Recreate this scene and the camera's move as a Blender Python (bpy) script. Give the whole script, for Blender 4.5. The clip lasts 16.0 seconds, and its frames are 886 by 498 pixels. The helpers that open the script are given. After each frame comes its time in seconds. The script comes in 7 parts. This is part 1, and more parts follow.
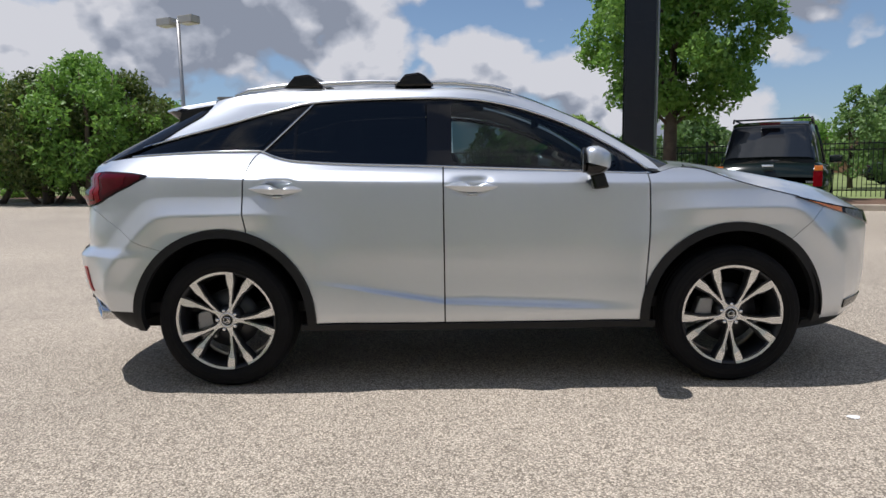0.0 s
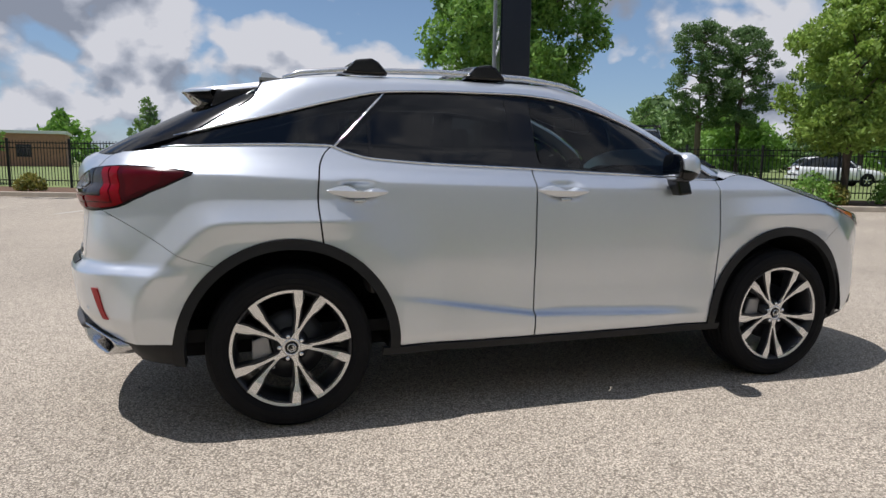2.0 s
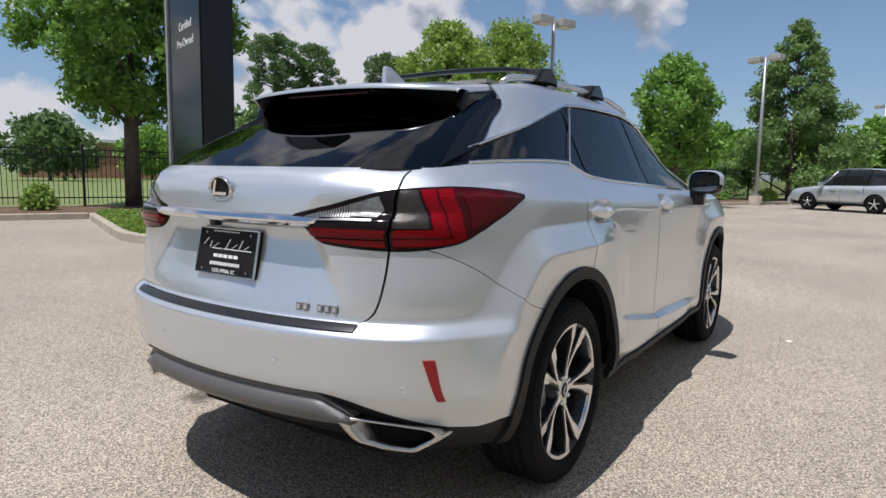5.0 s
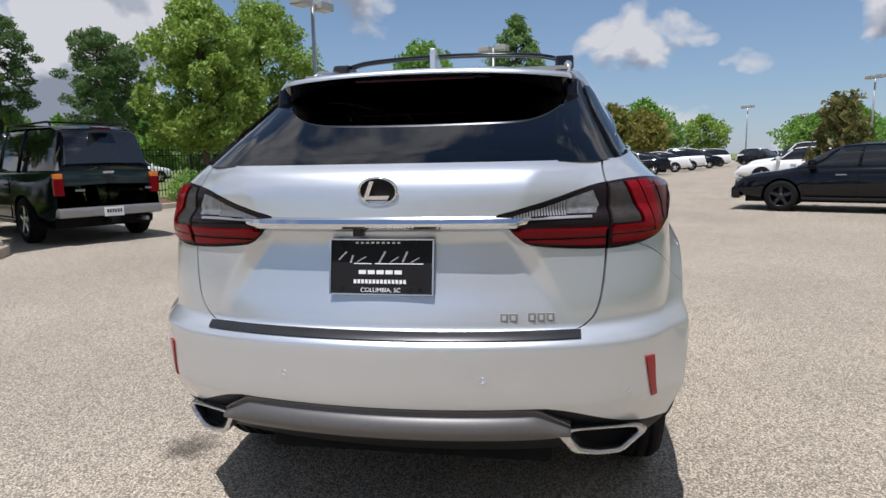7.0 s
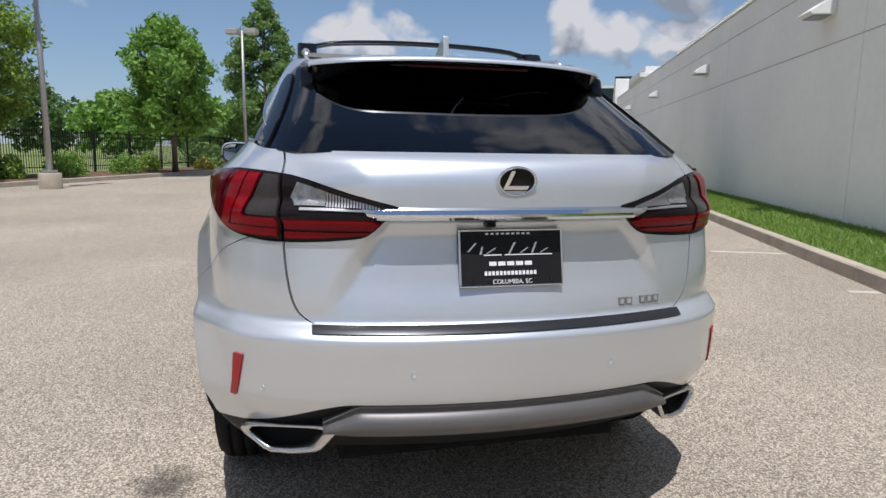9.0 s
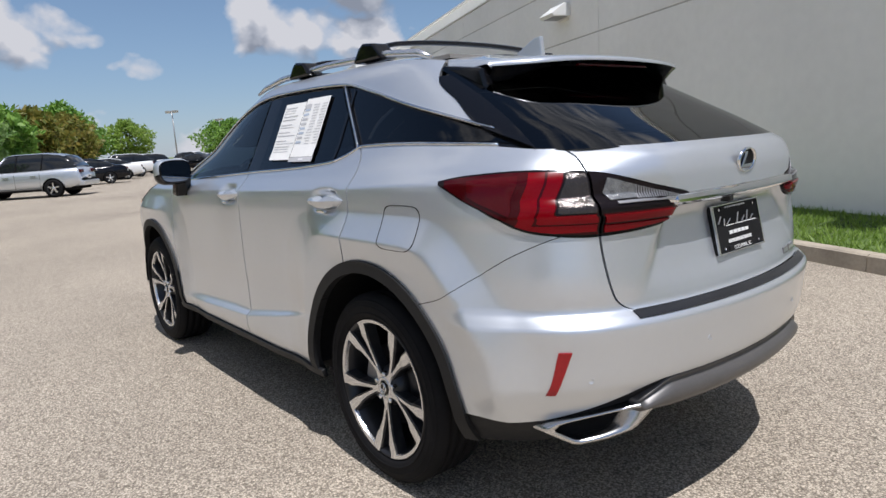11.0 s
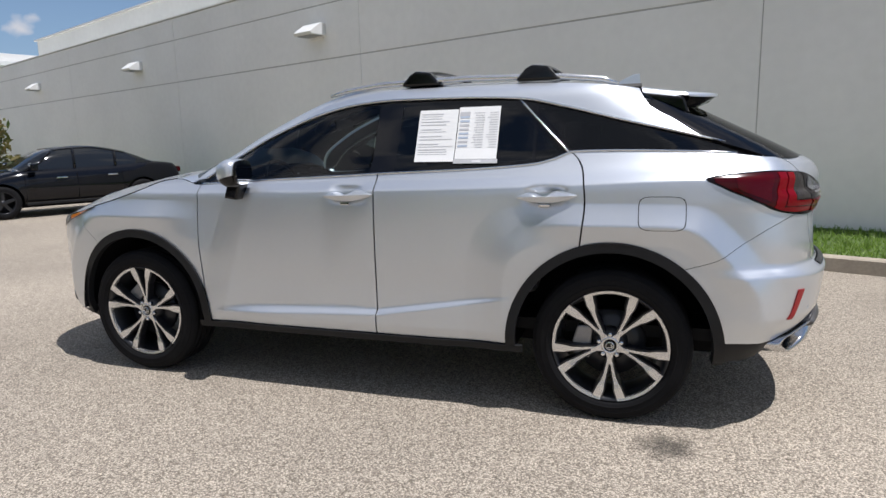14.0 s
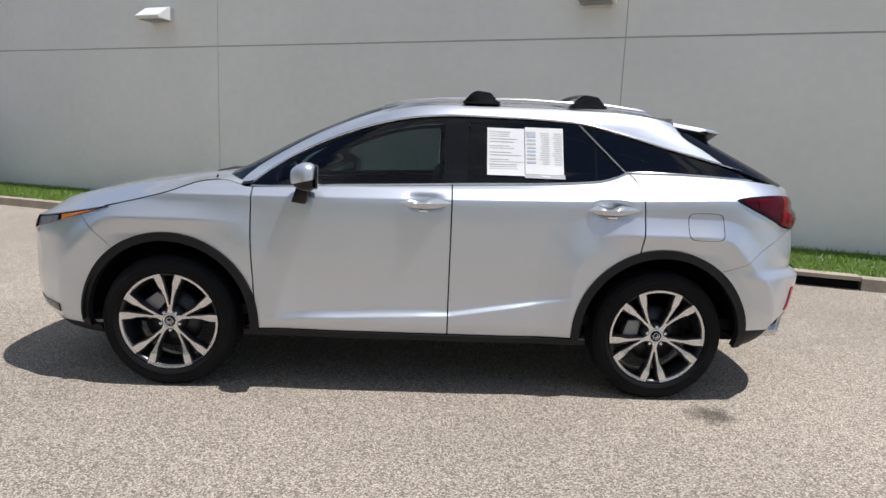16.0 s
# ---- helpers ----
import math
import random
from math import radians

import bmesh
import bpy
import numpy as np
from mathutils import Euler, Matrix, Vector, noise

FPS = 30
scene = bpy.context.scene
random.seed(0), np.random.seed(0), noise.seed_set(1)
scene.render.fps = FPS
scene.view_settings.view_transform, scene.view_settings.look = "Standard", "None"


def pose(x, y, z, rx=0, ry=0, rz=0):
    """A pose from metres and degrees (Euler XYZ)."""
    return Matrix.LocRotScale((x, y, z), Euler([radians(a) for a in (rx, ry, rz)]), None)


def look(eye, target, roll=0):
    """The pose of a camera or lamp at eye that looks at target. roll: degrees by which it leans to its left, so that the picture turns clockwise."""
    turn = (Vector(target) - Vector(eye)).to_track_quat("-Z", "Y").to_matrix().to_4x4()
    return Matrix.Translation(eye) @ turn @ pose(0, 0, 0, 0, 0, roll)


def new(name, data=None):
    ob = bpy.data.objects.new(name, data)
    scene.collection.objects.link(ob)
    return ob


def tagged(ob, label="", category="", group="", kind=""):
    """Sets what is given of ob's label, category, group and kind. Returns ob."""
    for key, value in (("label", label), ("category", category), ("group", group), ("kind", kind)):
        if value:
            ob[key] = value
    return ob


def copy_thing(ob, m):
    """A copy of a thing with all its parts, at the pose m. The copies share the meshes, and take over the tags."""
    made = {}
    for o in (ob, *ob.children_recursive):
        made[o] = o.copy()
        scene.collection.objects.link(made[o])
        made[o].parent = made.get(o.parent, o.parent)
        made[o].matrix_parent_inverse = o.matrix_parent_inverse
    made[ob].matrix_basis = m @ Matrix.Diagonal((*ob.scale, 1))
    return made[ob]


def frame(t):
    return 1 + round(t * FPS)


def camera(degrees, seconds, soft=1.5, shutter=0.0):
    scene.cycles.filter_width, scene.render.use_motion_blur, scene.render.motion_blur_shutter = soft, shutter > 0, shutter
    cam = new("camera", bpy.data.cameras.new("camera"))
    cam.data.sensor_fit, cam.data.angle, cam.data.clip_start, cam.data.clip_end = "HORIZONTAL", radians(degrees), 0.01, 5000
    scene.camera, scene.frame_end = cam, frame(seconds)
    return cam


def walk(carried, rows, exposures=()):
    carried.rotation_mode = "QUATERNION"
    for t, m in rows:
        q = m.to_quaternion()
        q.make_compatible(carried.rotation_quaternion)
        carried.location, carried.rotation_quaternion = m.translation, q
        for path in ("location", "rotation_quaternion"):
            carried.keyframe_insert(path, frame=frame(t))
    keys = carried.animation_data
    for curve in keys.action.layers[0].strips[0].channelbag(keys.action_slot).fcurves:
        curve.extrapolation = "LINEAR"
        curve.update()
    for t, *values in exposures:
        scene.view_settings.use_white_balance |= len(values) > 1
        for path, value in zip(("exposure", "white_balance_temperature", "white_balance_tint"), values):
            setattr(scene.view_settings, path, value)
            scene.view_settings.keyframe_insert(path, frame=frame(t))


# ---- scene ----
cam = camera(69.7, 16.0)
PATH = [
    (0, (-0.137, -4.346, 1.198), (-0.165, -2.362, 0.947), -0.9),
    (0.5, (-0.257, -4.32, 1.206), (-0.161, -2.339, 0.947), -0.6),
    (1, (-0.536, -4.206, 1.227), (-0.321, -2.234, 0.969), -0.4),
    (1.5, (-1.033, -4.016, 1.239), (-0.644, -2.073, 0.968), 0.1),
    (2, (-1.573, -3.834, 1.241), (-0.989, -1.941, 0.969), 0.7),
    (2.5, (-2.023, -3.518, 1.213), (-1.214, -1.709, 0.943), 1.4),
    (3, (-2.492, -3.214, 1.221), (-1.475, -1.512, 0.961), 2.1),
    (3.2, (-2.678, -3.074, 1.225), (-1.561, -1.434, 0.972), 2.4),
    (5.3, (-3.865, -1.787, 1.261), (-2.156, -0.778, 1.015), 0.8),
    (5.5, (-3.909, -1.746, 1.267), (-2.162, -0.805, 1.013), 0.7),
    (6, (-4.009, -1.471, 1.254), (-2.176, -0.711, 0.999), 0.0),
    (6.5, (-4.08, -0.971, 1.264), (-2.175, -0.421, 0.999), -0.7),
    (7, (-4.152, -0.508, 1.277), (-2.203, -0.159, 0.995), -1.1),
    (7.5, (-4.097, -0.163, 1.281), (-2.126, -0.013, 0.98), -0.7),
    (8, (-4.113, 0.025, 1.298), (-2.138, -0.021, 0.986), 0.3),
    (8.5, (-4.155, 0.192, 1.295), (-2.194, -0.049, 0.986), 0.9),
    (9, (-4.095, 0.632, 1.274), (-2.174, 0.169, 0.964), 0.8),
    (9.5, (-3.979, 1.164, 1.293), (-2.131, 0.475, 0.958), -0.6),
    (9.7, (-3.91, 1.357, 1.289), (-2.097, 0.575, 0.965), -1.2),
    (11.8, (-3.092, 2.452, 1.33), (-1.748, 1.012, 0.987), -3.4),
    (12, (-3.021, 2.525, 1.329), (-1.724, 1.039, 0.995), -3.2),
    (12.5, (-2.752, 2.909, 1.342), (-1.583, 1.32, 1.011), -2.6),
    (13, (-2.378, 3.268, 1.354), (-1.369, 1.573, 1.02), -2.2),
    (13.5, (-1.984, 3.631, 1.374), (-1.15, 1.846, 1.03), -1.8),
    (14, (-1.572, 3.953, 1.377), (-0.949, 2.082, 1.04), -1.3),
    (14.5, (-1.08, 4.211, 1.386), (-0.67, 2.283, 1.046), -0.5),
    (15, (-0.593, 4.397, 1.401), (-0.361, 2.44, 1.063), 0.5),
    (15.5, (-0.236, 4.421, 1.41), (-0.152, 2.451, 1.072), 1.4),
    (16, (-0.039, 4.433, 1.414), (-0.095, 2.459, 1.097), 2.3),
]
walk(cam, [(t, look(e, g, r)) for t, e, g, r in PATH], exposures=((0.0, 0.0, 6190, 14), (16.0, 0.0, 6190, 14)))

# ---- light ----
SUN = Vector((-0.37, 0.08, 1.08)).normalized()
world = bpy.data.worlds.new("sky")
scene.world = world
world.use_nodes = True


CLOUDCUT, CLOUDHIGH = 0.745, 0.15


def sky_nodes():
    nt = world.node_tree
    nt.nodes.clear()
    N, L = nt.nodes.new, nt.links.new
    out, bg = N("ShaderNodeOutputWorld"), N("ShaderNodeBackground")
    sky = N("ShaderNodeTexSky")
    sky.sky_type, sky.sun_disc = "NISHITA", False
    sky.sun_elevation = math.asin(SUN.z)
    sky.sun_rotation = math.atan2(SUN.x, SUN.y)
    sky.air_density, sky.dust_density, sky.ozone_density = 1.0, 0.2, 1.6
    tc, sep = N("ShaderNodeTexCoord"), N("ShaderNodeSeparateXYZ")
    L(tc.outputs["Generated"], sep.inputs[0])
    up = N("ShaderNodeMath"); up.operation = "MAXIMUM"; up.inputs[1].default_value = 0.0
    L(sep.outputs["Z"], up.inputs[0])
    # heaps of cumulus: a broad field that gathers them, a billowing edge, and tops lighter than bases
    def plane(lift):
        low = N("ShaderNodeMath"); low.operation = "ADD"; low.inputs[1].default_value = lift
        L(up.outputs[0], low.inputs[0])
        comb = N("ShaderNodeCombineXYZ")
        for k in ("X", "Y"):
            d = N("ShaderNodeMath"); d.operation = "DIVIDE"
            L(sep.outputs[k], d.inputs[0]); L(low.outputs[0], d.inputs[1])
            L(d.outputs[0], comb.inputs[k])
        return comb.outputs[0]

    def cloud(vec, offset, scale, detail):
        mp, tx = N("ShaderNodeMapping"), N("ShaderNodeTexNoise")
        mp.inputs["Location"].default_value = offset
        L(vec, mp.inputs["Vector"]); L(mp.outputs[0], tx.inputs["Vector"])
        tx.inputs["Scale"].default_value, tx.inputs["Detail"].default_value, tx.inputs["Roughness"].default_value = scale, detail, 0.52
        return tx.outputs["Fac"]

    def puffs(vec):
        # rounded heaps: a cell pattern stirred by fine noise
        nz = N("ShaderNodeTexNoise"); nz.inputs["Scale"].default_value, nz.inputs["Detail"].default_value = 5.5, 5
        L(vec, nz.inputs["Vector"])
        st = N("ShaderNodeVectorMath"); st.operation = "MULTIPLY_ADD"; st.inputs[1].default_value = (0.17, 0.17, 0)
        L(nz.outputs["Color"], st.inputs[0]); L(vec, st.inputs[2])
        vo = N("ShaderNodeTexVoronoi"); vo.feature = "SMOOTH_F1"
        vo.inputs["Scale"].default_value, vo.inputs["Detail"].default_value, vo.inputs["Roughness"].default_value, vo.inputs["Smoothness"].default_value = 4.6, 3.0, 0.55, 0.35
        L(st.outputs[0], vo.inputs["Vector"])
        return vo.outputs["Distance"]

    def density(lift):
        v = plane(lift)
        mix = N("ShaderNodeMath"); mix.operation = "MULTIPLY_ADD"; mix.inputs[1].default_value = 1.0
        L(cloud(v, (4.3, 1.2, 0), 1.25, 2), mix.inputs[0]); L(cloud(v, (1.0, 2.0, 0), 3.4, 10), mix.inputs[2])
        p = N("ShaderNodeMath"); p.operation = "MULTIPLY_ADD"; p.inputs[1].default_value = -0.38
        L(puffs(v), p.inputs[0]); L(mix.outputs[0], p.inputs[2])
        return p.outputs[0]
    d1, d2 = density(0.70), density(0.745)
    # a thicker bank stands over the fence side, and the heaps grow denser high up
    yy = N("ShaderNodeMath"); yy.operation = "MAXIMUM"; yy.inputs[1].default_value = 0.0
    L(sep.outputs["Y"], yy.inputs[0])
    y3 = N("ShaderNodeMath"); y3.operation = "POWER"; y3.inputs[1].default_value = 2.0
    L(yy.outputs[0], y3.inputs[0])
    side = N("ShaderNodeMath"); side.operation = "MULTIPLY_ADD"; side.inputs[1].default_value = 0.255
    L(y3.outputs[0], side.inputs[0]); L(d1, side.inputs[2])
    high = N("ShaderNodeMath"); high.operation = "MULTIPLY_ADD"; high.inputs[1].default_value = CLOUDHIGH
    L(up.outputs[0], high.inputs[0]); L(side.outputs[0], high.inputs[2])
    ramp = N("ShaderNodeValToRGB")
    ramp.color_ramp.elements[0].position, ramp.color_ramp.elements[1].position = CLOUDCUT, CLOUDCUT + 0.085
    L(high.outputs[0], ramp.inputs[0])
    dif = N("ShaderNodeMath"); dif.operation = "SUBTRACT"
    L(d1, dif.inputs[0]); L(d2, dif.inputs[1])
    thick = N("ShaderNodeMath"); thick.operation = "MULTIPLY_ADD"; thick.inputs[1].default_value = -0.30
    L(high.outputs[0], thick.inputs[0]); L(dif.outputs[0], thick.inputs[2])
    fine = N("ShaderNodeMath"); fine.operation = "MULTIPLY_ADD"; fine.inputs[1].default_value = 0.26
    L(cloud(plane(0.70), (7.0, 3.0, 0), 5.2, 9), fine.inputs[0]); L(thick.outputs[0], fine.inputs[2])
    thick = N("ShaderNodeMath"); thick.operation = "SUBTRACT"; thick.inputs[1].default_value = 0.13
    L(fine.outputs[0], thick.inputs[0])
    shade = N("ShaderNodeValToRGB")
    e = shade.color_ramp.elements
    mr = N("ShaderNodeMapRange")
    mr.inputs["From Min"].default_value, mr.inputs["From Max"].default_value = -0.30 * CLOUDCUT - 0.11, -0.30 * CLOUDCUT + 0.005
    L(thick.outputs[0], mr.inputs["Value"])
    e[0].position, e[0].color = 0.0, (3.1, 3.45, 4.05, 1)
    e[1].position, e[1].color = 1.0, (7.7, 7.75, 7.85, 1)
    m2 = e.new(0.55); m2.color = (5.3, 5.6, 6.1, 1)
    L(mr.outputs[0], shade.inputs[0])
    # pale haze low over the horizon
    haze = N("ShaderNodeMapRange")
    haze.inputs["From Min"].default_value, haze.inputs["From Max"].default_value = 0.0, 0.40
    haze.inputs["To Min"].default_value, haze.inputs["To Max"].default_value = 0.48, 0.06
    L(up.outputs[0], haze.inputs["Value"])
    hz = N("ShaderNodeMix"); hz.data_type = "RGBA"
    hz.inputs["B"].default_value = (3.0, 5.0, 7.6, 1)
    L(haze.outputs[0], hz.inputs["Factor"]); L(sky.outputs[0], hz.inputs["A"])
    m = N("ShaderNodeMix"); m.data_type = "RGBA"
    L(ramp.outputs[0], m.inputs["Factor"]); L(hz.outputs["Result"], m.inputs["A"]); L(shade.outputs[0], m.inputs["B"])
    bg.inputs["Strength"].default_value = 0.083
    L(m.outputs["Result"], bg.inputs[0]); L(bg.outputs[0], out.inputs[0])


sky_nodes()
sun_data = bpy.data.lights.new("sun", "SUN")
sun_data.energy, sun_data.angle, sun_data.color = 4.5, radians(0.53), (1.0, 0.97, 0.92)
new("sun", sun_data).matrix_world = look(SUN * 60, (0, 0, 0))


# ---- materials ----
def mat(name, col, rough=0.6, metal=0.0, vary=0.12, scale=6.0, bump=0.0, bscale=80.0, coat=0.0, dist=0.004, island=0.0):
    """A plain surface with two scales of variation in colour and roughness, and fine relief."""
    m = bpy.data.materials.new(name)
    m.use_nodes = True
    nt = m.node_tree
    N, L = nt.nodes.new, nt.links.new
    b = nt.nodes["Principled BSDF"]
    b.inputs["Roughness"].default_value, b.inputs["Metallic"].default_value, b.inputs["Coat Weight"].default_value = rough, metal, coat
    b.inputs["Coat Roughness"].default_value = 0.03
    tc = N("ShaderNodeTexCoord")
    n1, n2 = N("ShaderNodeTexNoise"), N("ShaderNodeTexNoise")
    for n, s in ((n1, scale), (n2, scale * 14)):
        n.inputs["Scale"].default_value, n.inputs["Detail"].default_value = s, 5
        L(tc.outputs["Object"], n.inputs["Vector"])
    add = N("ShaderNodeMath"); add.operation = "MULTIPLY_ADD"; add.inputs[1].default_value = 0.5
    L(n2.outputs["Fac"], add.inputs[0]); L(n1.outputs["Fac"], add.inputs[2])
    mp = N("ShaderNodeMapRange")
    mp.inputs["From Min"].default_value, mp.inputs["From Max"].default_value = 0.5, 1.0
    mp.inputs["To Min"].default_value, mp.inputs["To Max"].default_value = 1 - vary, 1 + vary
    L(add.outputs[0], mp.inputs["Value"])
    src = mp.outputs[0]
    if island:
        g, mr, mm = N("ShaderNodeNewGeometry"), N("ShaderNodeMapRange"), N("ShaderNodeMath")
        mr.inputs["To Min"].default_value, mr.inputs["To Max"].default_value = 1 - island, 1 + island
        L(g.outputs["Random Per Island"], mr.inputs["Value"])
        mm.operation = "MULTIPLY"
        L(src, mm.inputs[0]); L(mr.outputs[0], mm.inputs[1])
        src = mm.outputs[0]
    vm = N("ShaderNodeVectorMath"); vm.operation = "SCALE"
    vm.inputs[0].default_value = col
    L(src, vm.inputs["Scale"])
    L(vm.outputs[0], b.inputs["Base Color"])
    if bump:
        bn, bt = N("ShaderNodeBump"), N("ShaderNodeTexNoise")
        bt.inputs["Scale"].default_value, bt.inputs["Detail"].default_value = bscale, 4
        bn.inputs["Strength"].default_value, bn.inputs["Distance"].default_value = bump, dist
        L(tc.outputs["Object"], bt.inputs["Vector"]); L(bt.outputs["Fac"], bn.inputs["Height"]); L(bn.outputs[0], b.inputs["Normal"])
    return m


def glass(name, tint, ior=1.5, rough=0.0):
    """Tinted window glass: clear mirror gloss over a dark see-through pane."""
    m = bpy.data.materials.new(name)
    m.use_nodes = True
    nt = m.node_tree
    nt.nodes.clear()
    N, L = nt.nodes.new, nt.links.new
    out, mx, tr, gl, fr = N("ShaderNodeOutputMaterial"), N("ShaderNodeMixShader"), N("ShaderNodeBsdfTransparent"), N("ShaderNodeBsdfGlossy"), N("ShaderNodeFresnel")
    tr.inputs[0].default_value = (*tint, 1)
    gl.inputs["Roughness"].default_value = rough
    fr.inputs["IOR"].default_value = ior
    L(fr.outputs[0], mx.inputs[0]); L(tr.outputs[0], mx.inputs[1]); L(gl.outputs[0], mx.inputs[2]); L(mx.outputs[0], out.inputs[0])
    return m


def leafy(name, col, col2):
    m = mat(name, col, 0.55, 0, 0.25, 0.6)
    nt = m.node_tree
    N, L = nt.nodes.new, nt.links.new
    b, out = nt.nodes["Principled BSDF"], nt.nodes["Material Output"]
    g, mx = N("ShaderNodeNewGeometry"), N("ShaderNodeMix")
    mx.data_type = "RGBA"
    mx.inputs["A"].default_value, mx.inputs["B"].default_value = (*col, 1), (*col2, 1)
    L(g.outputs["Random Per Island"], mx.inputs["Factor"])
    L(mx.outputs["Result"], b.inputs["Base Color"])
    t, ms = N("ShaderNodeBsdfTranslucent"), N("ShaderNodeMixShader")
    L(mx.outputs["Result"], t.inputs[0])
    ms.inputs[0].default_value = 0.4
    L(b.outputs[0], ms.inputs[1]); L(t.outputs[0], ms.inputs[2]); L(ms.outputs[0], out.inputs[0])
    return m


def asphalt_mat():
    """Worn light asphalt: bare stones in a pale binder, broad faded patches, an oil spot."""
    m = bpy.data.materials.new("worn_asphalt")
    m.use_nodes = True
    nt = m.node_tree
    N, L = nt.nodes.new, nt.links.new
    b = nt.nodes["Principled BSDF"]
    b.inputs["Roughness"].default_value = 0.85
    tc = N("ShaderNodeTexCoord")

    def tex(kind, scale, detail=2):
        t = N(kind)
        t.inputs["Scale"].default_value = scale
        if "Noise" in kind:
            t.inputs["Detail"].default_value = detail
        L(tc.outputs["Object"], t.inputs["Vector"])
        return t
    vor = tex("ShaderNodeTexVoronoi", 132)
    stone = N("ShaderNodeValToRGB")
    el = stone.color_ramp.elements
    el[0].position, el[0].color = 0.0, (0.230, 0.198, 0.155, 1)
    el[1].position, el[1].color = 1.0, (0.685, 0.598, 0.481, 1)
    mid = el.new(0.45); mid.color = (0.421, 0.366, 0.294, 1)
    hue = N("ShaderNodeSeparateColor")
    L(vor.outputs["Color"], hue.inputs[0]); L(hue.outputs[0], stone.inputs[0])
    joint = N("ShaderNodeValToRGB")
    joint.color_ramp.elements[0].color, joint.color_ramp.elements[1].color = (1, 1, 1, 1), (0.45, 0.435, 0.415, 1)
    joint.color_ramp.elements[0].position, joint.color_ramp.elements[1].position = 0.35, 0.75
    L(vor.outputs["Distance"], joint.inputs[0])
    mul = N("ShaderNodeMix"); mul.data_type, mul.blend_type = "RGBA", "MULTIPLY"
    mul.inputs["Factor"].default_value = 1
    L(stone.outputs[0], mul.inputs["A"]); L(joint.outputs[0], mul.inputs["B"])
    n1, n2 = tex("ShaderNodeTexNoise", 0.35, 5), tex("ShaderNodeTexNoise", 3.5, 6)
    add = N("ShaderNodeMath"); add.operation = "MULTIPLY_ADD"; add.inputs[1].default_value = 0.16
    L(n2.outputs["Fac"], add.inputs[0]); L(n1.outputs["Fac"], add.inputs[2])
    mr = N("ShaderNodeMapRange")
    mr.inputs["From Min"].default_value, mr.inputs["From Max"].default_value = 0.33, 0.83
    mr.inputs["To Min"].default_value, mr.inputs["To Max"].default_value = 0.84, 1.20
    L(add.outputs[0], mr.inputs["Value"])
    # the oil spot beside the rear wheel
    ds = N("ShaderNodeVectorMath"); ds.operation = "DISTANCE"
    ds.inputs[1].default_value = (-1.66, 1.12, 0)
    wob = N("ShaderNodeVectorMath"); wob.operation = "MULTIPLY_ADD"
    wn = tex("ShaderNodeTexNoise", 14, 5)
    wob.inputs[1].default_value = (0.2, 0.2, 0)
    L(wn.outputs["Color"], wob.inputs[0]); L(tc.outputs["Object"], wob.inputs[2])
    off = N("ShaderNodeVectorMath"); off.operation = "ADD"; off.inputs[1].default_value = (-0.1, -0.1, 0)
    L(wob.outputs[0], off.inputs[0]); L(off.outputs[0], ds.inputs[0])
    sp = N("ShaderNodeMapRange")
    sp.inputs["From Min"].default_value, sp.inputs["From Max"].default_value = 0.06, 0.15
    sp.inputs["To Min"].default_value, sp.inputs["To Max"].default_value = 0.35, 1.0
    L(ds.outputs["Value"], sp.inputs["Value"])
    both = N("ShaderNodeMath"); both.operation = "MULTIPLY"
    L(mr.outputs[0], both.inputs[0]); L(sp.outputs[0], both.inputs[1])
    sc = N("ShaderNodeVectorMath"); sc.operation = "SCALE"
    L(mul.outputs["Result"], sc.inputs[0]); L(both.outputs[0], sc.inputs["Scale"])
    L(sc.outputs[0], b.inputs["Base Color"])
    bn = N("ShaderNodeBump"); bn.inputs["Strength"].default_value, bn.inputs["Distance"].default_value = 0.8, 0.004
    bn.invert = True
    L(vor.outputs["Distance"], bn.inputs["Height"]); L(bn.outputs[0], b.inputs["Normal"])
    return m


PAINT = mat("silver_metallic_paint", (0.648, 0.682, 0.725), 0.33, 0.68, 0.015, 3, coat=1.0)
DARK = mat("black_inner_steel", (0.012, 0.012, 0.013), 0.8, 0, 0.2)
CLAD = mat("black_grained_plastic", (0.014, 0.0145, 0.016), 0.55, 0, 0.15, 9, 0.15, 700, dist=0.001)
GLOSSBLACK = mat("piano_black_trim", (0.006, 0.006, 0.007), 0.06, 0, 0.05)
CHROME = mat("chrome", (0.78, 0.79, 0.8), 0.08, 1.0, 0.03)
BRUSHED = mat("brushed_steel", (0.60, 0.60, 0.605), 0.24, 1.0, 0.06, 30)
SKID = mat("dull_grey_metal", (0.125, 0.12, 0.118), 0.42, 0.4, 0.08)
SATIN = mat("satin_grey_metal", (0.30, 0.30, 0.31), 0.4, 0.6, 0.08)
ALLOY = mat("machined_alloy", (0.74, 0.74, 0.74), 0.26, 0.9, 0.05, 12)
ALLOYDARK = mat("dark_alloy_pocket", (0.035, 0.036, 0.04), 0.3, 0.5, 0.1)
TYRE = mat("tyre_rubber", (0.012, 0.012, 0.013), 0.72, 0, 0.18, 7, 0.2, 260, dist=0.0015)
PANE = glass("tinted_glass", (0.27, 0.335, 0.335), 1.5)
PRIVACY = glass("privacy_glass", (0.03, 0.032, 0.034), 1.6)
MIRROR = mat("dim_mirror_glass", (0.34, 0.36, 0.38), 0.03, 1.0, 0.02)
SMOKYGLASS = mat("smoky_reflector", (0.06, 0.051, 0.047), 0.15, 0.5, 0.2, 40, 0.5, 160, dist=0.003)
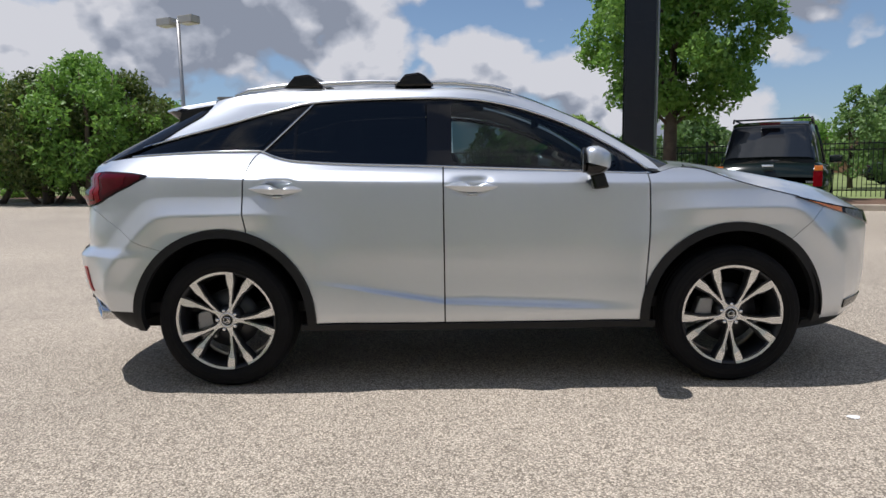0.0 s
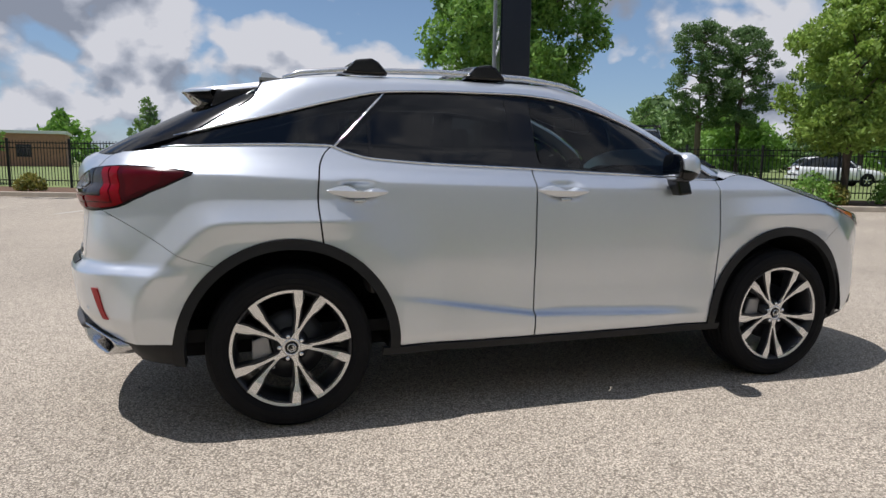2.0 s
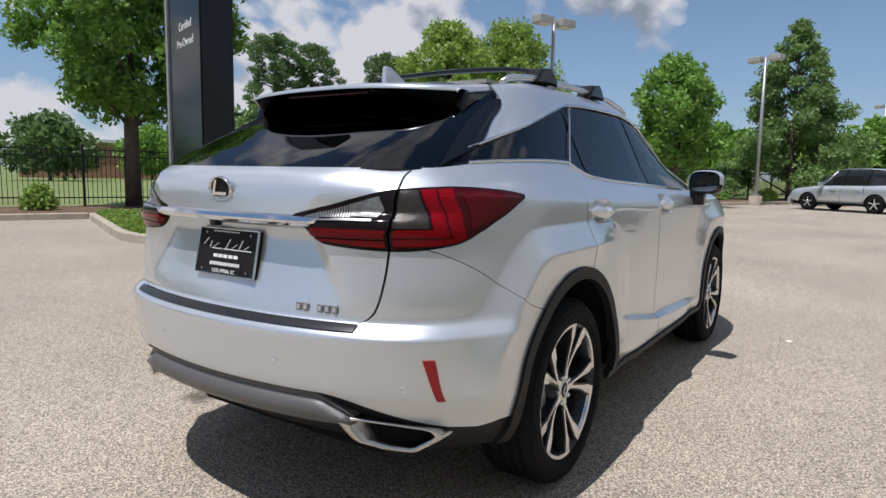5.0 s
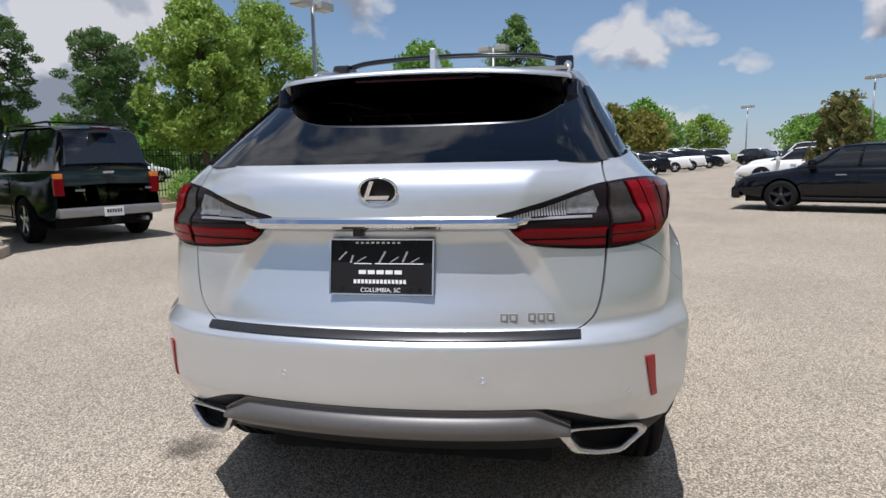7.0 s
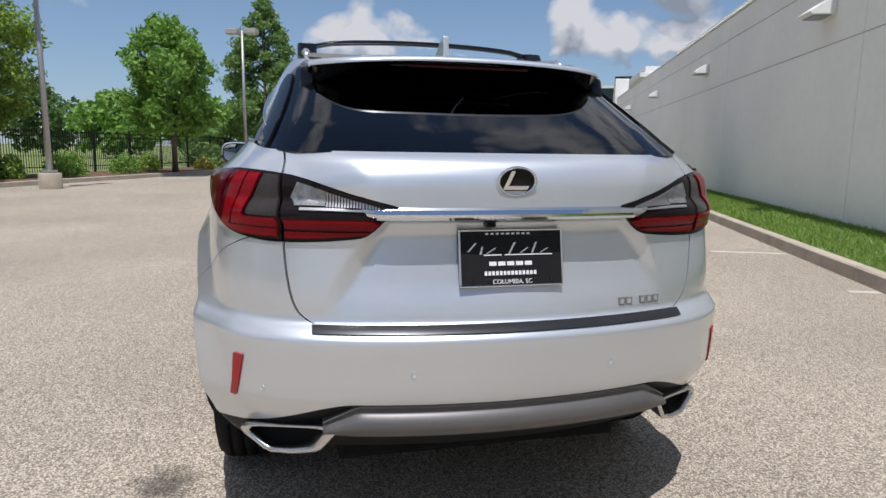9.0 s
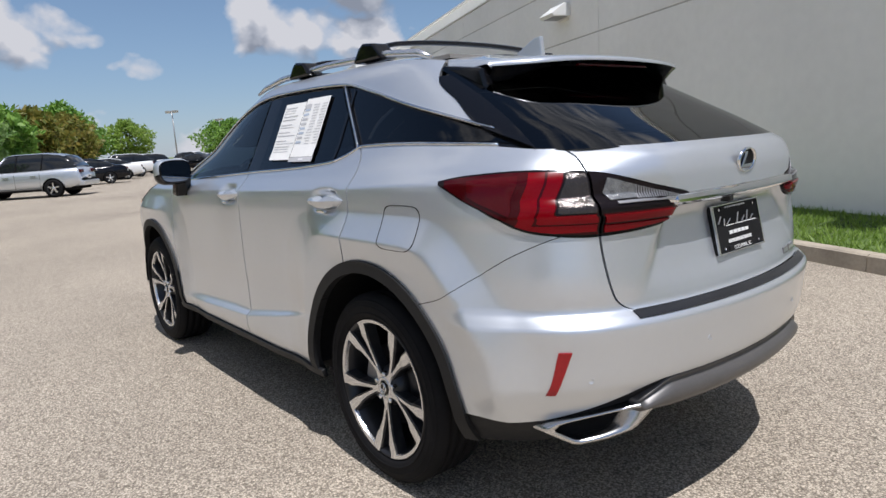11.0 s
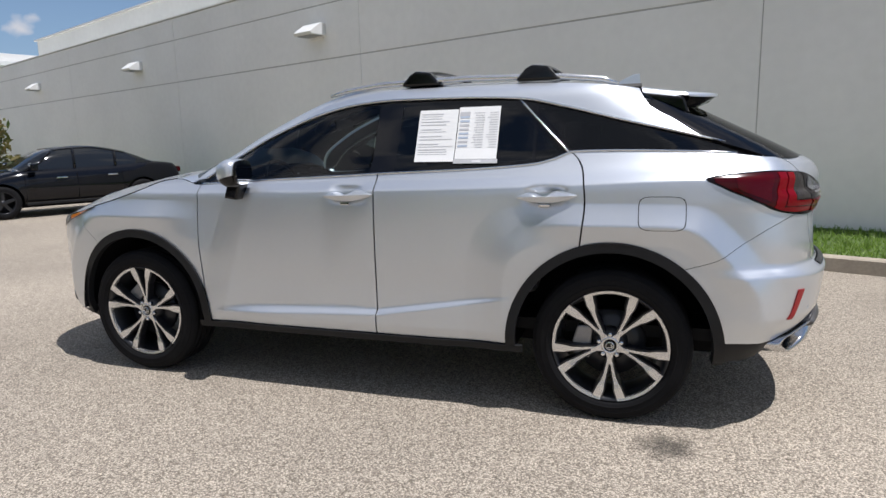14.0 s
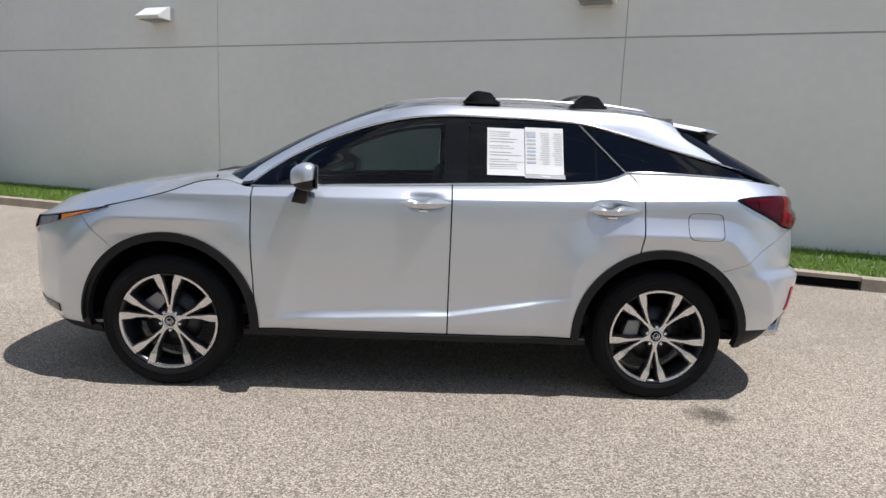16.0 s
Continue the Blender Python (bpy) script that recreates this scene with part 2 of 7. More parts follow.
RED = mat("red_lens", (0.05, 0.001, 0.003), 0.12, 0, 0.12, 12)
REDBRIGHT = mat("bright_red_lens", (0.185, 0.001, 0.005), 0.15, 0, 0.10, 20)
REFLEXRED = mat("red_reflex_plastic", (0.34, 0.006, 0.010), 0.3, 0, 0.1, 60)
REDMID = mat("side_red_lens", (0.075, 0.001, 0.004), 0.10, 0, 0.15, 16)
SMOKE = mat("smoked_lens", (0.012, 0.009, 0.010), 0.07, 0.0, 0.1)
REFLECTOR = mat("lamp_reflector", (0.40, 0.41, 0.42), 0.16, 0.9, 0.15, 40, 0.6, 160, dist=0.003)
LENSGREY = mat("clear_lamp_lens", (0.20, 0.205, 0.21), 0.22, 0.4, 0.35, 45, 0.7, 170, dist=0.003)
AMBER = mat("amber_lens", (0.75, 0.2, 0.02), 0.2, 0, 0.1, coat=0.5)
WHITEINK = mat("white_print", (0.82, 0.82, 0.82), 0.5, 0, 0.03)
BLACKINK = mat("dark_print", (0.05, 0.05, 0.055), 0.6, 0, 0.1)
BLUEINK = mat("blue_print", (0.45, 0.52, 0.62), 0.6, 0, 0.1)
GREYINK = mat("grey_print", (0.52, 0.52, 0.53), 0.6, 0, 0.1)
PAPER = mat("white_paper", (0.86, 0.86, 0.84), 0.7, 0, 0.03)
LEATHER = mat("grey_leather", (0.27, 0.255, 0.235), 0.5, 0, 0.1, 5, 0.2, 300)
DASH = mat("black_dash_plastic", (0.012, 0.012, 0.013), 0.6, 0, 0.1)
ASPHALT = asphalt_mat()
CONCRETE = mat("pale_concrete", (0.40, 0.345, 0.27), 0.85, 0, 0.22, 2.5, 0.4, 60)
GRASS = mat("lawn_soil", (0.085, 0.135, 0.03), 0.9, 0, 0.3, 1.5, 0.6, 40)
BLADE = leafy("grass_blades", (0.17, 0.28, 0.04), (0.28, 0.40, 0.08))
FIELD = mat("far_grass", (0.16, 0.2, 0.06), 0.9, 0, 0.3, 0.3)
MULCH = mat("pine_straw_mulch", (0.13, 0.075, 0.045), 0.9, 0, 0.35, 3, 0.8, 30, dist=0.02)
STUCCO = mat("grey_stucco_panel", (0.87, 0.865, 0.825), 0.85, 0, 0.05, 0.5, 0.25, 130)
STUCCO2 = mat("white_stucco", (0.74, 0.73, 0.7), 0.8, 0, 0.05, 0.6, 0.2, 120)
JOINT = mat("joint_sealant", (0.50, 0.49, 0.46), 0.9, 0, 0.1)
LAMPWHITE = mat("white_lamp_housing", (0.78, 0.78, 0.76), 0.5, 0, 0.06)
LAMPBRONZE = mat("grey_lamp_head", (0.42, 0.4, 0.36), 0.5, 0.2, 0.08)
POLE = mat("galvanised_pole", (0.40, 0.40, 0.40), 0.45, 0.6, 0.1, 3)
IRON = mat("black_iron", (0.012, 0.012, 0.013), 0.5, 0.2, 0.15)
BARK = mat("bark", (0.12, 0.09, 0.065), 0.9, 0, 0.3, 4, 0.8, 25, dist=0.02)
SIGNBLACK = mat("black_sign_panel", (0.014, 0.016, 0.02), 0.3, 0, 0.08)
SIGNGLASS = mat("black_glass_panel", (0.010, 0.013, 0.013), 0.12, 0, 0.1)
CONE = mat("orange_cone_plastic", (0.75, 0.07, 0.03), 0.5, 0, 0.08)
LINEPAINT = mat("worn_white_line", (0.50, 0.47, 0.41), 0.8, 0, 0.3, 8)
GREENPAINT = mat("dark_green_paint", (0.006, 0.012, 0.011), 0.12, 0.0, 0.1)
BLACKPAINT = mat("black_car_paint", (0.004, 0.0045, 0.007), 0.08, 0.0, 0.05)
WHITEPAINT = mat("white_car_paint", (0.78, 0.78, 0.77), 0.25, 0.0, 0.03, coat=0.8)
GREYPAINT = mat("grey_car_paint", (0.30, 0.31, 0.32), 0.3, 0.5, 0.04, coat=0.8)
REDPAINT = mat("red_paint", (0.5, 0.03, 0.03), 0.3, 0.0, 0.05, coat=0.5)
DARKGLASS = mat("dark_window", (0.012, 0.014, 0.016), 0.05, 0, 0.05, coat=0.3)
BRICKBLUR = mat("tan_brick", (0.36, 0.19, 0.12), 0.85, 0, 0.15, 2)
# duller blacks: matt plastics, rubber and lamp lenses mirror little
for m_, lev in ((GLOSSBLACK, 0.4), (RED, 0.25), (REDBRIGHT, 0.2), (REDMID, 0.25), (SMOKE, 0.15), (TYRE, 0.1), (CLAD, 0.25), (DARK, 0.05), (SIGNGLASS, 0.12), (DASH, 0.2), (SIGNBLACK, 0.25), (BLACKPAINT, 0.4), (GREENPAINT, 0.4), (DARKGLASS, 0.45)):
    m_.node_tree.nodes["Principled BSDF"].inputs["Specular IOR Level"].default_value = lev
LEAF_A = leafy("maple_leaves", (0.125, 0.263, 0.041), (0.263, 0.438, 0.081))
LEAF_B = leafy("bright_leaves", (0.185, 0.30, 0.045), (0.35, 0.475, 0.095))
LEAF_C = leafy("pine_needles", (0.075, 0.150, 0.045), (0.165, 0.255, 0.08))
LEAF_D = leafy("cypress_needles", (0.12, 0.225, 0.06), (0.23, 0.34, 0.105))
LEAF_G = leafy("crape_leaves", (0.055, 0.105, 0.022), (0.17, 0.20, 0.05))
LEAF_E = leafy("yellowing_leaves", (0.13, 0.17, 0.025), (0.33, 0.27, 0.06))
LEAF_F = leafy("magnolia_leaves", (0.07, 0.115, 0.025), (0.3, 0.24, 0.09))


# ---- building helpers ----
def part(name, bm, material, parent=None, label=""):
    me = bpy.data.meshes.new(name)
    bm.to_mesh(me)
    bm.free()
    me.materials.append(material)
    ob = new(name, me)
    ob.parent = parent
    if label:
        tagged(ob, label)
    return ob


def mesh_part(name, verts, faces, material, parent=None, label="", smooth=False):
    me = bpy.data.meshes.new(name)
    me.from_pydata([tuple(map(float, v)) for v in verts], [], [tuple(f) for f in faces])
    if smooth:
        me.shade_smooth()
    me.materials.append(material)
    ob = new(name, me)
    ob.parent = parent
    if label:
        tagged(ob, label)
    return ob


def thing(name, m, label, category, group="", kind=""):
    ob = new(name)
    ob.empty_display_size = 0.1
    ob.matrix_world = m
    return tagged(ob, label, category, group, kind)


def box(bm, x0, x1, y0, y1, z0, z1, bevel=0.0):
    r = bmesh.ops.create_cube(bm, size=1)
    bmesh.ops.scale(bm, vec=(x1 - x0, y1 - y0, z1 - z0), verts=r["verts"])
    bmesh.ops.translate(bm, vec=((x0 + x1) / 2, (y0 + y1) / 2, (z0 + z1) / 2), verts=r["verts"])
    if bevel:
        es = list({e for v in r["verts"] for e in v.link_edges})
        bmesh.ops.bevel(bm, geom=es, offset=bevel, segments=2, affect="EDGES", profile=0.6)
    return bm


def boxm(x0, x1, y0, y1, z0, z1, bevel=0.0):
    return box(bmesh.new(), x0, x1, y0, y1, z0, z1, bevel)


def lathe(profile, n=48, axis="y"):
    """A ring surface from (radius, along) pairs, round the y or the z axis."""
    bm = bmesh.new()
    rings = []
    for r, a in profile:
        ring = []
        for k in range(n):
            c, s = math.cos(2 * math.pi * k / n) * r, math.sin(2 * math.pi * k / n) * r
            ring.append(bm.verts.new((c, a, s) if axis == "y" else (c, s, a)))
        rings.append(ring)
    for p, q in zip(rings, rings[1:]):
        for k in range(n):
            f = bm.faces.new((p[k], p[(k + 1) % n], q[(k + 1) % n], q[k]))
            f.smooth = True
    bmesh.ops.recalc_face_normals(bm, faces=bm.faces)
    return bm


def tube(points, radius, n=10, caps=True, flat=1.0):
    """A round bar along points; radius may be one value or one for each point."""
    bm = bmesh.new()
    pts = [Vector(p) for p in points]
    rad = radius if isinstance(radius, (list, tuple)) else [radius] * len(pts)
    rings = []
    for i, p in enumerate(pts):
        d = (pts[min(i + 1, len(pts) - 1)] - pts[max(i - 1, 0)]).normalized()
        side = d.cross(Vector((0, 0, 1)))
        side = side.normalized() if side.length > 1e-4 else Vector((1, 0, 0))
        up = side.cross(d)
        rings.append([bm.verts.new(p + (side * math.cos(a) + up * math.sin(a) * flat) * rad[i]) for a in [2 * math.pi * k / n for k in range(n)]])
    for p, q in zip(rings, rings[1:]):
        for k in range(n):
            bm.faces.new((p[k], p[(k + 1) % n], q[(k + 1) % n], q[k])).smooth = True
    if caps:
        bm.faces.new(rings[0][::-1]); bm.faces.new(rings[-1])
    bmesh.ops.recalc_face_normals(bm, faces=bm.faces)
    return bm


def prism(outline, axis, a, b, bevel=0.0):
    """A flat outline pushed along an axis from a to b."""
    bm = bmesh.new()
    def at(p, w):
        return {"x": (w, p[0], p[1]), "y": (p[0], w, p[1]), "z": (p[0], p[1], w)}[axis]
    lo, hi = [bm.verts.new(at(p, a)) for p in outline], [bm.verts.new(at(p, b)) for p in outline]
    n = len(outline)
    bm.faces.new(lo); bm.faces.new(hi[::-1])
    for k in range(n):
        bm.faces.new((lo[k], hi[k], hi[(k + 1) % n], lo[(k + 1) % n]))
    bmesh.ops.recalc_face_normals(bm, faces=bm.faces)
    if bevel:
        bmesh.ops.bevel(bm, geom=bm.edges[:], offset=bevel, segments=2, affect="EDGES", profile=0.6)
    return bm


def curve(xs, ys):
    """A smooth curve without overshoot through the given knots."""
    xs, ys = np.array(xs, float), np.array(ys, float)
    h, d = np.diff(xs), np.diff(ys) / np.diff(xs)
    m = np.zeros(len(xs))
    m[0], m[-1] = d[0], d[-1]
    for i in range(1, len(xs) - 1):
        if d[i - 1] * d[i] > 0:
            w1, w2 = 2 * h[i] + h[i - 1], h[i] + 2 * h[i - 1]
            m[i] = (w1 + w2) / (w1 / d[i - 1] + w2 / d[i])

    def f(x):
        x = np.clip(np.asarray(x, float), xs[0], xs[-1])
        i = np.clip(np.searchsorted(xs, x) - 1, 0, len(xs) - 2)
        t = (x - xs[i]) / h[i]
        return ((2 * t**3 - 3 * t**2 + 1) * ys[i] + (t**3 - 2 * t**2 + t) * h[i] * m[i] + (3 * t**2 - 2 * t**3) * ys[i + 1] + (t**3 - t**2) * h[i] * m[i + 1])
    return f


def smooth(a, b, x):
    t = np.clip((np.asarray(x, float) - a) / (b - a), 0, 1)
    return t * t * (3 - 2 * t)


# ---- the site's own frame: u along the long wall, v away from it ----
WALLDIR = radians(-22.33)
SITE = Matrix.Translation((-2.77, -4.78, 0)) @ Matrix.Rotation(WALLDIR, 4, "Z")


def site(u, v, z=0.0, turn=0.0):
    return SITE @ Matrix.Translation((u, v, z)) @ Matrix.Rotation(radians(turn), 4, "Z")


# ---- the setting ----
def setting():
    g = tagged(mesh_part("ground", [(-900, -900, -0.04), (1200, -900, -0.04), (1200, 1200, -0.04), (-900, 1200, -0.04)], [(0, 1, 2, 3)], FIELD),
               "wide flat grassy ground that reaches the horizon", "ground", kind="structure")
    lot = thing("parking_lot", Matrix(), "pale worn asphalt parking lot with bare stones", "parking lot", kind="structure")
    def slab(name, corners, z0, z1, m, label="", parent=lot):
        lo = [SITE @ Vector((u, v, z0)) for u, v in corners]
        hi = [SITE @ Vector((u, v, z1)) for u, v in corners]
        n = len(corners)
        return mesh_part(name, lo + hi, [tuple(range(n, 2 * n))] + [(k, (k + 1) % n, n + (k + 1) % n, n + k) for k in range(n)], m, parent, label)
    slab("asphalt", [(-70, 1.0), (190, 1.0), (190, 19.95), (-70, 19.95)], -0.03, 0.0, ASPHALT)
    for k, (u0, v0, u1, v1) in enumerate(((-3.1, 1.5, -3.1, 3.6), (3.1, 1.34, 3.1, 1.62), (5.4, 1.36, 5.4, 2.3), (-9.0, 14.5, -9.0, 19.8), (-6.2, 14.5, -6.2, 19.8))):
        slab("line_marking", [(u0 - 0.05, v0), (u0 + 0.05, v0), (u1 + 0.05, v1), (u1 - 0.05, v1)], 0.0005, 0.004, LINEPAINT, "faded white parking line")

    spot = [(1.75 + 0.03 * math.cos(a) * (1 + 0.2 * math.sin(3 * a)), -1.44 + 0.022 * math.sin(a)) for a in np.linspace(0, 2 * math.pi, 14, endpoint=False)]
    mesh_part("pale_spot", [(x, y, 0.004) for x, y in spot], [tuple(range(14))], WHITEINK, lot, "small white paint spot")
    # verge between the lot and the iron fence
    verge = thing("verge", Matrix(), "mulched planting strip behind the kerb", "planting strip", kind="structure")
    slab("mulch", [(-70, 20.05), (190, 20.05), (190, 23.6), (-70, 23.6)], -0.03, 0.13, MULCH, parent=verge)
    slab("grass_field", [(-90, 23.6), (190, 23.6), (190, 65), (-90, 65)], -0.03, 0.12, FIELD, "sunlit mown grass", verge)
    strip = thing("grass_strip", Matrix(), "narrow strip of green lawn along the wall", "lawn", kind="structure")
    lo = [SITE @ Vector(p) for p in ((-70, 1.16, 0.0), (45, 1.16, 0.0), (45, 1.16, 0.135), (-70, 1.16, 0.135), (45, 0.0, 0.26), (-70, 0.0, 0.26))]
    mesh_part("soil", lo, [(0, 1, 2, 3), (3, 2, 4, 5)], GRASS, strip)
    rng = np.random.default_rng(5)
    n = 42000
    u = np.concatenate([rng.uniform(-9, 22, n), rng.uniform(22, 45, 6000)])
    n = len(u)
    v = rng.uniform(0.02, 1.14, n)
    z = 0.135 + (1.16 - v) * 0.108
    a, h, w = rng.uniform(0, 6.28, n), rng.uniform(0.03, 0.075, n), rng.uniform(0.006, 0.012, n)
    lean = rng.normal(0, 0.035, (n, 2))
    p = np.zeros((n, 3, 3))
    p[:, 0] = np.stack([u - np.cos(a) * w, v - np.sin(a) * w, z - 0.01], 1)
    p[:, 1] = np.stack([u + np.cos(a) * w, v + np.sin(a) * w, z - 0.01], 1)
    p[:, 2] = np.stack([u + lean[:, 0], v + lean[:, 1], z + h], 1)
    R = np.array(SITE)
    pts = p.reshape(-1, 3) @ R[:3, :3].T + R[:3, 3]
    tagged(mesh_part("blades", pts, np.arange(3 * n).reshape(-1, 3), BLADE, strip, "short bright green grass blades"), kind="stuff")

    # kerbs in cast lengths
    def kerb(name, path, label, closed=False):
        k = thing(name, Matrix(), label, "kerb", kind="structure")
        P = [Vector((u, v)) for u, v in path]
        if closed:
            P.append(P[0])
        prof = [(-0.0, -0.03), (0.012, 0.135), (0.035, 0.15), (0.15, 0.15), (0.16, -0.03)]
        for a, b in zip(P, P[1:]):
            d = b - a
            m = max(1, round(d.length / 3.0)) if d.length > 1.2 else 1
            side = Vector((-d.y, d.x)).normalized()
            for j in range(m):
                p0, p1 = a + d * (j / m), a + d * ((j + 1) / m)
                gap = d.normalized() * 0.004
                vs = []
                for q in (p0 + gap, p1 - gap):
                    vs += [SITE @ Vector((q.x + side.x * o, q.y + side.y * o, z)) for o, z in prof]
                mesh_part("kerb_stone", vs, [(i, i + 1, i + 6, i + 5) for i in range(4)] + [(4, 3, 2, 1, 0), (5, 6, 7, 8, 9)], CONCRETE, k)
        return k
    kerb("kerb_wall", [(45, 1.32), (-2.2, 1.32)], "cast concrete kerb edging the lawn")
    kerb("kerb_wall", [(-2.9, 1.32), (-30, 1.32)], "cast concrete kerb edging the lawn")
    inlet = thing("kerb_inlet", Matrix(), "concrete storm drain inlet with a dark slot in the kerb", "storm drain", kind="structure")
    for nm, z0, z1, v0, v1, m in (("throat", -0.02, 0.11, 1.08, 1.24, DARK), ("lintel", 0.11, 0.155, 1.1, 1.325, CONCRETE)):
        slab(nm, [(-2.89, v0), (-2.21, v0), (-2.21, v1), (-2.89, v1)], z0, z1, m, parent=inlet)
    kerb("kerb_verge", [(-60, 19.9), (-0.6, 19.9)], "sunlit concrete kerb edging the planting strip")
    kerb("kerb_verge", [(9.0, 19.9), (100, 19.9)], "sunlit concrete kerb edging the planting strip")
    arc = [(0.6 + 1.2 * math.cos(a), 15.0 + 1.9 * math.sin(a)) for a in np.linspace(math.pi, 2 * math.pi, 13)]
    kerb("kerb_island", [(-0.6, 19.9)] + arc + [(1.8, 19.9)], "rounded concrete kerb of a planted island")
    kerb("kerb_verge", [(1.8, 19.9), (9.0, 19.9)], "sunlit concrete kerb edging the planting strip")
    isl = [(-0.45, 20.05)] + [(0.6 + 1.05 * math.cos(a), 15.0 + 1.75 * math.sin(a)) for a in np.linspace(math.pi, 2 * math.pi, 13)] + [(1.65, 20.05)]
    island = thing("island_bed", Matrix(), "planted traffic island covered with low green ground cover", "planting bed", kind="structure")
    slab("soil", isl, -0.02, 0.135, GRASS, parent=island)
    n = 9000
    u, v = rng.uniform(-0.42, 1.62, n), rng.uniform(13.3, 19.9, n)
    keep = (v > 15.0) | (((u - 0.6) / 1.0) ** 2 + ((v - 15.0) / 1.7) ** 2 < 1)
    u, v = u[keep], v[keep]
    leaf_mesh("ground_cover", np.stack([u, v, rng.uniform(0.14, 0.24, len(u))], 1), 0.05, BLADE, island, rng, SITE)

    # the long tilt-up wall with its joints
    wall = thing("wall_long", SITE.copy(), "long grey stucco wall in tall panels with recessed joints", "wall", kind="structure")
    edges = [-28.25 + 7.07 * k for k in range(10)] + [39.3]
    zs = [-0.05, 3.03, 4.08, 4.62]
    for a, b in zip(edges, edges[1:]):
        for z0, z1 in zip(zs, zs[1:]):
            bm = boxm(a + 0.006, b - 0.006, -0.3, 0.0, z0 + 0.012, z1 - 0.012, 0.004)
            part("panel", bm, STUCCO, wall)
    part("joint_backing", boxm(edges[0], edges[-1], -0.29, -0.014, 0, 4.60), JOINT, wall, "recessed grey joints")
    part("coping", boxm(edges[0], edges[-1], -0.33, 0.03, 4.62, 4.66, 0.008), STUCCO2, wall, "pale coping along the top")
    end = edges[-1]
    part("fin", boxm(end, end + 1.9, -0.5, 0.08, 0, 5.75, 0.01), STUCCO, wall, "taller end pier")
    part("fin_edge", boxm(end - 0.3, end + 0.05, -0.6, 0.2, 0, 5.8, 0.01), STUCCO2, wall, "white upright edge of the pier")
    block = thing("building_rear_block", SITE.copy(), "low flat-roofed dealership block behind the wall", "building", kind="structure")
    part("mass", boxm(edges[0], edges[-1] - 0.2, -26, -0.32, 0, 4.5), STUCCO, block)
    part("entry_volume", boxm(45, 62, -12, -2.4, 0, 7.3, 0.03), STUCCO2, block, "white raised entrance volume")
    part("entry_cap", boxm(44.5, 62.2, -12.3, -2.0, 6.5, 6.8, 0.02), LAMPWHITE, block)
    part("mid_roof", boxm(-24, 28.5, -20, -1.5, 4.52, 5.8, 0.02), STUCCO, block, "taller roof block set back behind the wall")
    part("mid_roof_coping", boxm(-24, 28.6, -20, -1.42, 5.8, 5.86, 0.01), STUCCO2, block)


def leaf_mesh(name, centres, size, material, parent, rng, m=None, flat=0.0, label=""):
    """Many single bent leaves about the given centres, as one piece of foliage."""
    n = len(centres)
    d1 = rng.normal(size=(n, 3)); d1[:, 2] *= 1 - flat
    d1 /= np.linalg.norm(d1, axis=1)[:, None]
    d2 = np.cross(d1, rng.normal(size=(n, 3)))
    d2 /= np.linalg.norm(d2, axis=1)[:, None]
    s = (size * rng.uniform(0.6, 1.35, n))[:, None]
    c = np.asarray(centres)
    v = np.stack([c - d1 * s, c + d2 * s * 0.45, c + d1 * s, c - d2 * s * 0.45], 1).reshape(-1, 3)
    if m is not None:
        R = np.array(m)
        v = v @ R[:3, :3].T + R[:3, 3]
    me = bpy.data.meshes.new(name)
    me.vertices.add(4 * n); me.loops.add(4 * n); me.polygons.add(n)
    me.vertices.foreach_set("co", v.astype(np.float32).ravel())
    me.loops.foreach_set("vertex_index", np.arange(4 * n, dtype=np.int32))
    me.polygons.foreach_set("loop_start", np.arange(0, 4 * n, 4, dtype=np.int32))
    me.update()
    me.materials.append(material)
    ob = new(name, me)
    ob.parent = parent
    if label:
        tagged(ob, label)
    return tagged(ob, kind="stuff")


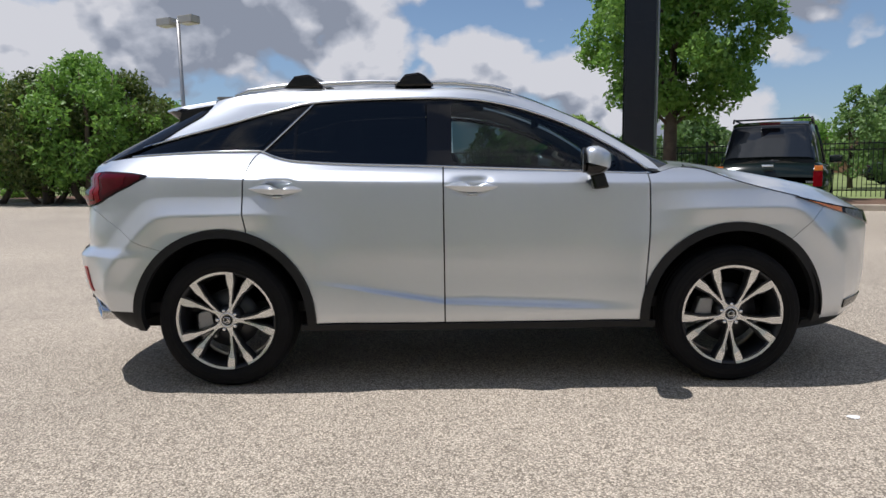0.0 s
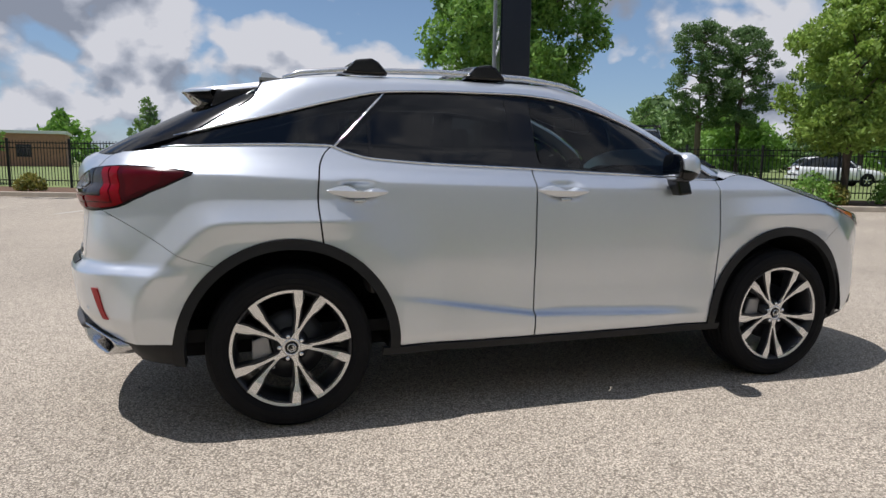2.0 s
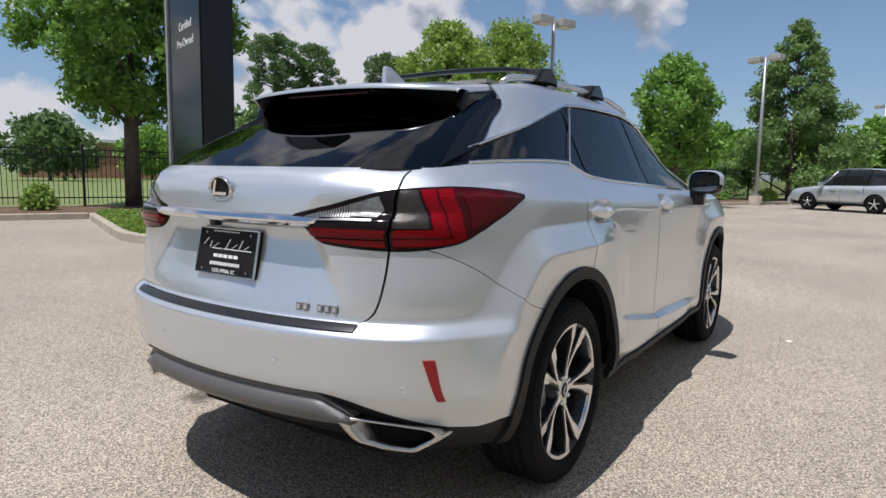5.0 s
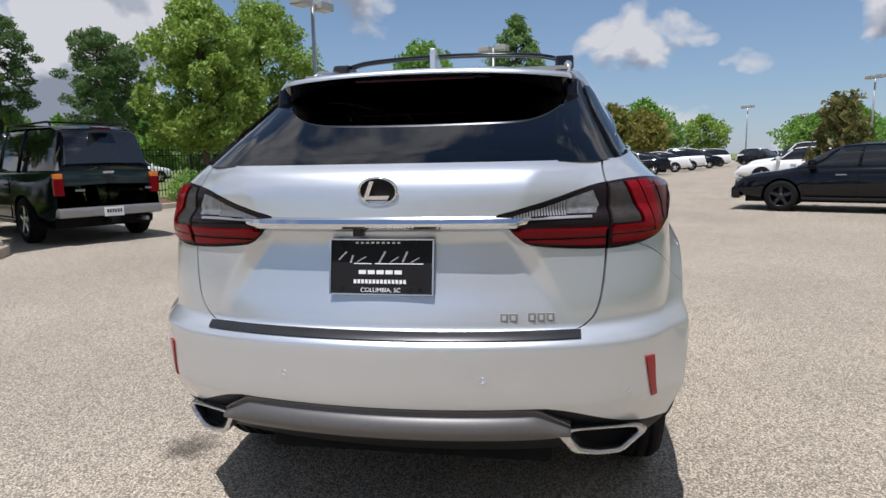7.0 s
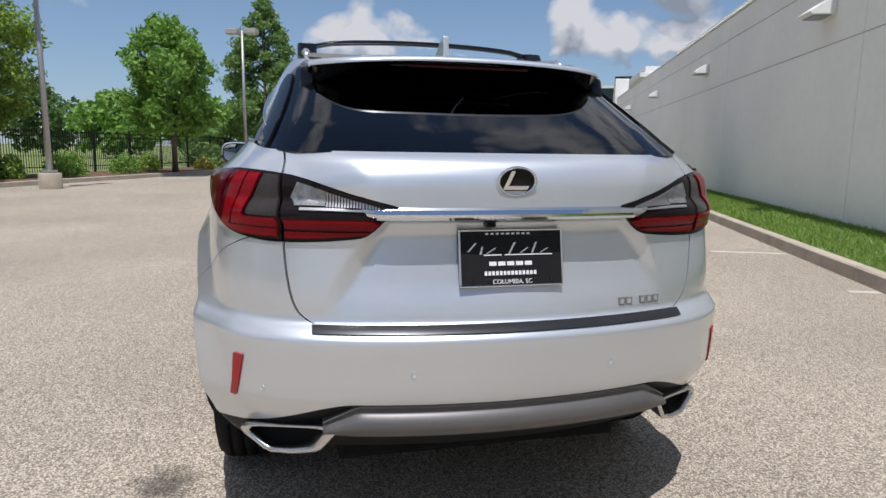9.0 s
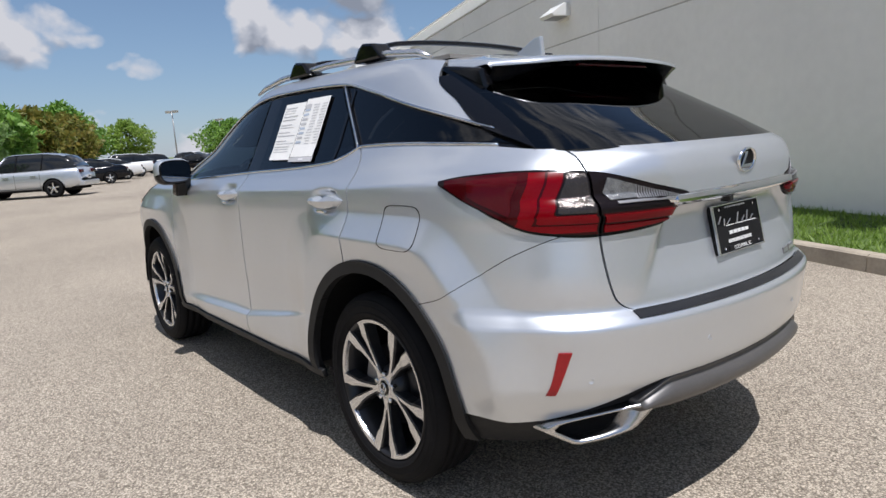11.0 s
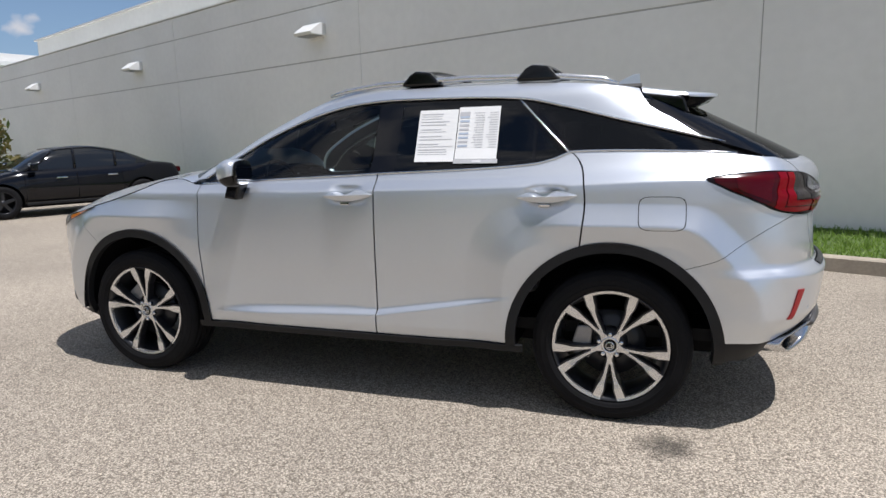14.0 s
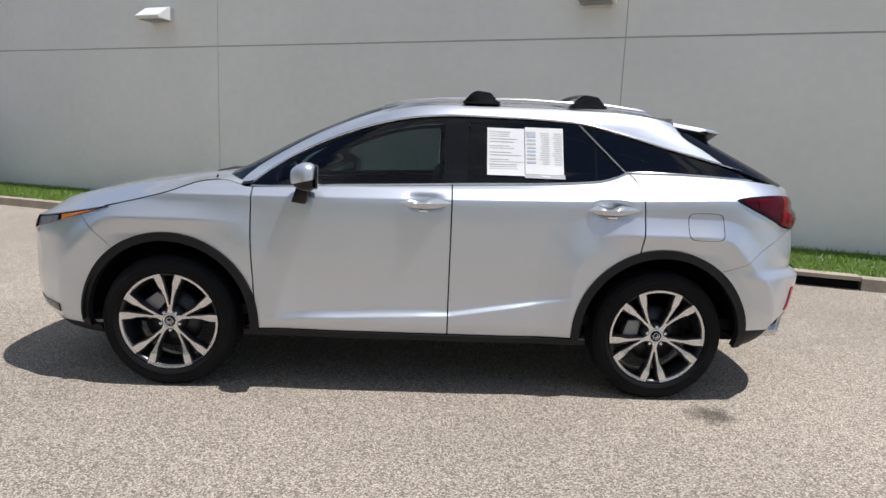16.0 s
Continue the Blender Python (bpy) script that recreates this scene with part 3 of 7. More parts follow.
def tree(name, x, y, height, spread, material, label, leaves=7000, leaf=0.13, shape="round", base=0.25, seed=1, stems=1, lean=0.0):
    """A tapered trunk with limbs and a crown of many single leaves gathered in uneven clumps."""
    rng = np.random.default_rng(seed)
    t = thing(name, pose(x, y, 0.1), label, "tree")
    z0 = height * base
    for k in range(stems):
        a = 6.28 * k / stems + 0.4
        off = 0.0 if stems == 1 else spread * 0.22
        r = height * 0.016 + 0.03
        pts = [(off * 0.3 * math.cos(a), off * 0.3 * math.sin(a), -0.15), (off * 0.6 * math.cos(a) + rng.normal(0, 0.05), off * 0.6 * math.sin(a), z0), (off * math.cos(a) + rng.normal(0, 0.15), off * math.sin(a) + rng.normal(0, 0.15), height * 0.6), (off * math.cos(a), off * math.sin(a), height * 0.9)]
        part("trunk", tube(pts, [r * 1.25, r, r * 0.6, r * 0.12], 9), BARK, t)
    # limbs, each ending in a clump
    clumps = []
    n = {"round": 96, "cone": 64, "pine": 64, "open": 30}[shape]
    bm = bmesh.new()
    for k in range(n):
        f = (k + 0.5) / n
        a = k * 2.39996 + rng.normal(0, 0.3)
        if shape == "round":
            z = z0 + (height - z0) * (0.06 + 0.92 * f)
            w = spread / 2 * math.sqrt(max(0.05, 1 - abs(2 * f - 0.86) ** 2.3)) * rng.uniform(0.35, 1.0)
            c = spread * rng.uniform(0.075, 0.135)
        elif shape == "cone":
            z = z0 + (height - z0) * f ** 0.9
            w = spread / 2 * (1 - f) ** 0.85 * rng.uniform(0.45, 1.05) + 0.05
            c = spread * (0.05 + 0.10 * (1 - f)) * rng.uniform(0.7, 1.2)
        elif shape == "pine":
            z = z0 + (height - z0) * f
            w = spread / 2 * (0.40 + 0.65 * math.sin(math.pi * min(1, 0.15 + f * 0.85))) * rng.uniform(0.3, 1.1)
            c = spread * rng.uniform(0.08, 0.15)
        else:
            z = z0 + (height - z0) * f
            w = spread / 2 * (1 - 0.7 * f) * rng.uniform(0.3, 1.1)
            c = spread * rng.uniform(0.09, 0.15)
        p = Vector((w * math.cos(a), w * math.sin(a), z))
        clumps.append((p, c))
        if k % (4 if shape == "round" else 2) == 0:
            start = Vector((0, 0, max(z0 * 0.9, z - w * (0.7 if shape != "pine" else 0.1))))
            tb = tube([start, (start + p) / 2 + Vector((0, 0, 0.1 * w)), p], [0.05 * height / 8, 0.03 * height / 8, 0.008], 5)
            if leaves >= 8000:
                part("limb", tb, BARK, t)
                continue
            me = bpy.data.meshes.new("tmp"); tb.to_mesh(me); tb.free(); bm.from_mesh(me); bpy.data.meshes.remove(me)
    if leaves < 8000:
        tagged(part("branching", bm, BARK, t), kind="stuff")
    tot = sum(c ** 2 for _, c in clumps)
    cs = []
    for p, c in clumps:
        m = int(leaves * c * c / tot)
        d = rng.normal(size=(m, 3))
        d /= np.linalg.norm(d, axis=1)[:, None]
        rad = c * (0.35 + 0.75 * rng.random(m) ** 0.6) * (1 + 0.25 * np.sin(d[:, 0] * 5 + p.x * 3) * np.cos(d[:, 2] * 4))
        q = d * rad[:, None]
        q[:, 2] *= 0.62 if shape in ("pine", "cone") else 0.8
        cs.append(q + np.array(p))
    leaf_mesh("crown", np.concatenate(cs), leaf, material, t, rng, label="")
    return t


def shrub(x, y, r, h, material, label, seed, n=900):
    rng = np.random.default_rng(seed)
    t = thing("shrub", pose(x, y, 0.12), label, "shrub", "shrubs in the planting strip")
    part("stem", tube([(0, 0, -0.05), (0.02, 0, h * 0.7)], [0.03, 0.01], 6), BARK, t)
    d = rng.normal(size=(n, 3)); d /= np.linalg.norm(d, axis=1)[:, None]
    d[:, 2] = np.abs(d[:, 2])
    q = d * (0.55 + 0.5 * rng.random(n))[:, None] * np.array([r, r, h])
    leaf_mesh("foliage", q + np.array([0, 0, 0.04]), 0.07, material, t, rng)


# ---- the silver crossover ----
CAR = thing("silver_crossover", Matrix(), "silver crossover with dark privacy glass and black wheel arches", "car")
HUBX, HUBZ, HUBY = 1.395, 0.378, 0.905

side_w = curve([0.26, 0.31, 0.36, 0.42, 0.50, 0.62, 0.80, 0.95, 1.03, 1.095, 1.102, 1.155, 1.20, 1.275, 1.40, 1.543, 1.60, 1.64, 1.66],
               [0.840, 0.880, 0.900, 0.913, 0.914, 0.912, 0.9155, 0.9150, 0.9125, 0.9065, 0.901, 0.852, 0.828, 0.797, 0.740, 0.673, 0.643, 0.610, 0.580])
shoulder_z = curve([-2.2, -1.8, -1.1, -0.2, 0.6, 1.2], [1.18, 1.178, 1.152, 1.128, 1.116, 1.11])
rear_x = curve([0.26, 0.34, 0.43, 0.52, 0.56, 0.66, 0.735, 0.76, 0.785, 0.83, 0.90, 1.02, 1.08, 1.16, 1.235, 1.265, 1.40, 1.60, 1.66],
               [2.12, 2.22, 2.32, 2.395, 2.415, 2.430, 2.437, 2.418, 2.385, 2.376, 2.362, 2.355, 2.37, 2.365, 2.335, 2.285, 2.02, 1.63, 1.52])
front_low = curve([0.26, 0.34, 0.45, 0.60, 0.80, 0.92, 1.02, 1.20, 1.36], [2.24, 2.36, 2.41, 2.43, 2.43, 2.39, 2.30, 2.0, 1.7])
front_up = curve([1.10, 1.16, 1.232, 1.43, 1.567, 1.636, 1.66], [1.33, 1.27, 1.14, 0.80, 0.505, 0.335, 0.26])
belt_z = curve([-2.45, -2.1, -1.87, -1.35, -1.2, -1.12, -1.0, -0.19, 0.40, 0.96, 1.03, 1.10, 1.2, 1.4, 1.75, 2.0, 2.4],
               [1.262, 1.268, 1.289, 1.307, 1.305, 1.275, 1.246, 1.205, 1.178, 1.153, 1.172, 1.185, 1.175, 1.105, 1.015, 0.965, 0.90])
crease_z = lambda x: np.interp(x, [-0.95, -0.19, 0.8], [0.602, 0.470, 0.424])
shelf_h = lambda x: np.interp(x, [-0.55, -0.15, 0.0], [0.016, 0.026, 0.040])
rear_n = curve([0.3, 0.5, 0.74, 0.80, 1.0, 1.25, 1.6], [6.8, 7.2, 7.2, 6.9, 6.0, 4.6, 4.1])
rear_bow = curve([0.3, 0.6, 0.74, 0.9, 1.02, 1.1, 1.2, 1.38, 1.46, 1.66], [0.18, 0.21, 0.21, 0.15, 0.145, 0.13, 0.09, 0.0, 0.0, 0.0])
front_n = curve([1.10, 1.18, 1.35, 1.66], [9.0, 7.0, 4.3, 4.0])


def sheet(z_rows, upper):
    """Half of the body's skin: rows of height, each an outline from the middle of the tail round the side to the middle of the nose."""
    na, nb, nc = (64, 26, 58) if upper else (150, 190, 76)
    mr, mf = -1.0, (-0.5 if upper else 1.2)
    V = []
    for z in z_rows:
        n = float(rear_n(z))
        ph = np.linspace(0, math.pi / 2, na, endpoint=False)
        r = (np.cos(ph) ** n + np.sin(ph) ** n) ** (-1 / n)
        fa = np.sin(ph) * r
        xa = mr - (rear_x(z) + mr - float(rear_bow(z)) * fa ** 2) * np.cos(ph) * r
        xb, fb = np.linspace(mr, mf, nb, endpoint=False), np.ones(nb)
        n = float(front_n(z)) if upper else 2.9
        ph = np.linspace(math.pi / 2, 0, nc)
        r = (np.cos(ph) ** n + np.sin(ph) ** n) ** (-1 / n)
        xf = front_up(z) if upper else front_low(z)
        xc, fc = mf + (xf - mf) * np.cos(ph) * r, np.sin(ph) * r
        x, f = np.concatenate([xa, xb, xc]), np.concatenate([fa, fb, fc])
        w = side_w(z - (shoulder_z(x) - 1.10) * float(smooth(0.85, 1.05, z) * smooth(1.32, 1.2, z)))
        # haunches over the wheels, the rising sill crease, a waist between
        for hx, lift in ((-HUBX, 1.0), (HUBX, 0.75)):
            # the haunch is a flat band over the arch; the skin above flares out to its crisp edge
            dx, dz = np.abs(x - hx), max(z - HUBZ, 0.0)
            out = (x - hx) * hx > 0
            d = ((dz / 0.59) ** 24 + (np.clip(0.7257 * dx + 0.688 * dz, 0, 9) / 0.664) ** 24 + (dx / 0.66) ** 24) ** (1 / 24)
            d = np.where(out, d, ((dz / 0.59) ** 5 + (dx / 0.62) ** 5) ** 0.2)
            fade = np.where(out, 1.0, 1.0 - 0.75 * smooth(0.10, 0.50, dx))
            rise = np.clip((1.17 - d) / 0.17, 0, 1) ** 1.25
            w += 0.045 * lift * np.where(d < 1.0, fade + (0.62 - fade) * np.clip((1.0 - d) / 0.15, 0, 1), rise * fade)
        # the bumper's side stands out below its ledge
        w += 0.020 * smooth(-1.80, -2.06, x) * float(np.clip((0.80 - z) / 0.058, 0, 1) ** 1.5) * float(smooth(0.44, 0.56, z))
        if not upper:
            cz = crease_z(x)
            amp = smooth(-0.98, -0.45, x) * smooth(0.92, 0.45, x)
            for hx in (-0.035, -1.09):
                w -= 0.030 * np.exp(-((x - hx - 0.01) / 0.085) ** 4 - ((z - 1.104) / 0.042) ** 4)
            # the door is drawn in above a crisp rising fold, then steps out to a lit shelf
            w += 0.028 * amp * np.clip((cz + shelf_h(x) - z) / (shelf_h(x) + 0.004), 0, 1) ** 1.9 - 0.005 * amp * np.clip(1 - np.abs(z - cz - shelf_h(x)) / 0.2, 0, 1)
        y = f * w
        if not upper:
            # hollow of the number plate below the bright bar
            tail = x < -2.0
            yb = 0.415 + 0.62 * max(0.0, 1.06 - z)
            q = np.clip((yb - y) / 0.055, 0, 1) * float(smooth(1.080, 1.066, z)) * float(np.clip((z - 0.80) / 0.25, 0, 1))
            x = x + 0.040 * q * tail
            # the flat middle of the upper gate ends in a fold above each lamp
            x = x + 0.20 * np.clip(y - (0.385 + 0.55 * max(0.0, z - 1.11)), 0, 0.16) * float(smooth(1.09, 1.13, z) * smooth(1.30, 1.262, z)) * smooth(-2.04, -2.22, x)
        q = np.concatenate([[0], np.cumsum(np.hypot(np.diff(x), np.diff(y)))])
        V.append(np.stack([x, y, np.full(len(x), z), q], 1))
    V = np.array(V)
    nr, nk = V.shape[:2]
    F = [(i * nk + k, i * nk + k + 1, (i + 1) * nk + k + 1, (i + 1) * nk + k) for i in range(nr - 1) for k in range(nk - 1)]
    return V.reshape(-1, 4), F


def keep(S, *tests):
    """Trims a skin by tests: what is at or below zero stays, cut cleanly along the zero line."""
    V, F = S
    for t in tests:
        val = t(V[:, 0], V[:, 1], V[:, 2], V[:, 3])
        ins = val <= 0
        out, extra, cache = [], [], {}
        nv = len(V)
        size = np.array([len(f) for f in F])
        flat = np.fromiter((i for f in F for i in f), int, int(size.sum()))
        count = np.add.reduceat(ins[flat].astype(int), np.concatenate([[0], np.cumsum(size)[:-1]])) if len(F) else size
        for f, c in zip(F, count):
            if c == len(f):
                out.append(f)
                continue
            if c == 0:
                continue
            g = []
            for a, b in zip(f, f[1:] + f[:1]):
                if ins[a]:
                    g.append(a)
                if ins[a] != ins[b]:
                    key = (min(a, b), max(a, b))
                    if key not in cache:
                        w = val[a] / (val[a] - val[b])
                        w = min(max(w, 0.001), 0.999)
                        cache[key] = nv + len(extra)
                        extra.append(V[a] + (V[b] - V[a]) * w)
                    g.append(cache[key])
            if len(g) > 2:
                out.append(tuple(g))
        V = np.concatenate([V, np.array(extra)]) if extra else V
        F = out
        used = sorted({i for f in F for i in f})
        idx = {o: i for i, o in enumerate(used)}
        V, F = V[used], [tuple(idx[i] for i in f) for f in F]
    return V, F


def panel(name, S, material, parent, label="", whole=False, side=1, proud=0.0, depth=0.02):
    """A body panel from a trimmed skin: side +1 is the left one, -1 its mirror; whole joins both. Its edges turn inwards."""
    V, F = S
    bm = bmesh.new()
    for s in ((1, -1) if whole else (side,)):
        vs = [bm.verts.new((v[0], v[1] * s, v[2])) for v in V]
        for f in F:
            if len(set(f)) > 2:
                bm.faces.new([vs[i] for i in (f if s < 0 else f[::-1])])
    bmesh.ops.remove_doubles(bm, verts=bm.verts, dist=0.0012)
    bm.normal_update()
    nor = {v: v.normal.copy() for v in bm.verts}
    for v in bm.verts:
        v.co += nor[v] * proud
    edge = [e for e in bm.edges if e.is_boundary and not (whole and abs(e.verts[0].co.y) + abs(e.verts[1].co.y) < 1e-4)]
    r = bmesh.ops.extrude_edge_only(bm, edges=edge)
    nv = [g for g in r["geom"] if isinstance(g, bmesh.types.BMVert)]
    old = {}
    for v in nv:
        near = [e.other_vert(v) for e in v.link_edges]
        o = next((u for u in near if u in nor and (u.co - v.co).length < 1e-7), None)
        if o is not None:
            old[v] = nor[o]
    for v, n in old.items():
        v.co -= n * depth
    for f in bm.faces:
        f.smooth = True
    for e in edge:
        e.smooth = False
    bm.normal_update()
    return part(name, bm, material, parent, label)


def both(name, S, material, label="", **kw):
    return [panel(name, S, material, CAR, label, side=s, **kw) for s in (1, -1)]


LOWER = sheet(np.concatenate([np.arange(0.26, 0.36, 0.0125), np.arange(0.36, 0.66, 0.0075), np.arange(0.66, 0.80, 0.006), np.arange(0.80, 1.03, 0.0085), np.arange(1.03, 1.205, 0.0055), np.arange(1.206, 1.345, 0.0125)]), False)
UPPER = sheet(np.concatenate([np.arange(1.13, 1.655, 0.018), [1.66]]), True)
G = 0.0040  # half of a shut line


def arch(hx, r):
    return lambda x, y, z, q: r - np.hypot(x - hx, (z - HUBZ - 0.005) * 1.0)


rear_gap = curve([0.6, 0.875, 1.06, 1.21, 1.27, 1.31], [-1.20, -1.248, -1.266, -1.251, -1.225, -1.185])
front_gap = curve([0.33, 0.6, 0.965, 1.2], [0.895, 0.915, 0.932, 0.93])
bump_line = curve([-2.32, -2.2, -2.08, -1.95, -1.84, -1.7], [1.045, 1.02, 0.965, 0.885, 0.815, 0.77])
gate_q = curve([0.76, 0.785, 0.82, 0.90, 1.05, 1.27], [0.50, 0.60, 0.635, 0.655, 0.675, 0.69])


def q_at(x0, z0=1.17):
    k = np.argmin(np.abs(LOWER[0][:, 2] - z0))
    row = LOWER[0][np.abs(LOWER[0][:, 2] - LOWER[0][k, 2]) < 1e-6]
    return float(np.interp(x0, row[:, 0], row[:, 3]))


TIPQ = q_at(-1.80)
row_ = LOWER[0][np.abs(LOWER[0][:, 2] - LOWER[0][np.argmin(np.abs(LOWER[0][:, 2] - 0.66)), 2]) < 1e-6]
row_ = row_[row_[:, 0] < -1.0]
QREF = float(np.interp(0.795, row_[:, 1], row_[:, 3]))
lamp_top = curve([0.33, 0.45, 0.69, 0.86, TIPQ - 0.12, TIPQ + 0.02], [1.108, 1.138, 1.198, 1.208, 1.198, 1.180])
lamp_bot = curve([0.33, 0.355, 0.45, 0.69, 0.86, TIPQ], [1.118, 1.095, 1.024, 1.010, 1.026, 1.172])
below_belt = lambda x, y, z, q: z - belt_z(x)
above_belt = lambda x, y, z, q: belt_z(x) - z
no_lamp = lambda x, y, z, q: np.minimum(np.minimum(lamp_top(q) + 0.003 - z, z - lamp_bot(q) + 0.003), np.minimum(TIPQ - q, q - 0.34))
sill = lambda x, y, z, q: 0.362 - z


def inv(f):
    return lambda *a: -f(*a)


# painted panels
S = keep(LOWER, below_belt, sill, lambda x, y, z, q: x - (front_gap(z) - G), lambda x, y, z, q: -0.179 + G - x, arch(HUBX, 0.50))
door_f = both("front_door", S, PAINT)
S = keep(LOWER, below_belt, sill, lambda x, y, z, q: x - (-0.179 - G), lambda x, y, z, q: rear_gap(z) + G - x, arch(-HUBX, 0.50))
door_r = both("rear_door", S, PAINT)
S = keep(LOWER, below_belt, lambda x, y, z, q: front_gap(z) + G - x, lambda x, y, z, q: 0.40 - z, arch(HUBX, 0.50), lambda x, y, z, q: x - 1.73 - 1.18 * (z - 0.82))
both("front_fender", S, PAINT)
S = keep(LOWER, below_belt, lambda x, y, z, q: 0.335 - z, lambda x, y, z, q: 1.73 + 1.18 * (z - 0.82) + 0.004 - x, arch(HUBX, 0.50))
panel("front_bumper", S, PAINT, CAR, whole=True)
S = keep(LOWER, below_belt, lambda x, y, z, q: x - (rear_gap(z) - G), lambda x, y, z, q: bump_line(x) + 0.0014 - z, arch(-HUBX, 0.50), no_lamp, lambda x, y, z, q: gate_q(z) + G - q)
both("quarter_panel", S, PAINT)
rear_low = lambda x, y, z, q: (0.546 - 0.112 * smooth(0.46, 0.86, q)) - z
S = keep(LOWER, lambda x, y, z, q: x + 1.3, lambda x, y, z, q: z - (bump_line(x) - 0.0014), lambda x, y, z, q: np.minimum(z - 0.772, gate_q(z) + G - q), no_lamp, arch(-HUBX, 0.50), rear_low)
bumper = panel("rear_bumper", S, PAINT, CAR, whole=True)
S = keep(LOWER, below_belt, lambda x, y, z, q: q - gate_q(z) + G, lambda x, y, z, q: 0.778 - z, no_lamp)
gate = panel("tailgate", S, PAINT, CAR, whole=True)
# lower dark valance behind and rocker trims
S = keep(LOWER, lambda x, y, z, q: x + 1.5, lambda x, y, z, q: z - ((0.546 - 0.112 * smooth(0.46, 0.86, q)) - 0.004), lambda x, y, z, q: 0.315 - z, arch(-HUBX, 0.50))
panel("rear_valance", S, CLAD, CAR, "black plastic lower bumper", whole=True, proud=-0.006)
S = keep(LOWER, lambda x, y, z, q: z - 0.358, lambda x, y, z, q: 0.322 - z, lambda x, y, z, q: np.abs(x) - 0.97)
both("rocker_trim", S, CLAD, proud=0.012)
S = keep(LOWER, lambda x, y, z, q: z - 0.331, lambda x, y, z, q: 0.27 - z, lambda x, y, z, q: 1.8 - x)
panel("front_valance", S, CLAD, CAR, whole=True)
for hx in (-HUBX, HUBX):
    S = keep(LOWER, arch(hx, 0.460), inv(arch(hx, 0.508)), lambda x, y, z, q: 0.325 - z, lambda x, y, z, q: z - 1.0)
    both("wheel_arch_trim", S, CLAD, proud=0.011, depth=0.035)
# dark inner skin seen through the shut lines, and the wheel wells
S = keep(LOWER, below_belt, lambda x, y, z, q: 0.33 - z, arch(HUBX, 0.49), arch(-HUBX, 0.49))
panel("inner_body", S, DARK, CAR, whole=True, proud=-0.022, depth=0.01)
for hx in (-HUBX, HUBX):
    for s in (1, -1):
        bm = bmesh.new()
        n = 30
        ring = [[bm.verts.new((hx + r * math.cos(a), s * yy, HUBZ + r * math.sin(a))) for a in np.linspace(-0.02, math.pi + 0.02, n)] for r, yy in ((0.49, 0.90), (0.47, 0.50), (0.05, 0.48))]
        for a, b in zip(ring, ring[1:]):
            for k in range(n - 1):
                bm.faces.new((a[k], a[k + 1], b[k + 1], b[k]))
        part("wheel_well", bm, DARK, CAR)
part("underbody", box(box(bmesh.new(), -2.1, 2.1, -0.5, 0.5, 0.25, 0.33, 0.02), -0.9, 0.9, -0.8, 0.8, 0.28, 0.36, 0.02), DARK, CAR)

top_z = curve([-1.80, -1.55, -1.40, -1.20, -1.0, -0.8, 0.3], [1.560, 1.600, 1.624, 1.646, 1.657, 1.66, 1.66])
# glass house: side windows, pillars, windscreen, rear window
win_top = curve([-2.06, -1.80, -1.70, -1.43, -1.15, -0.90, -0.55, -0.22, 0.0, 0.197, 0.39, 0.617, 0.812, 0.95], [1.290, 1.358, 1.384, 1.450, 1.525, 1.577, 1.592, 1.594, 1.580, 1.545, 1.487, 1.393, 1.282, 1.168])
screen_x = curve([1.14, 1.232, 1.43, 1.567, 1.636, 1.66], [1.05, 0.985, 0.70, 0.40, 0.19, 0.10])
c_line = lambda z: -1.175 + (z - 1.305) * 0.985
pane_low = lambda x, y, z, q: belt_z(x) + 0.016 - z
pane_up = lambda x, y, z, q: z - win_top(x) + 0.012
gate_x = curve([1.24, 1.272, 1.36, 1.45, 1.53, 1.60, 1.66], [-2.13, -2.05, -1.805, -1.665, -1.537, -1.497, -1.47])
gate_in = lambda x, y, z, q: x - gate_x(z)       # slanted line of the black rear pillar
S = keep(UPPER, pane_low, pane_up, lambda x, y, z, q: x - 0.80 + 0.1 * (z - 1.2), lambda x, y, z, q: -0.165 - 0.03 * (z - 1.2) + 0.045 - x)
pane_f = both("front_window", S, PANE, "lightly tinted front window", proud=-0.006, depth=0.004)
S = keep(UPPER, pane_low, pane_up, lambda x, y, z, q: x - 0.945, lambda x, y, z, q: 0.815 - 0.1 * (z - 1.2) - x)
both("mirror_window", S, PRIVACY, proud=-0.006, depth=0.004)
S = keep(UPPER, pane_low, pane_up, lambda x, y, z, q: x + 0.265 + 0.03 * (z - 1.2), lambda x, y, z, q: c_line(z) + 0.035 - x)
both("rear_door_window", S, PRIVACY, "dark privacy glass", proud=-0.006, depth=0.004)
S = keep(UPPER, pane_low, pane_up, lambda x, y, z, q: x - c_line(z) + 0.035, lambda x, y, z, q: gate_in(x, y, z, q) * -1 + 0.02)
both("quarter_window", S, PRIVACY, "dark privacy glass", proud=-0.006, depth=0.004)
# black frames under and between the panes
S = keep(UPPER, above_belt, lambda x, y, z, q: z - win_top(x), lambda x, y, z, q: np.maximum(x - 0.95, gate_in(x, y, z, q) * -1))
S2 = keep(S, inv(lambda x, y, z, q: np.maximum(np.maximum(belt_z(x) + 0.03 - z, z - win_top(x) + 0.026), np.minimum(np.maximum(x - 0.78, -0.13 - x), np.maximum(x + 0.27, c_line(z) + 0.05 - x)))))
S2 = keep(S2, inv(lambda x, y, z, q: np.maximum(np.maximum(belt_z(x) + 0.03 - z, z - win_top(x) + 0.026), np.maximum(x - c_line(z) + 0.05, gate_in(x, y, z, q) * -1 + 0.04))))
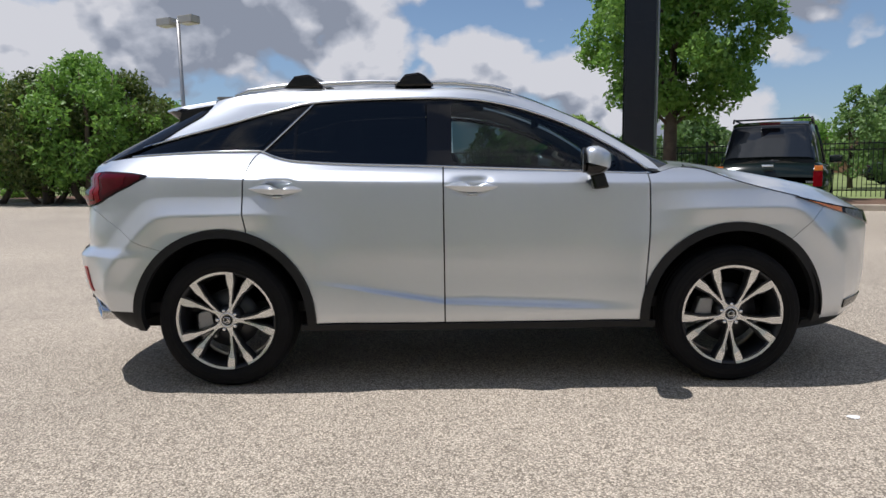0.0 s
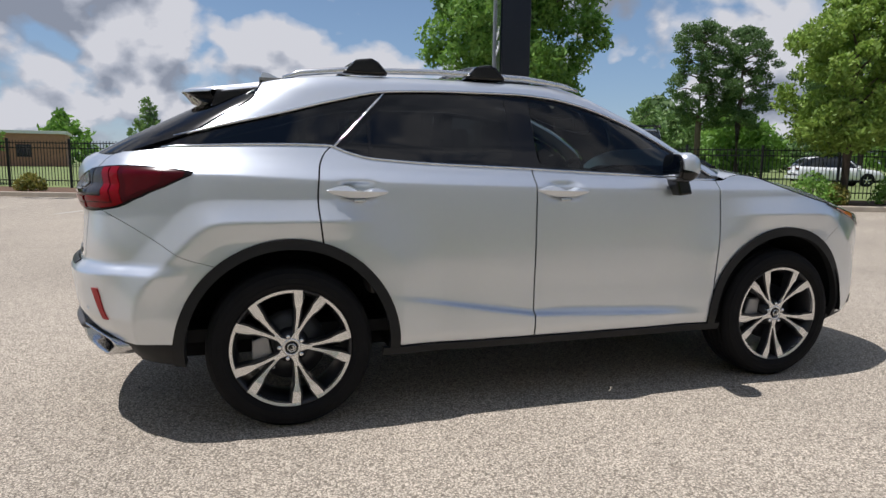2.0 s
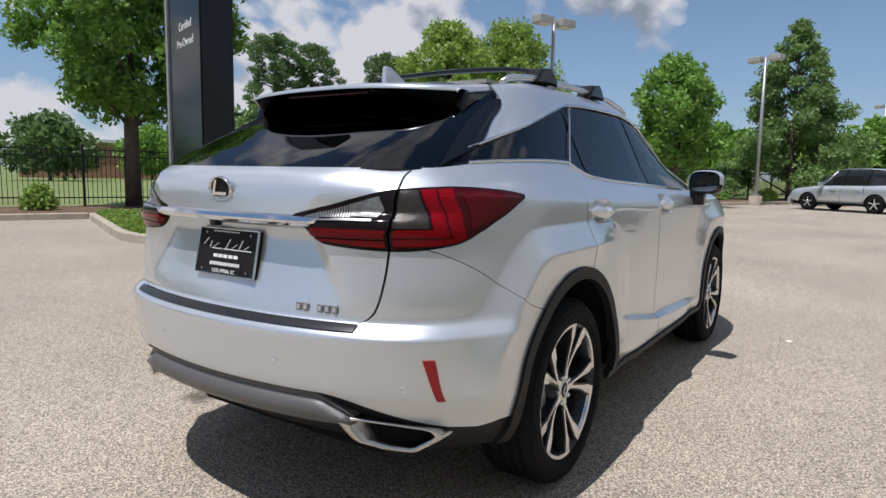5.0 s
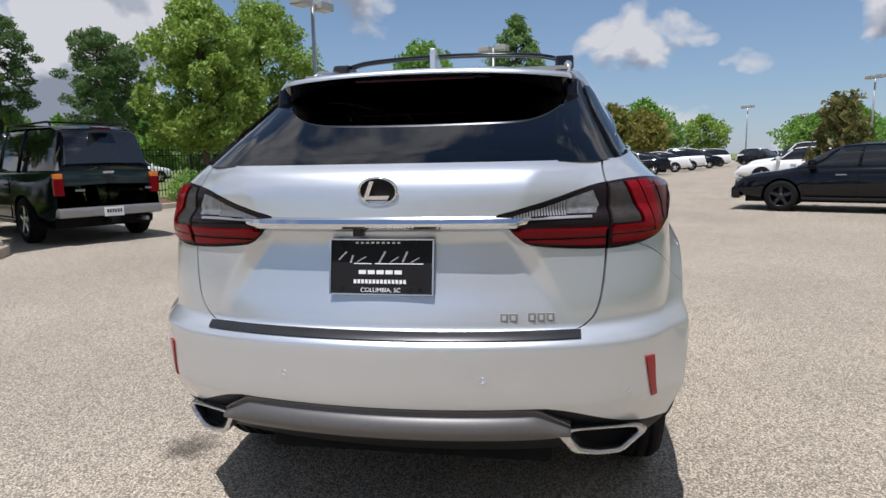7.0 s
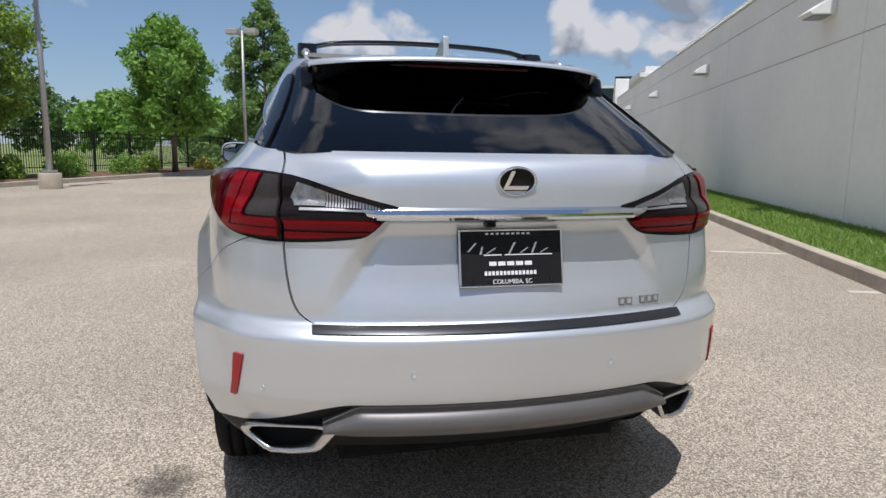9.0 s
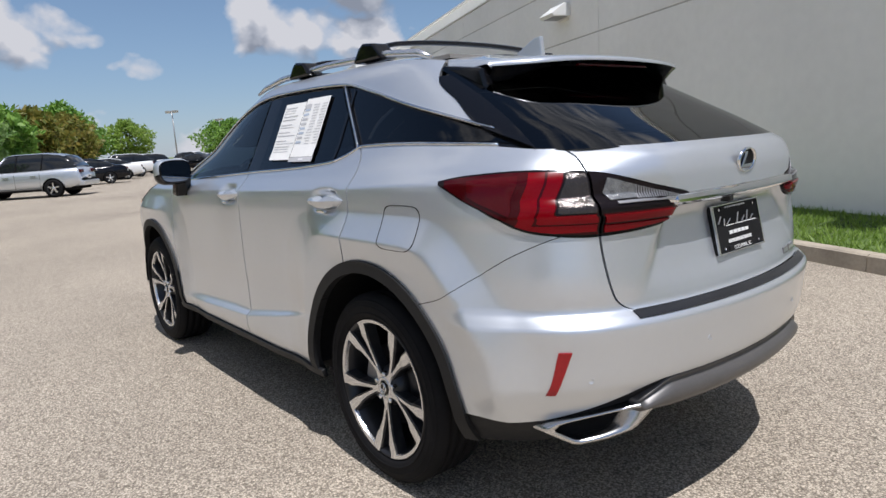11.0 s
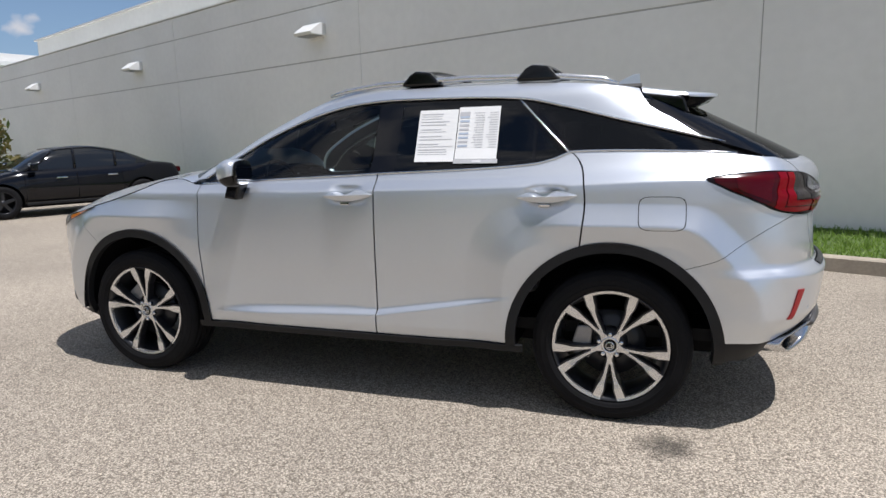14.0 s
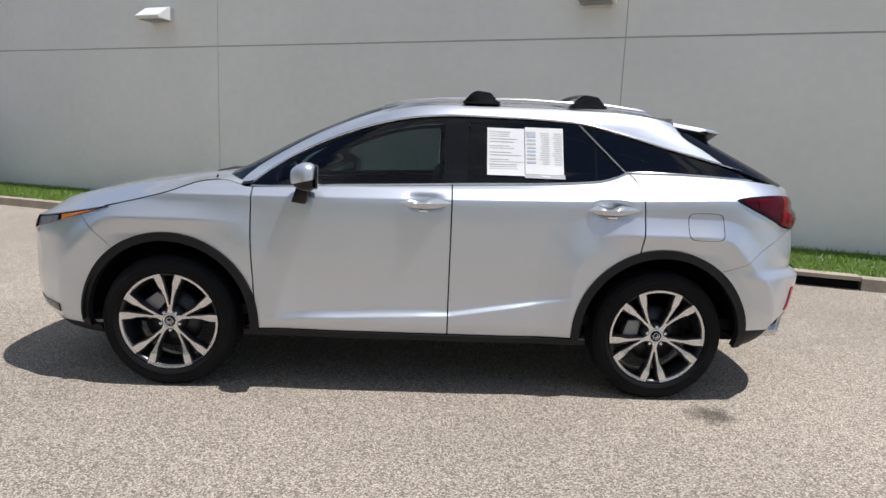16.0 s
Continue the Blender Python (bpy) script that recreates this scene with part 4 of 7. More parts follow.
both("window_frame", S2, GLOSSBLACK, "gloss black pillars and window frame", proud=-0.009, depth=0.004)
S = keep(UPPER, pane_low, pane_up, lambda x, y, z, q: x + 0.995, lambda x, y, z, q: -1.012 - x)
both("window_divider", S, GLOSSBLACK, proud=-0.002, depth=0.004)
# bright rounded mouldings round the windows
def upper_y(x, z):
    """Half width of the glass house at a length and height."""
    hs = sorted(set(np.round(UPPER[0][:, 2], 6)))
    j = int(np.clip(np.searchsorted(hs, z), 1, len(hs) - 1))
    ys = [float(np.interp(x, r[:, 0], r[:, 1])) for r in (UPPER[0][np.abs(UPPER[0][:, 2] - h) < 1e-5] for h in (hs[j - 1], hs[j]))]
    return ys[0] + (ys[1] - ys[0]) * (z - hs[j - 1]) / (hs[j] - hs[j - 1])


def moulding(name, line, r, label):
    for s in (1, -1):
        part(name, tube([(x, s * (upper_y(x, z) + 0.001), z) for x, z in line], r, 8), CHROME, CAR, label)


moulding("belt_strip", [(x, float(belt_z(x)) + 0.005) for x in np.linspace(-1.93, 0.955, 90)], 0.0062, "thin bright window strip")
moulding("window_top_strip", [(x, float(win_top(x)) + 0.004) for x in np.linspace(-1.88, 0.94, 80)], 0.0062, "thin bright window strip")
moulding("pillar_strip", [(float(c_line(z)), z) for z in np.linspace(1.302, float(win_top(-0.92)) - 0.004, 12)], 0.0055, "thin bright window strip")
# painted frame above the windows, to the windscreen and the rear pillar
S = keep(UPPER, lambda x, y, z, q: win_top(x) + 0.009 - z, above_belt, lambda x, y, z, q: x - screen_x(z) + 0.012, lambda x, y, z, q: gate_in(x, y, z, q) * -1 + 0.003, lambda x, y, z, q: z - top_z(x))
both("roof_side", S, PAINT)
S = keep(UPPER, above_belt, lambda x, y, z, q: screen_x(z) + 0.004 - x, lambda x, y, z, q: z - 1.652)
panel("windscreen", S, PANE, CAR, "clear windscreen", whole=True, proud=-0.006, depth=0.004)
# rear window with its gloss black side pieces
edge_q = curve([1.26, 1.47, 1.60, 1.66], [0.775, 0.675, 0.655, 0.65])
S = keep(UPPER, above_belt, lambda x, y, z, q: q - edge_q(z), lambda x, y, z, q: z - 1.585)
panel("rear_window", S, PRIVACY, CAR, "dark rear window", whole=True, proud=-0.004, depth=0.004)
S = keep(UPPER, above_belt, lambda x, y, z, q: edge_q(z) + 0.004 - q, gate_in, lambda x, y, z, q: z - 1.543)
both("rear_pillar_trim", S, GLOSSBLACK, "gloss black rear pillar piece", proud=0.006, depth=0.015)


# roof: from the top of the side frames up to the middle line
roof_c = curve([-1.56, -1.3, -1.0, -0.5, 0.0, 0.2, 0.27], [1.632, 1.672, 1.700, 1.712, 1.695, 1.672, 1.660])
top_row = UPPER[0][np.abs(UPPER[0][:, 2] - 1.66) < 1e-6]
top_row = [tuple(p[:2]) + (1.66,) for p in top_row if p[0] > -0.8]


top_row = [(x, upper_y(x, float(top_z(x))), float(top_z(x))) for x in np.linspace(-1.50, -0.81, 26)] + top_row
ws = np.linspace(0, 1, 18)
RV = np.array([[(p[0], p[1] * (1 - w), p[2] + (float(roof_c(p[0])) - p[2]) * (1 - (1 - w) ** 2.4), 0) for w in ws] for p in top_row])
nr, nk = RV.shape[:2]
panel("roof", (RV.reshape(-1, 4), [(i * nk + k, (i + 1) * nk + k, (i + 1) * nk + k + 1, i * nk + k + 1) for i in range(nr - 1) for k in range(nk - 1)]), PAINT, CAR, whole=True, depth=0.01)


# tail spoiler: painted blade over a scooped gloss black underside
def spoiler():
    n, m = 40, 14
    blade_c = curve([-1.90, -1.56, -1.45], [1.588, 1.632, 1.649])
    blade_e = curve([-1.90, -1.75, -1.55, -1.45], [1.556, 1.573, 1.600, 1.617])
    top, low = [], []
    for i in range(-3, n + 4):
        t = max(-1.0, min(1.0, -1 + 2 * i / n))
        down = max(0, -i, i - n) / 3
        xr = -1.878 + 0.150 * abs(t) ** 7
        x0 = -1.45 - 0.05 * abs(t) ** 3
        row, rl = [], []
        for k in range(m + 1):
            s = k / m
            x = x0 + (xr - x0) * s
            edge = upper_y(max(x, -1.50), float(top_z(max(x, -1.50)))) + 0.003 - 0.02 * max(0.0, -1.50 - x)
            z = float(blade_e(x)) + float(blade_c(x) - blade_e(x)) * (1 - abs(t) ** 2.4) + 0.002
            skirt = 0.058 * (1 - s) ** 1.2 + 0.008
            y = edge * t + math.copysign(skirt * down * 0.46 + 0.004 * down, t)
            x = x - 0.35 * skirt * down * (1 - s)
            row.append((x, y, z + 0.002 - 0.010 * float(smooth(0.9, 1.0, s)) - skirt * down))
            hollow = 0.5 * (1 - math.cos(2 * math.pi * min(1.0, max(0.0, (s - 0.25) / 0.75))))
            rl.append((x + 0.004 * s, edge * t * 0.99, z - (0.010 + 0.070 * abs(t) ** 2) * (1 - 0.75 * float(smooth(0.85, 1.0, s))) + 0.010 * hollow - 0.006))
        top.append(row)
        if 0 <= i <= n:
            low.append(rl)
    skirt_n = 3
    for nm, g, m_, flip, lab in (("spoiler_top", top, PAINT, False, ""), ("spoiler_underside", low, GLOSSBLACK, True, "gloss black underside")):
        vs = [p for r in g for p in r]
        c = len(g) - 1
        fs = [(i * (m + 1) + k, (i + 1) * (m + 1) + k, (i + 1) * (m + 1) + k + 1, i * (m + 1) + k + 1) for i in range(c) for k in range(m)]
        tip = [g_[m] for g_ in top] if not flip else [top[i + skirt_n][m] for i in range(n + 1)]
        b = len(vs)
        vs += [(p[0] + 0.001, p[1], p[2] - 0.009) for p in tip]
        if flip:
            fs = [f[::-1] for f in fs] + [(i * (m + 1) + m, b + i, b + i + 1, (i + 1) * (m + 1) + m) for i in range(c)]
        else:
            fs += [(i * (m + 1) + m, (i + 1) * (m + 1) + m, b + i + 1, b + i) for i in range(c)]
        mesh_part(nm, vs, fs, m_, CAR, lab, True)
    part("brake_lamp", boxm(-1.845, -1.83, -0.22, 0.22, 1.556, 1.566, 0.003), RED, CAR, "thin high red brake lamp")
    for s in (1, -1):
        part("spoiler_fin", prism([(-1.46, 1.595), (-1.70, 1.560), (-1.73, 1.475), (-1.56, 1.52)], "y", s * 0.535, s * 0.585, 0.012), GLOSSBLACK, CAR)


spoiler()


# bonnet
def bonnet():
    xs = np.linspace(1.0, 2.33, 46)
    vs, n = [], 26
    zc = curve([1.0, 1.3, 1.6, 1.9, 2.15, 2.34], [1.232, 1.21, 1.165, 1.11, 1.04, 0.93])
    for x in xs:
        z = float(belt_z(x))
        row = LOWER[0][np.abs(LOWER[0][:, 2] - LOWER[0][np.argmin(np.abs(LOWER[0][:, 2] - z)), 2]) < 1e-6]
        half = row[row[:, 0] > 0]
        ye = float(np.interp(x, half[:, 0], half[:, 1])) - 0.006
        for k in range(n + 1):
            t = -1 + 2 * k / n
            vs.append((x, ye * t, z + 0.002 + (max(float(zc(x)), z) - z) * (1 - abs(t) ** 2.6) + 0.012 * math.exp(-((abs(t) - 0.62) / 0.1) ** 2)))
    fs = [(i * (n + 1) + k, (i + 1) * (n + 1) + k, (i + 1) * (n + 1) + k + 1, i * (n + 1) + k + 1) for i in range(len(xs) - 1) for k in range(n)]
    mesh_part("bonnet", vs, fs, PAINT, CAR, "", True)
    for s in (0, n):
        edge = [Vector(vs[i * (n + 1) + s]) for i in range(4, 26)]
        part("bonnet_gap", tube([(p.x, p.y * 1.004, p.z + 0.001) for p in edge], 0.0032, 6), DARK, CAR, "thin dark shut line of the bonnet")
    part("cowl", tube([(1.16, -0.75, 1.165), (1.26, -0.4, 1.19), (1.29, 0, 1.195), (1.26, 0.4, 1.19), (1.16, 0.75, 1.165)], 0.03, 8), CLAD, CAR)


bonnet()

# head lamps, grille
S = keep(LOWER, lambda x, y, z, q: np.maximum(1.70 - x, z - belt_z(x) + 0.004), lambda x, y, z, q: (belt_z(1.70) - 0.005 - (x - 1.70) * 0.30) - z, lambda x, y, z, q: 0.30 - y)
for s in (1, -1):
    hl = panel("head_lamp", S, SMOKE, CAR, "slim dark head lamp with an amber marker", side=s, proud=0.008)
    A = keep(S, lambda x, y, z, q: x - 2.02, lambda x, y, z, q: z - belt_z(x) + 0.012)
    panel("amber_marker", A, AMBER, hl, side=s, proud=0.011, depth=0.004)
    B = keep(S, lambda x, y, z, q: 2.05 - x, lambda x, y, z, q: z - belt_z(x) + 0.014, lambda x, y, z, q: x - 2.22)
    panel("lamp_lens", B, LENSGREY, hl, "grey faceted lens", side=s, proud=0.010, depth=0.004)
S = keep(LOWER, lambda x, y, z, q: np.maximum(y - 0.42 + 0.25 * np.abs(z - 0.55), 2.0 - x), lambda x, y, z, q: np.maximum(0.36 - z, z - 0.84))
panel("grille", S, GLOSSBLACK, CAR, "black spindle grille", whole=True, proud=0.006)
S = keep(LOWER, lambda x, y, z, q: np.maximum(2.06 - x, 0.54 - y), lambda x, y, z, q: np.maximum(0.385 - z, z - 0.432))
both("fog_lamp_pocket", S, GLOSSBLACK, proud=0.006)


# tail lamps
def tail_lamps():
    def lamp(a, b):
        return keep(LOWER, lambda x, y, z, q: z - lamp_top(q), lambda x, y, z, q: lamp_bot(q) - z, lambda x, y, z, q: a(z) - q, lambda x, y, z, q: q - b(z), lambda x, y, z, q: x + 1.3)
    outer = lamp(lambda z: gate_q(z) + 0.004, lambda z: TIPQ)
    inner = lamp(lambda z: 0.34 + 0 * z, lambda z: gate_q(z) - 0.004)
    inset = (lambda x, y, z, q: lamp_bot(q) + 0.007 - z, lambda x, y, z, q: z - lamp_top(q) + 0.007, lambda x, y, z, q: gate_q(z) + 0.009 - q, lambda x, y, z, q: q - TIPQ + 0.03)
    edge = lambda z: 0.808 - 0.50 * (z - 1.08)             # slanted outer edge of the clear window
    # nested bent bands: each runs down beside the window and turns inwards below it
    level = lambda q, z: np.maximum(q - edge(z), 2.0 * (1.079 - z))
    for s in (1, -1):
        o = panel("tail_lamp", outer, SMOKE, CAR, "dark red wrap-round tail lamp", side=s, proud=0.004, depth=0.03)
        C = keep(outer, *inset, lambda x, y, z, q: level(q, z) + 0.004)
        panel("indicator_window", C, SMOKYGLASS, o, "clear ribbed indicator window", side=s, proud=0.006, depth=0.004)
        Rd = keep(outer, *inset, lambda x, y, z, q: 0.002 - level(q, z))
        panel("red_lens", Rd, RED, o, "deep red lens", side=s, proud=0.008, depth=0.005)
        for lo, hi, lift in ((0.006, 0.050, 0.011), (0.058, 0.106, 0.0105)):
            band = keep(outer, *inset, lambda x, y, z, q, lo=lo: lo - level(q, z), lambda x, y, z, q, hi=hi: level(q, z) - hi, lambda x, y, z, q: z - lamp_top(q) + 0.010, lambda x, y, z, q: gate_q(z) + 0.014 - q)
            panel("light_bar", band, REDBRIGHT, o, "bright red bent light bar", side=s, proud=lift, depth=0.006)
        tip = keep(outer, *inset, lambda x, y, z, q: 0.135 - level(q, z), lambda x, y, z, q: lamp_bot(q) + 0.026 - z, lambda x, y, z, q: z - lamp_top(q) + 0.018, lambda x, y, z, q: q - TIPQ + 0.12)
        panel("side_marker", tip, REDMID, o, "red side marker", side=s, proud=0.0105, depth=0.004)
        i = panel("gate_lamp", inner, SMOKE, gate, "inner lamp with clear top and red band", side=s, proud=0.004, depth=0.03)
        end = lambda x, y, z, q: q - gate_q(z) + 0.010
        point = lambda x, y, z, q: lamp_bot(q) + 0.008 - z
        panel("red_band", keep(inner, lambda x, y, z, q: z - 1.076, point, end), RED, i, "red band", side=s, proud=0.008, depth=0.005)
        for z0, z1 in ((1.052, 1.073), (1.019, 1.044)):
            panel("light_bar", keep(inner, lambda x, y, z, q, z1=z1: z - z1, lambda x, y, z, q, z0=z0: z0 - z, lambda x, y, z, q: lamp_bot(q) + 0.011 - z, end), REDBRIGHT, i, "bright red light bar", side=s, proud=0.012, depth=0.006)
        roof_ = lambda x, y, z, q: z - lamp_top(q) + 0.013
        lens_end = lambda x, y, z, q: q - gate_q(z) + 0.030 + np.abs(z - 1.135) * 0.55
        panel("reversing_lamp", keep(inner, lambda x, y, z, q: 1.108 - z, roof_, lambda x, y, z, q: 0.545 - q, lens_end), LENSGREY, i, "clear faceted reversing lamp", side=s, proud=0.008, depth=0.004)
        for k in range(18):
            q0 = 0.392 + 0.0086 * k
            rib = keep(inner, lambda x, y, z, q: 1.106 - z, roof_, lambda x, y, z, q, q0=q0: q0 - q, lambda x, y, z, q, q0=q0: q - q0 - 0.0050)
            if len(rib[1]):
                panel("lamp_rib", rib, SATIN, i, "thin grey rib", side=s, proud=0.0075, depth=0.003)
        panel("lamp_blade", keep(inner, lambda x, y, z, q: 1.0965 - z, lambda x, y, z, q: z - 1.1025, roof_, lambda x, y, z, q: 0.39 - q, lambda x, y, z, q: q - gate_q(z) + 0.060), SATIN, i, "thin bright blade under the clear lamp", side=s, proud=0.009, depth=0.004)
        # reflectors low in the bumper
        qr = lambda z: QREF - 0.012 + 0.26 * (0.69 - z)
        panel("bumper_reflector", keep(LOWER, lambda x, y, z, q: x + 1.3, lambda x, y, z, q: z - 0.678, lambda x, y, z, q: 0.541 - z, lambda x, y, z, q: q - qr(z) - 0.020 + 0.012 * smooth(0.69, 0.56, z), lambda x, y, z, q: qr(z) - 0.020 - q), REFLEXRED, bumper, "upright red reflector", side=s, proud=0.005, depth=0.012)


tail_lamps()


def chrome_bar():
    row = LOWER[0][np.abs(LOWER[0][:, 2] - LOWER[0][np.argmin(np.abs(LOWER[0][:, 2] - 1.11)), 2]) < 1e-6][:130]
    sec = [(0.022, 0.0195), (0.0, 0.0185), (-0.010, 0.012), (-0.0155, 0.0), (-0.0150, -0.008), (-0.006, -0.0165), (0.02, -0.0175)]
    vs, ys = [], np.linspace(-0.445, 0.445, 41)
    for y in ys:
        e = max(0.0, (abs(y) - 0.40) / 0.045)
        x = float(np.interp(abs(y), row[:, 1], row[:, 0]))
        vs += [(x + dx, y - math.copysign(0.03 * e * (0.0195 - dz) / 0.04, y), 1.0925 + dz + 0.002 * e) for dx, dz in sec]
    n = len(sec)
    mesh_part("chrome_bar", vs, [(i * n + k, (i + 1) * n + k, (i + 1) * n + k + 1, i * n + k + 1) for i in range(40) for k in range(n - 1)] + [tuple(range(n)), tuple(range(40 * n, 41 * n))[::-1]], CHROME, gate, "bright chrome bar above the plate")


chrome_bar()
S = keep(LOWER, lambda x, y, z, q: z - 0.774, lambda x, y, z, q: 0.756 - z, lambda x, y, z, q: q - 0.59)
panel("bumper_guard", S, ALLOYDARK, bumper, "dark brushed loading guard", whole=True, proud=0.006, depth=0.01)


def skid_bar():
    """The rounded grey bar under the bumper, with ends that bend down to the tail pipes."""
    k = LOWER[0][:, 2]
    row = LOWER[0][np.abs(k - k[np.argmin(np.abs(k - 0.53))]) < 1e-6]
    row = row[row[:, 0] < -1.0]
    vs, ys = [], np.linspace(-0.555, 0.555, 61)
    sec = [(0.05, 1.0), (0.0, 0.985), (-0.006, 0.93), (0.004, 0.86), (0.006, 0.80), (-0.004, 0.72), (-0.016, 0.60), (-0.021, 0.46), (-0.018, 0.30), (-0.004, 0.12), (0.022, 0.02), (0.10, 0.0)]
    for y in ys:
        e = float(np.clip((abs(y) - 0.455) / 0.10, 0, 1))
        top, low = 0.546 - 0.062 * e, 0.436 + 0.006 * e
        x = float(np.interp(abs(y), row[:, 1], row[:, 0])) + 0.012 * e
        vs += [(x + dx, y, low + (top - low) * f) for dx, f in sec]
    n = len(sec)
    mesh_part("skid_plate", vs, [(i * n + j, (i + 1) * n + j, (i + 1) * n + j + 1, i * n + j + 1) for i in range(60) for j in range(n - 1)] + [tuple(range(n)), tuple(range(60 * n, 61 * n))[::-1]], SKID, CAR, "rounded grey metal lower bumper bar", True)


skid_bar()


def tail_details():
    def rear_at(y, z):
        k = LOWER[0][:, 2]
        row = LOWER[0][np.abs(k - k[np.argmin(np.abs(k - z))]) < 1e-6]
        row = row[row[:, 0] < -1.0]
        return float(np.interp(abs(y), row[:, 1], row[:, 0]))
    # badge: oval ring, dark field, a slanted bright stroke
    x0 = rear_at(0, 1.187)
    tilt = Matrix.Translation((x0 - 0.004, 0, 1.187)) @ Matrix.Rotation(radians(-7), 4, "Y")
    def put(name, bm, m, label="", parent=gate):
        bm.transform(tilt)
        return part(name, bm, m, parent, label)
    ell = lambda a, b, n=40: [(a * math.cos(2 * math.pi * k / n), b * math.sin(2 * math.pi * k / n)) for k in range(n)]
    ring = bmesh.new()
    rows = [[ring.verts.new((-0.012 * h, y, z)) for y, z in ell(0.058 * r, 0.041 * r)] for r, h in ((1.04, 0.2), (1.02, 1), (0.94, 1.1), (0.88, 0.4))]
    for a, b in zip(rows, rows[1:]):
        for k in range(40):
            ring.faces.new((a[k], a[(k + 1) % 40], b[(k + 1) % 40], b[k])).smooth = True
    bmesh.ops.recalc_face_normals(ring, faces=ring.faces)
    put("badge_ring", ring, CHROME, "oval chrome badge ring")
    put("badge_field", prism(ell(0.053, 0.037), "x", -0.006, 0.0), DASH)
    put("badge_mark", prism([(0.022, 0.030), (0.008, 0.030), (0.026, -0.012), (-0.036, -0.012), (-0.030, -0.024), (0.044, -0.024)], "x", -0.013, -0.005, 0.0015), CHROME, "bright bent badge mark")
    # model lettering as plain raised bars
    x = rear_at(-0.43, 0.815)
    for k, (w, h) in enumerate(((0.022, 0.026), (0.024, 0.026), (0, 0), (0.022, 0.026), (0.022, 0.026), (0.022, 0.026))):
        if w:
            y = -0.362 - k * 0.0265
            xx = rear_at(y, 0.815)
            bm = boxm(-0.006, 0.002, y - w / 2, y + w / 2, -h / 2, h / 2, 0.002)
            inner = boxm(-0.0065, 0.0, y - w / 2 + 0.006, y + w / 2 - 0.006, -h / 2 + 0.006, h / 2 - 0.006)
            bm.transform(Matrix.Translation((xx, 0, 0.815)))
            inner.transform(Matrix.Translation((xx - 0.0008, 0, 0.815)))
            b = part("model_badge", bm, SATIN, gate, "small raised chrome badge bar")
            part("badge_counter", inner, PAINT, b)
    # rear camera under the bar, sensors in the bumper
    part("camera_housing", boxm(rear_at(0.06, 1.06) - 0.03, rear_at(0.06, 1.06) + 0.02, 0.055, 0.085, 1.052, 1.074, 0.004), GLOSSBLACK, gate)
    for y, z in ((0.303, 0.643), (-0.303, 0.643), (0.725, 0.583), (-0.725, 0.583)):
        bm = lathe([(0.0, 0), (0.0085, 0), (0.009, -0.001), (0.010, -0.001), (0.0105, 0.004)], 20, "z")
        a = math.atan2(y, 1) * (1.25 if abs(y) > 0.5 else 0.25)
        xx = rear_at(y, z)
        bm.transform(Matrix.Translation((xx - 0.0005, y, z)) @ Matrix.Rotation(a * -1.0, 4, "Z") @ Matrix.Rotation(radians(90), 4, "Y"))
        part("parking_sensor", bm, PAINT, bumper, "small round parking sensor")
    # number plate: black dealer plate in a chrome-edged frame
    x0 = rear_at(0, 0.96) - 0.011
    P = Matrix.Translation((x0, 0.003, 0.960)) @ Matrix.Rotation(math.atan2(rear_at(0, 1.03) - rear_at(0, 0.89), 0.14), 4, "Y")
    def plate(name, bm, m, parent, label=""):
        bm.transform(P)
        return part(name, bm, m, parent, label)
    fr = prism([(-0.158, -0.083), (0.158, -0.083), (0.158, 0.083), (-0.158, 0.083)], "x", -0.004, 0.016, 0.003)
    pl = plate("number_plate", fr, DASH, gate, "black dealer plate in a chrome-edged frame")
    for y0, y1, z0, z1 in ((-0.160, 0.160, 0.079, 0.084), (-0.160, 0.160, -0.084, -0.079), (-0.160, -0.155, -0.079, 0.079), (0.155, 0.160, -0.079, 0.079)):
        plate("frame_edge", boxm(-0.009, 0.0, y0, y1, z0, z1, 0.0015), CHROME, pl)
    for y0, y1, z0, z1 in ((-0.105, 0.105, 0.064, 0.079), (-0.09, 0.09, -0.079, -0.060)):
        plate("frame_tab", boxm(-0.008, 0.0, y0, y1, z0, z1, 0.002), DASH, pl)
    for y in (-0.12, 0.12):
        for z in (0.066, -0.066):
            bm = lathe([(0.0, -0.003), (0.004, -0.002), (0.005, 0.003)], 10, "y")
            bm.transform(Matrix.Translation((-0.005, y, z)) @ Matrix.Rotation(radians(90), 4, "Z"))
            plate("screw", bm, CHROME, pl)
    # unreadable or private lines of print stand as plain bars
    rng = random.Random(3)
    stroke = [(0.135, 0.105, 0.020, 0.045), (0.098, 0.085, 0.012, 0.034), (0.078, 0.045, 0.014, 0.030), (0.010, -0.015, 0.012, 0.046), (-0.025, -0.055, 0.014, 0.030), (-0.062, -0.082, 0.014, 0.046), (-0.088, -0.118, 0.014, 0.028)]
    for a, b, z0, z1 in stroke:
        plate("print_bar", prism([(a, z0), (a - 0.006, z0), (b, z1), (b + 0.006, z1)][::-1], "x", -0.0056, -0.004), WHITEINK, pl)
    plate("print_bar", boxm(-0.0056, -0.004, -0.128, 0.02, 0.008, 0.011), WHITEINK, pl)
    plate("print_bar", boxm(-0.0056, -0.004, 0.030, 0.085, 0.008, 0.011), WHITEINK, pl)
    for k in range(5):
        plate("print_bar", boxm(-0.0056, -0.004, 0.047 - k * 0.0275, 0.069 - k * 0.0275, -0.022, -0.010), WHITEINK, pl)
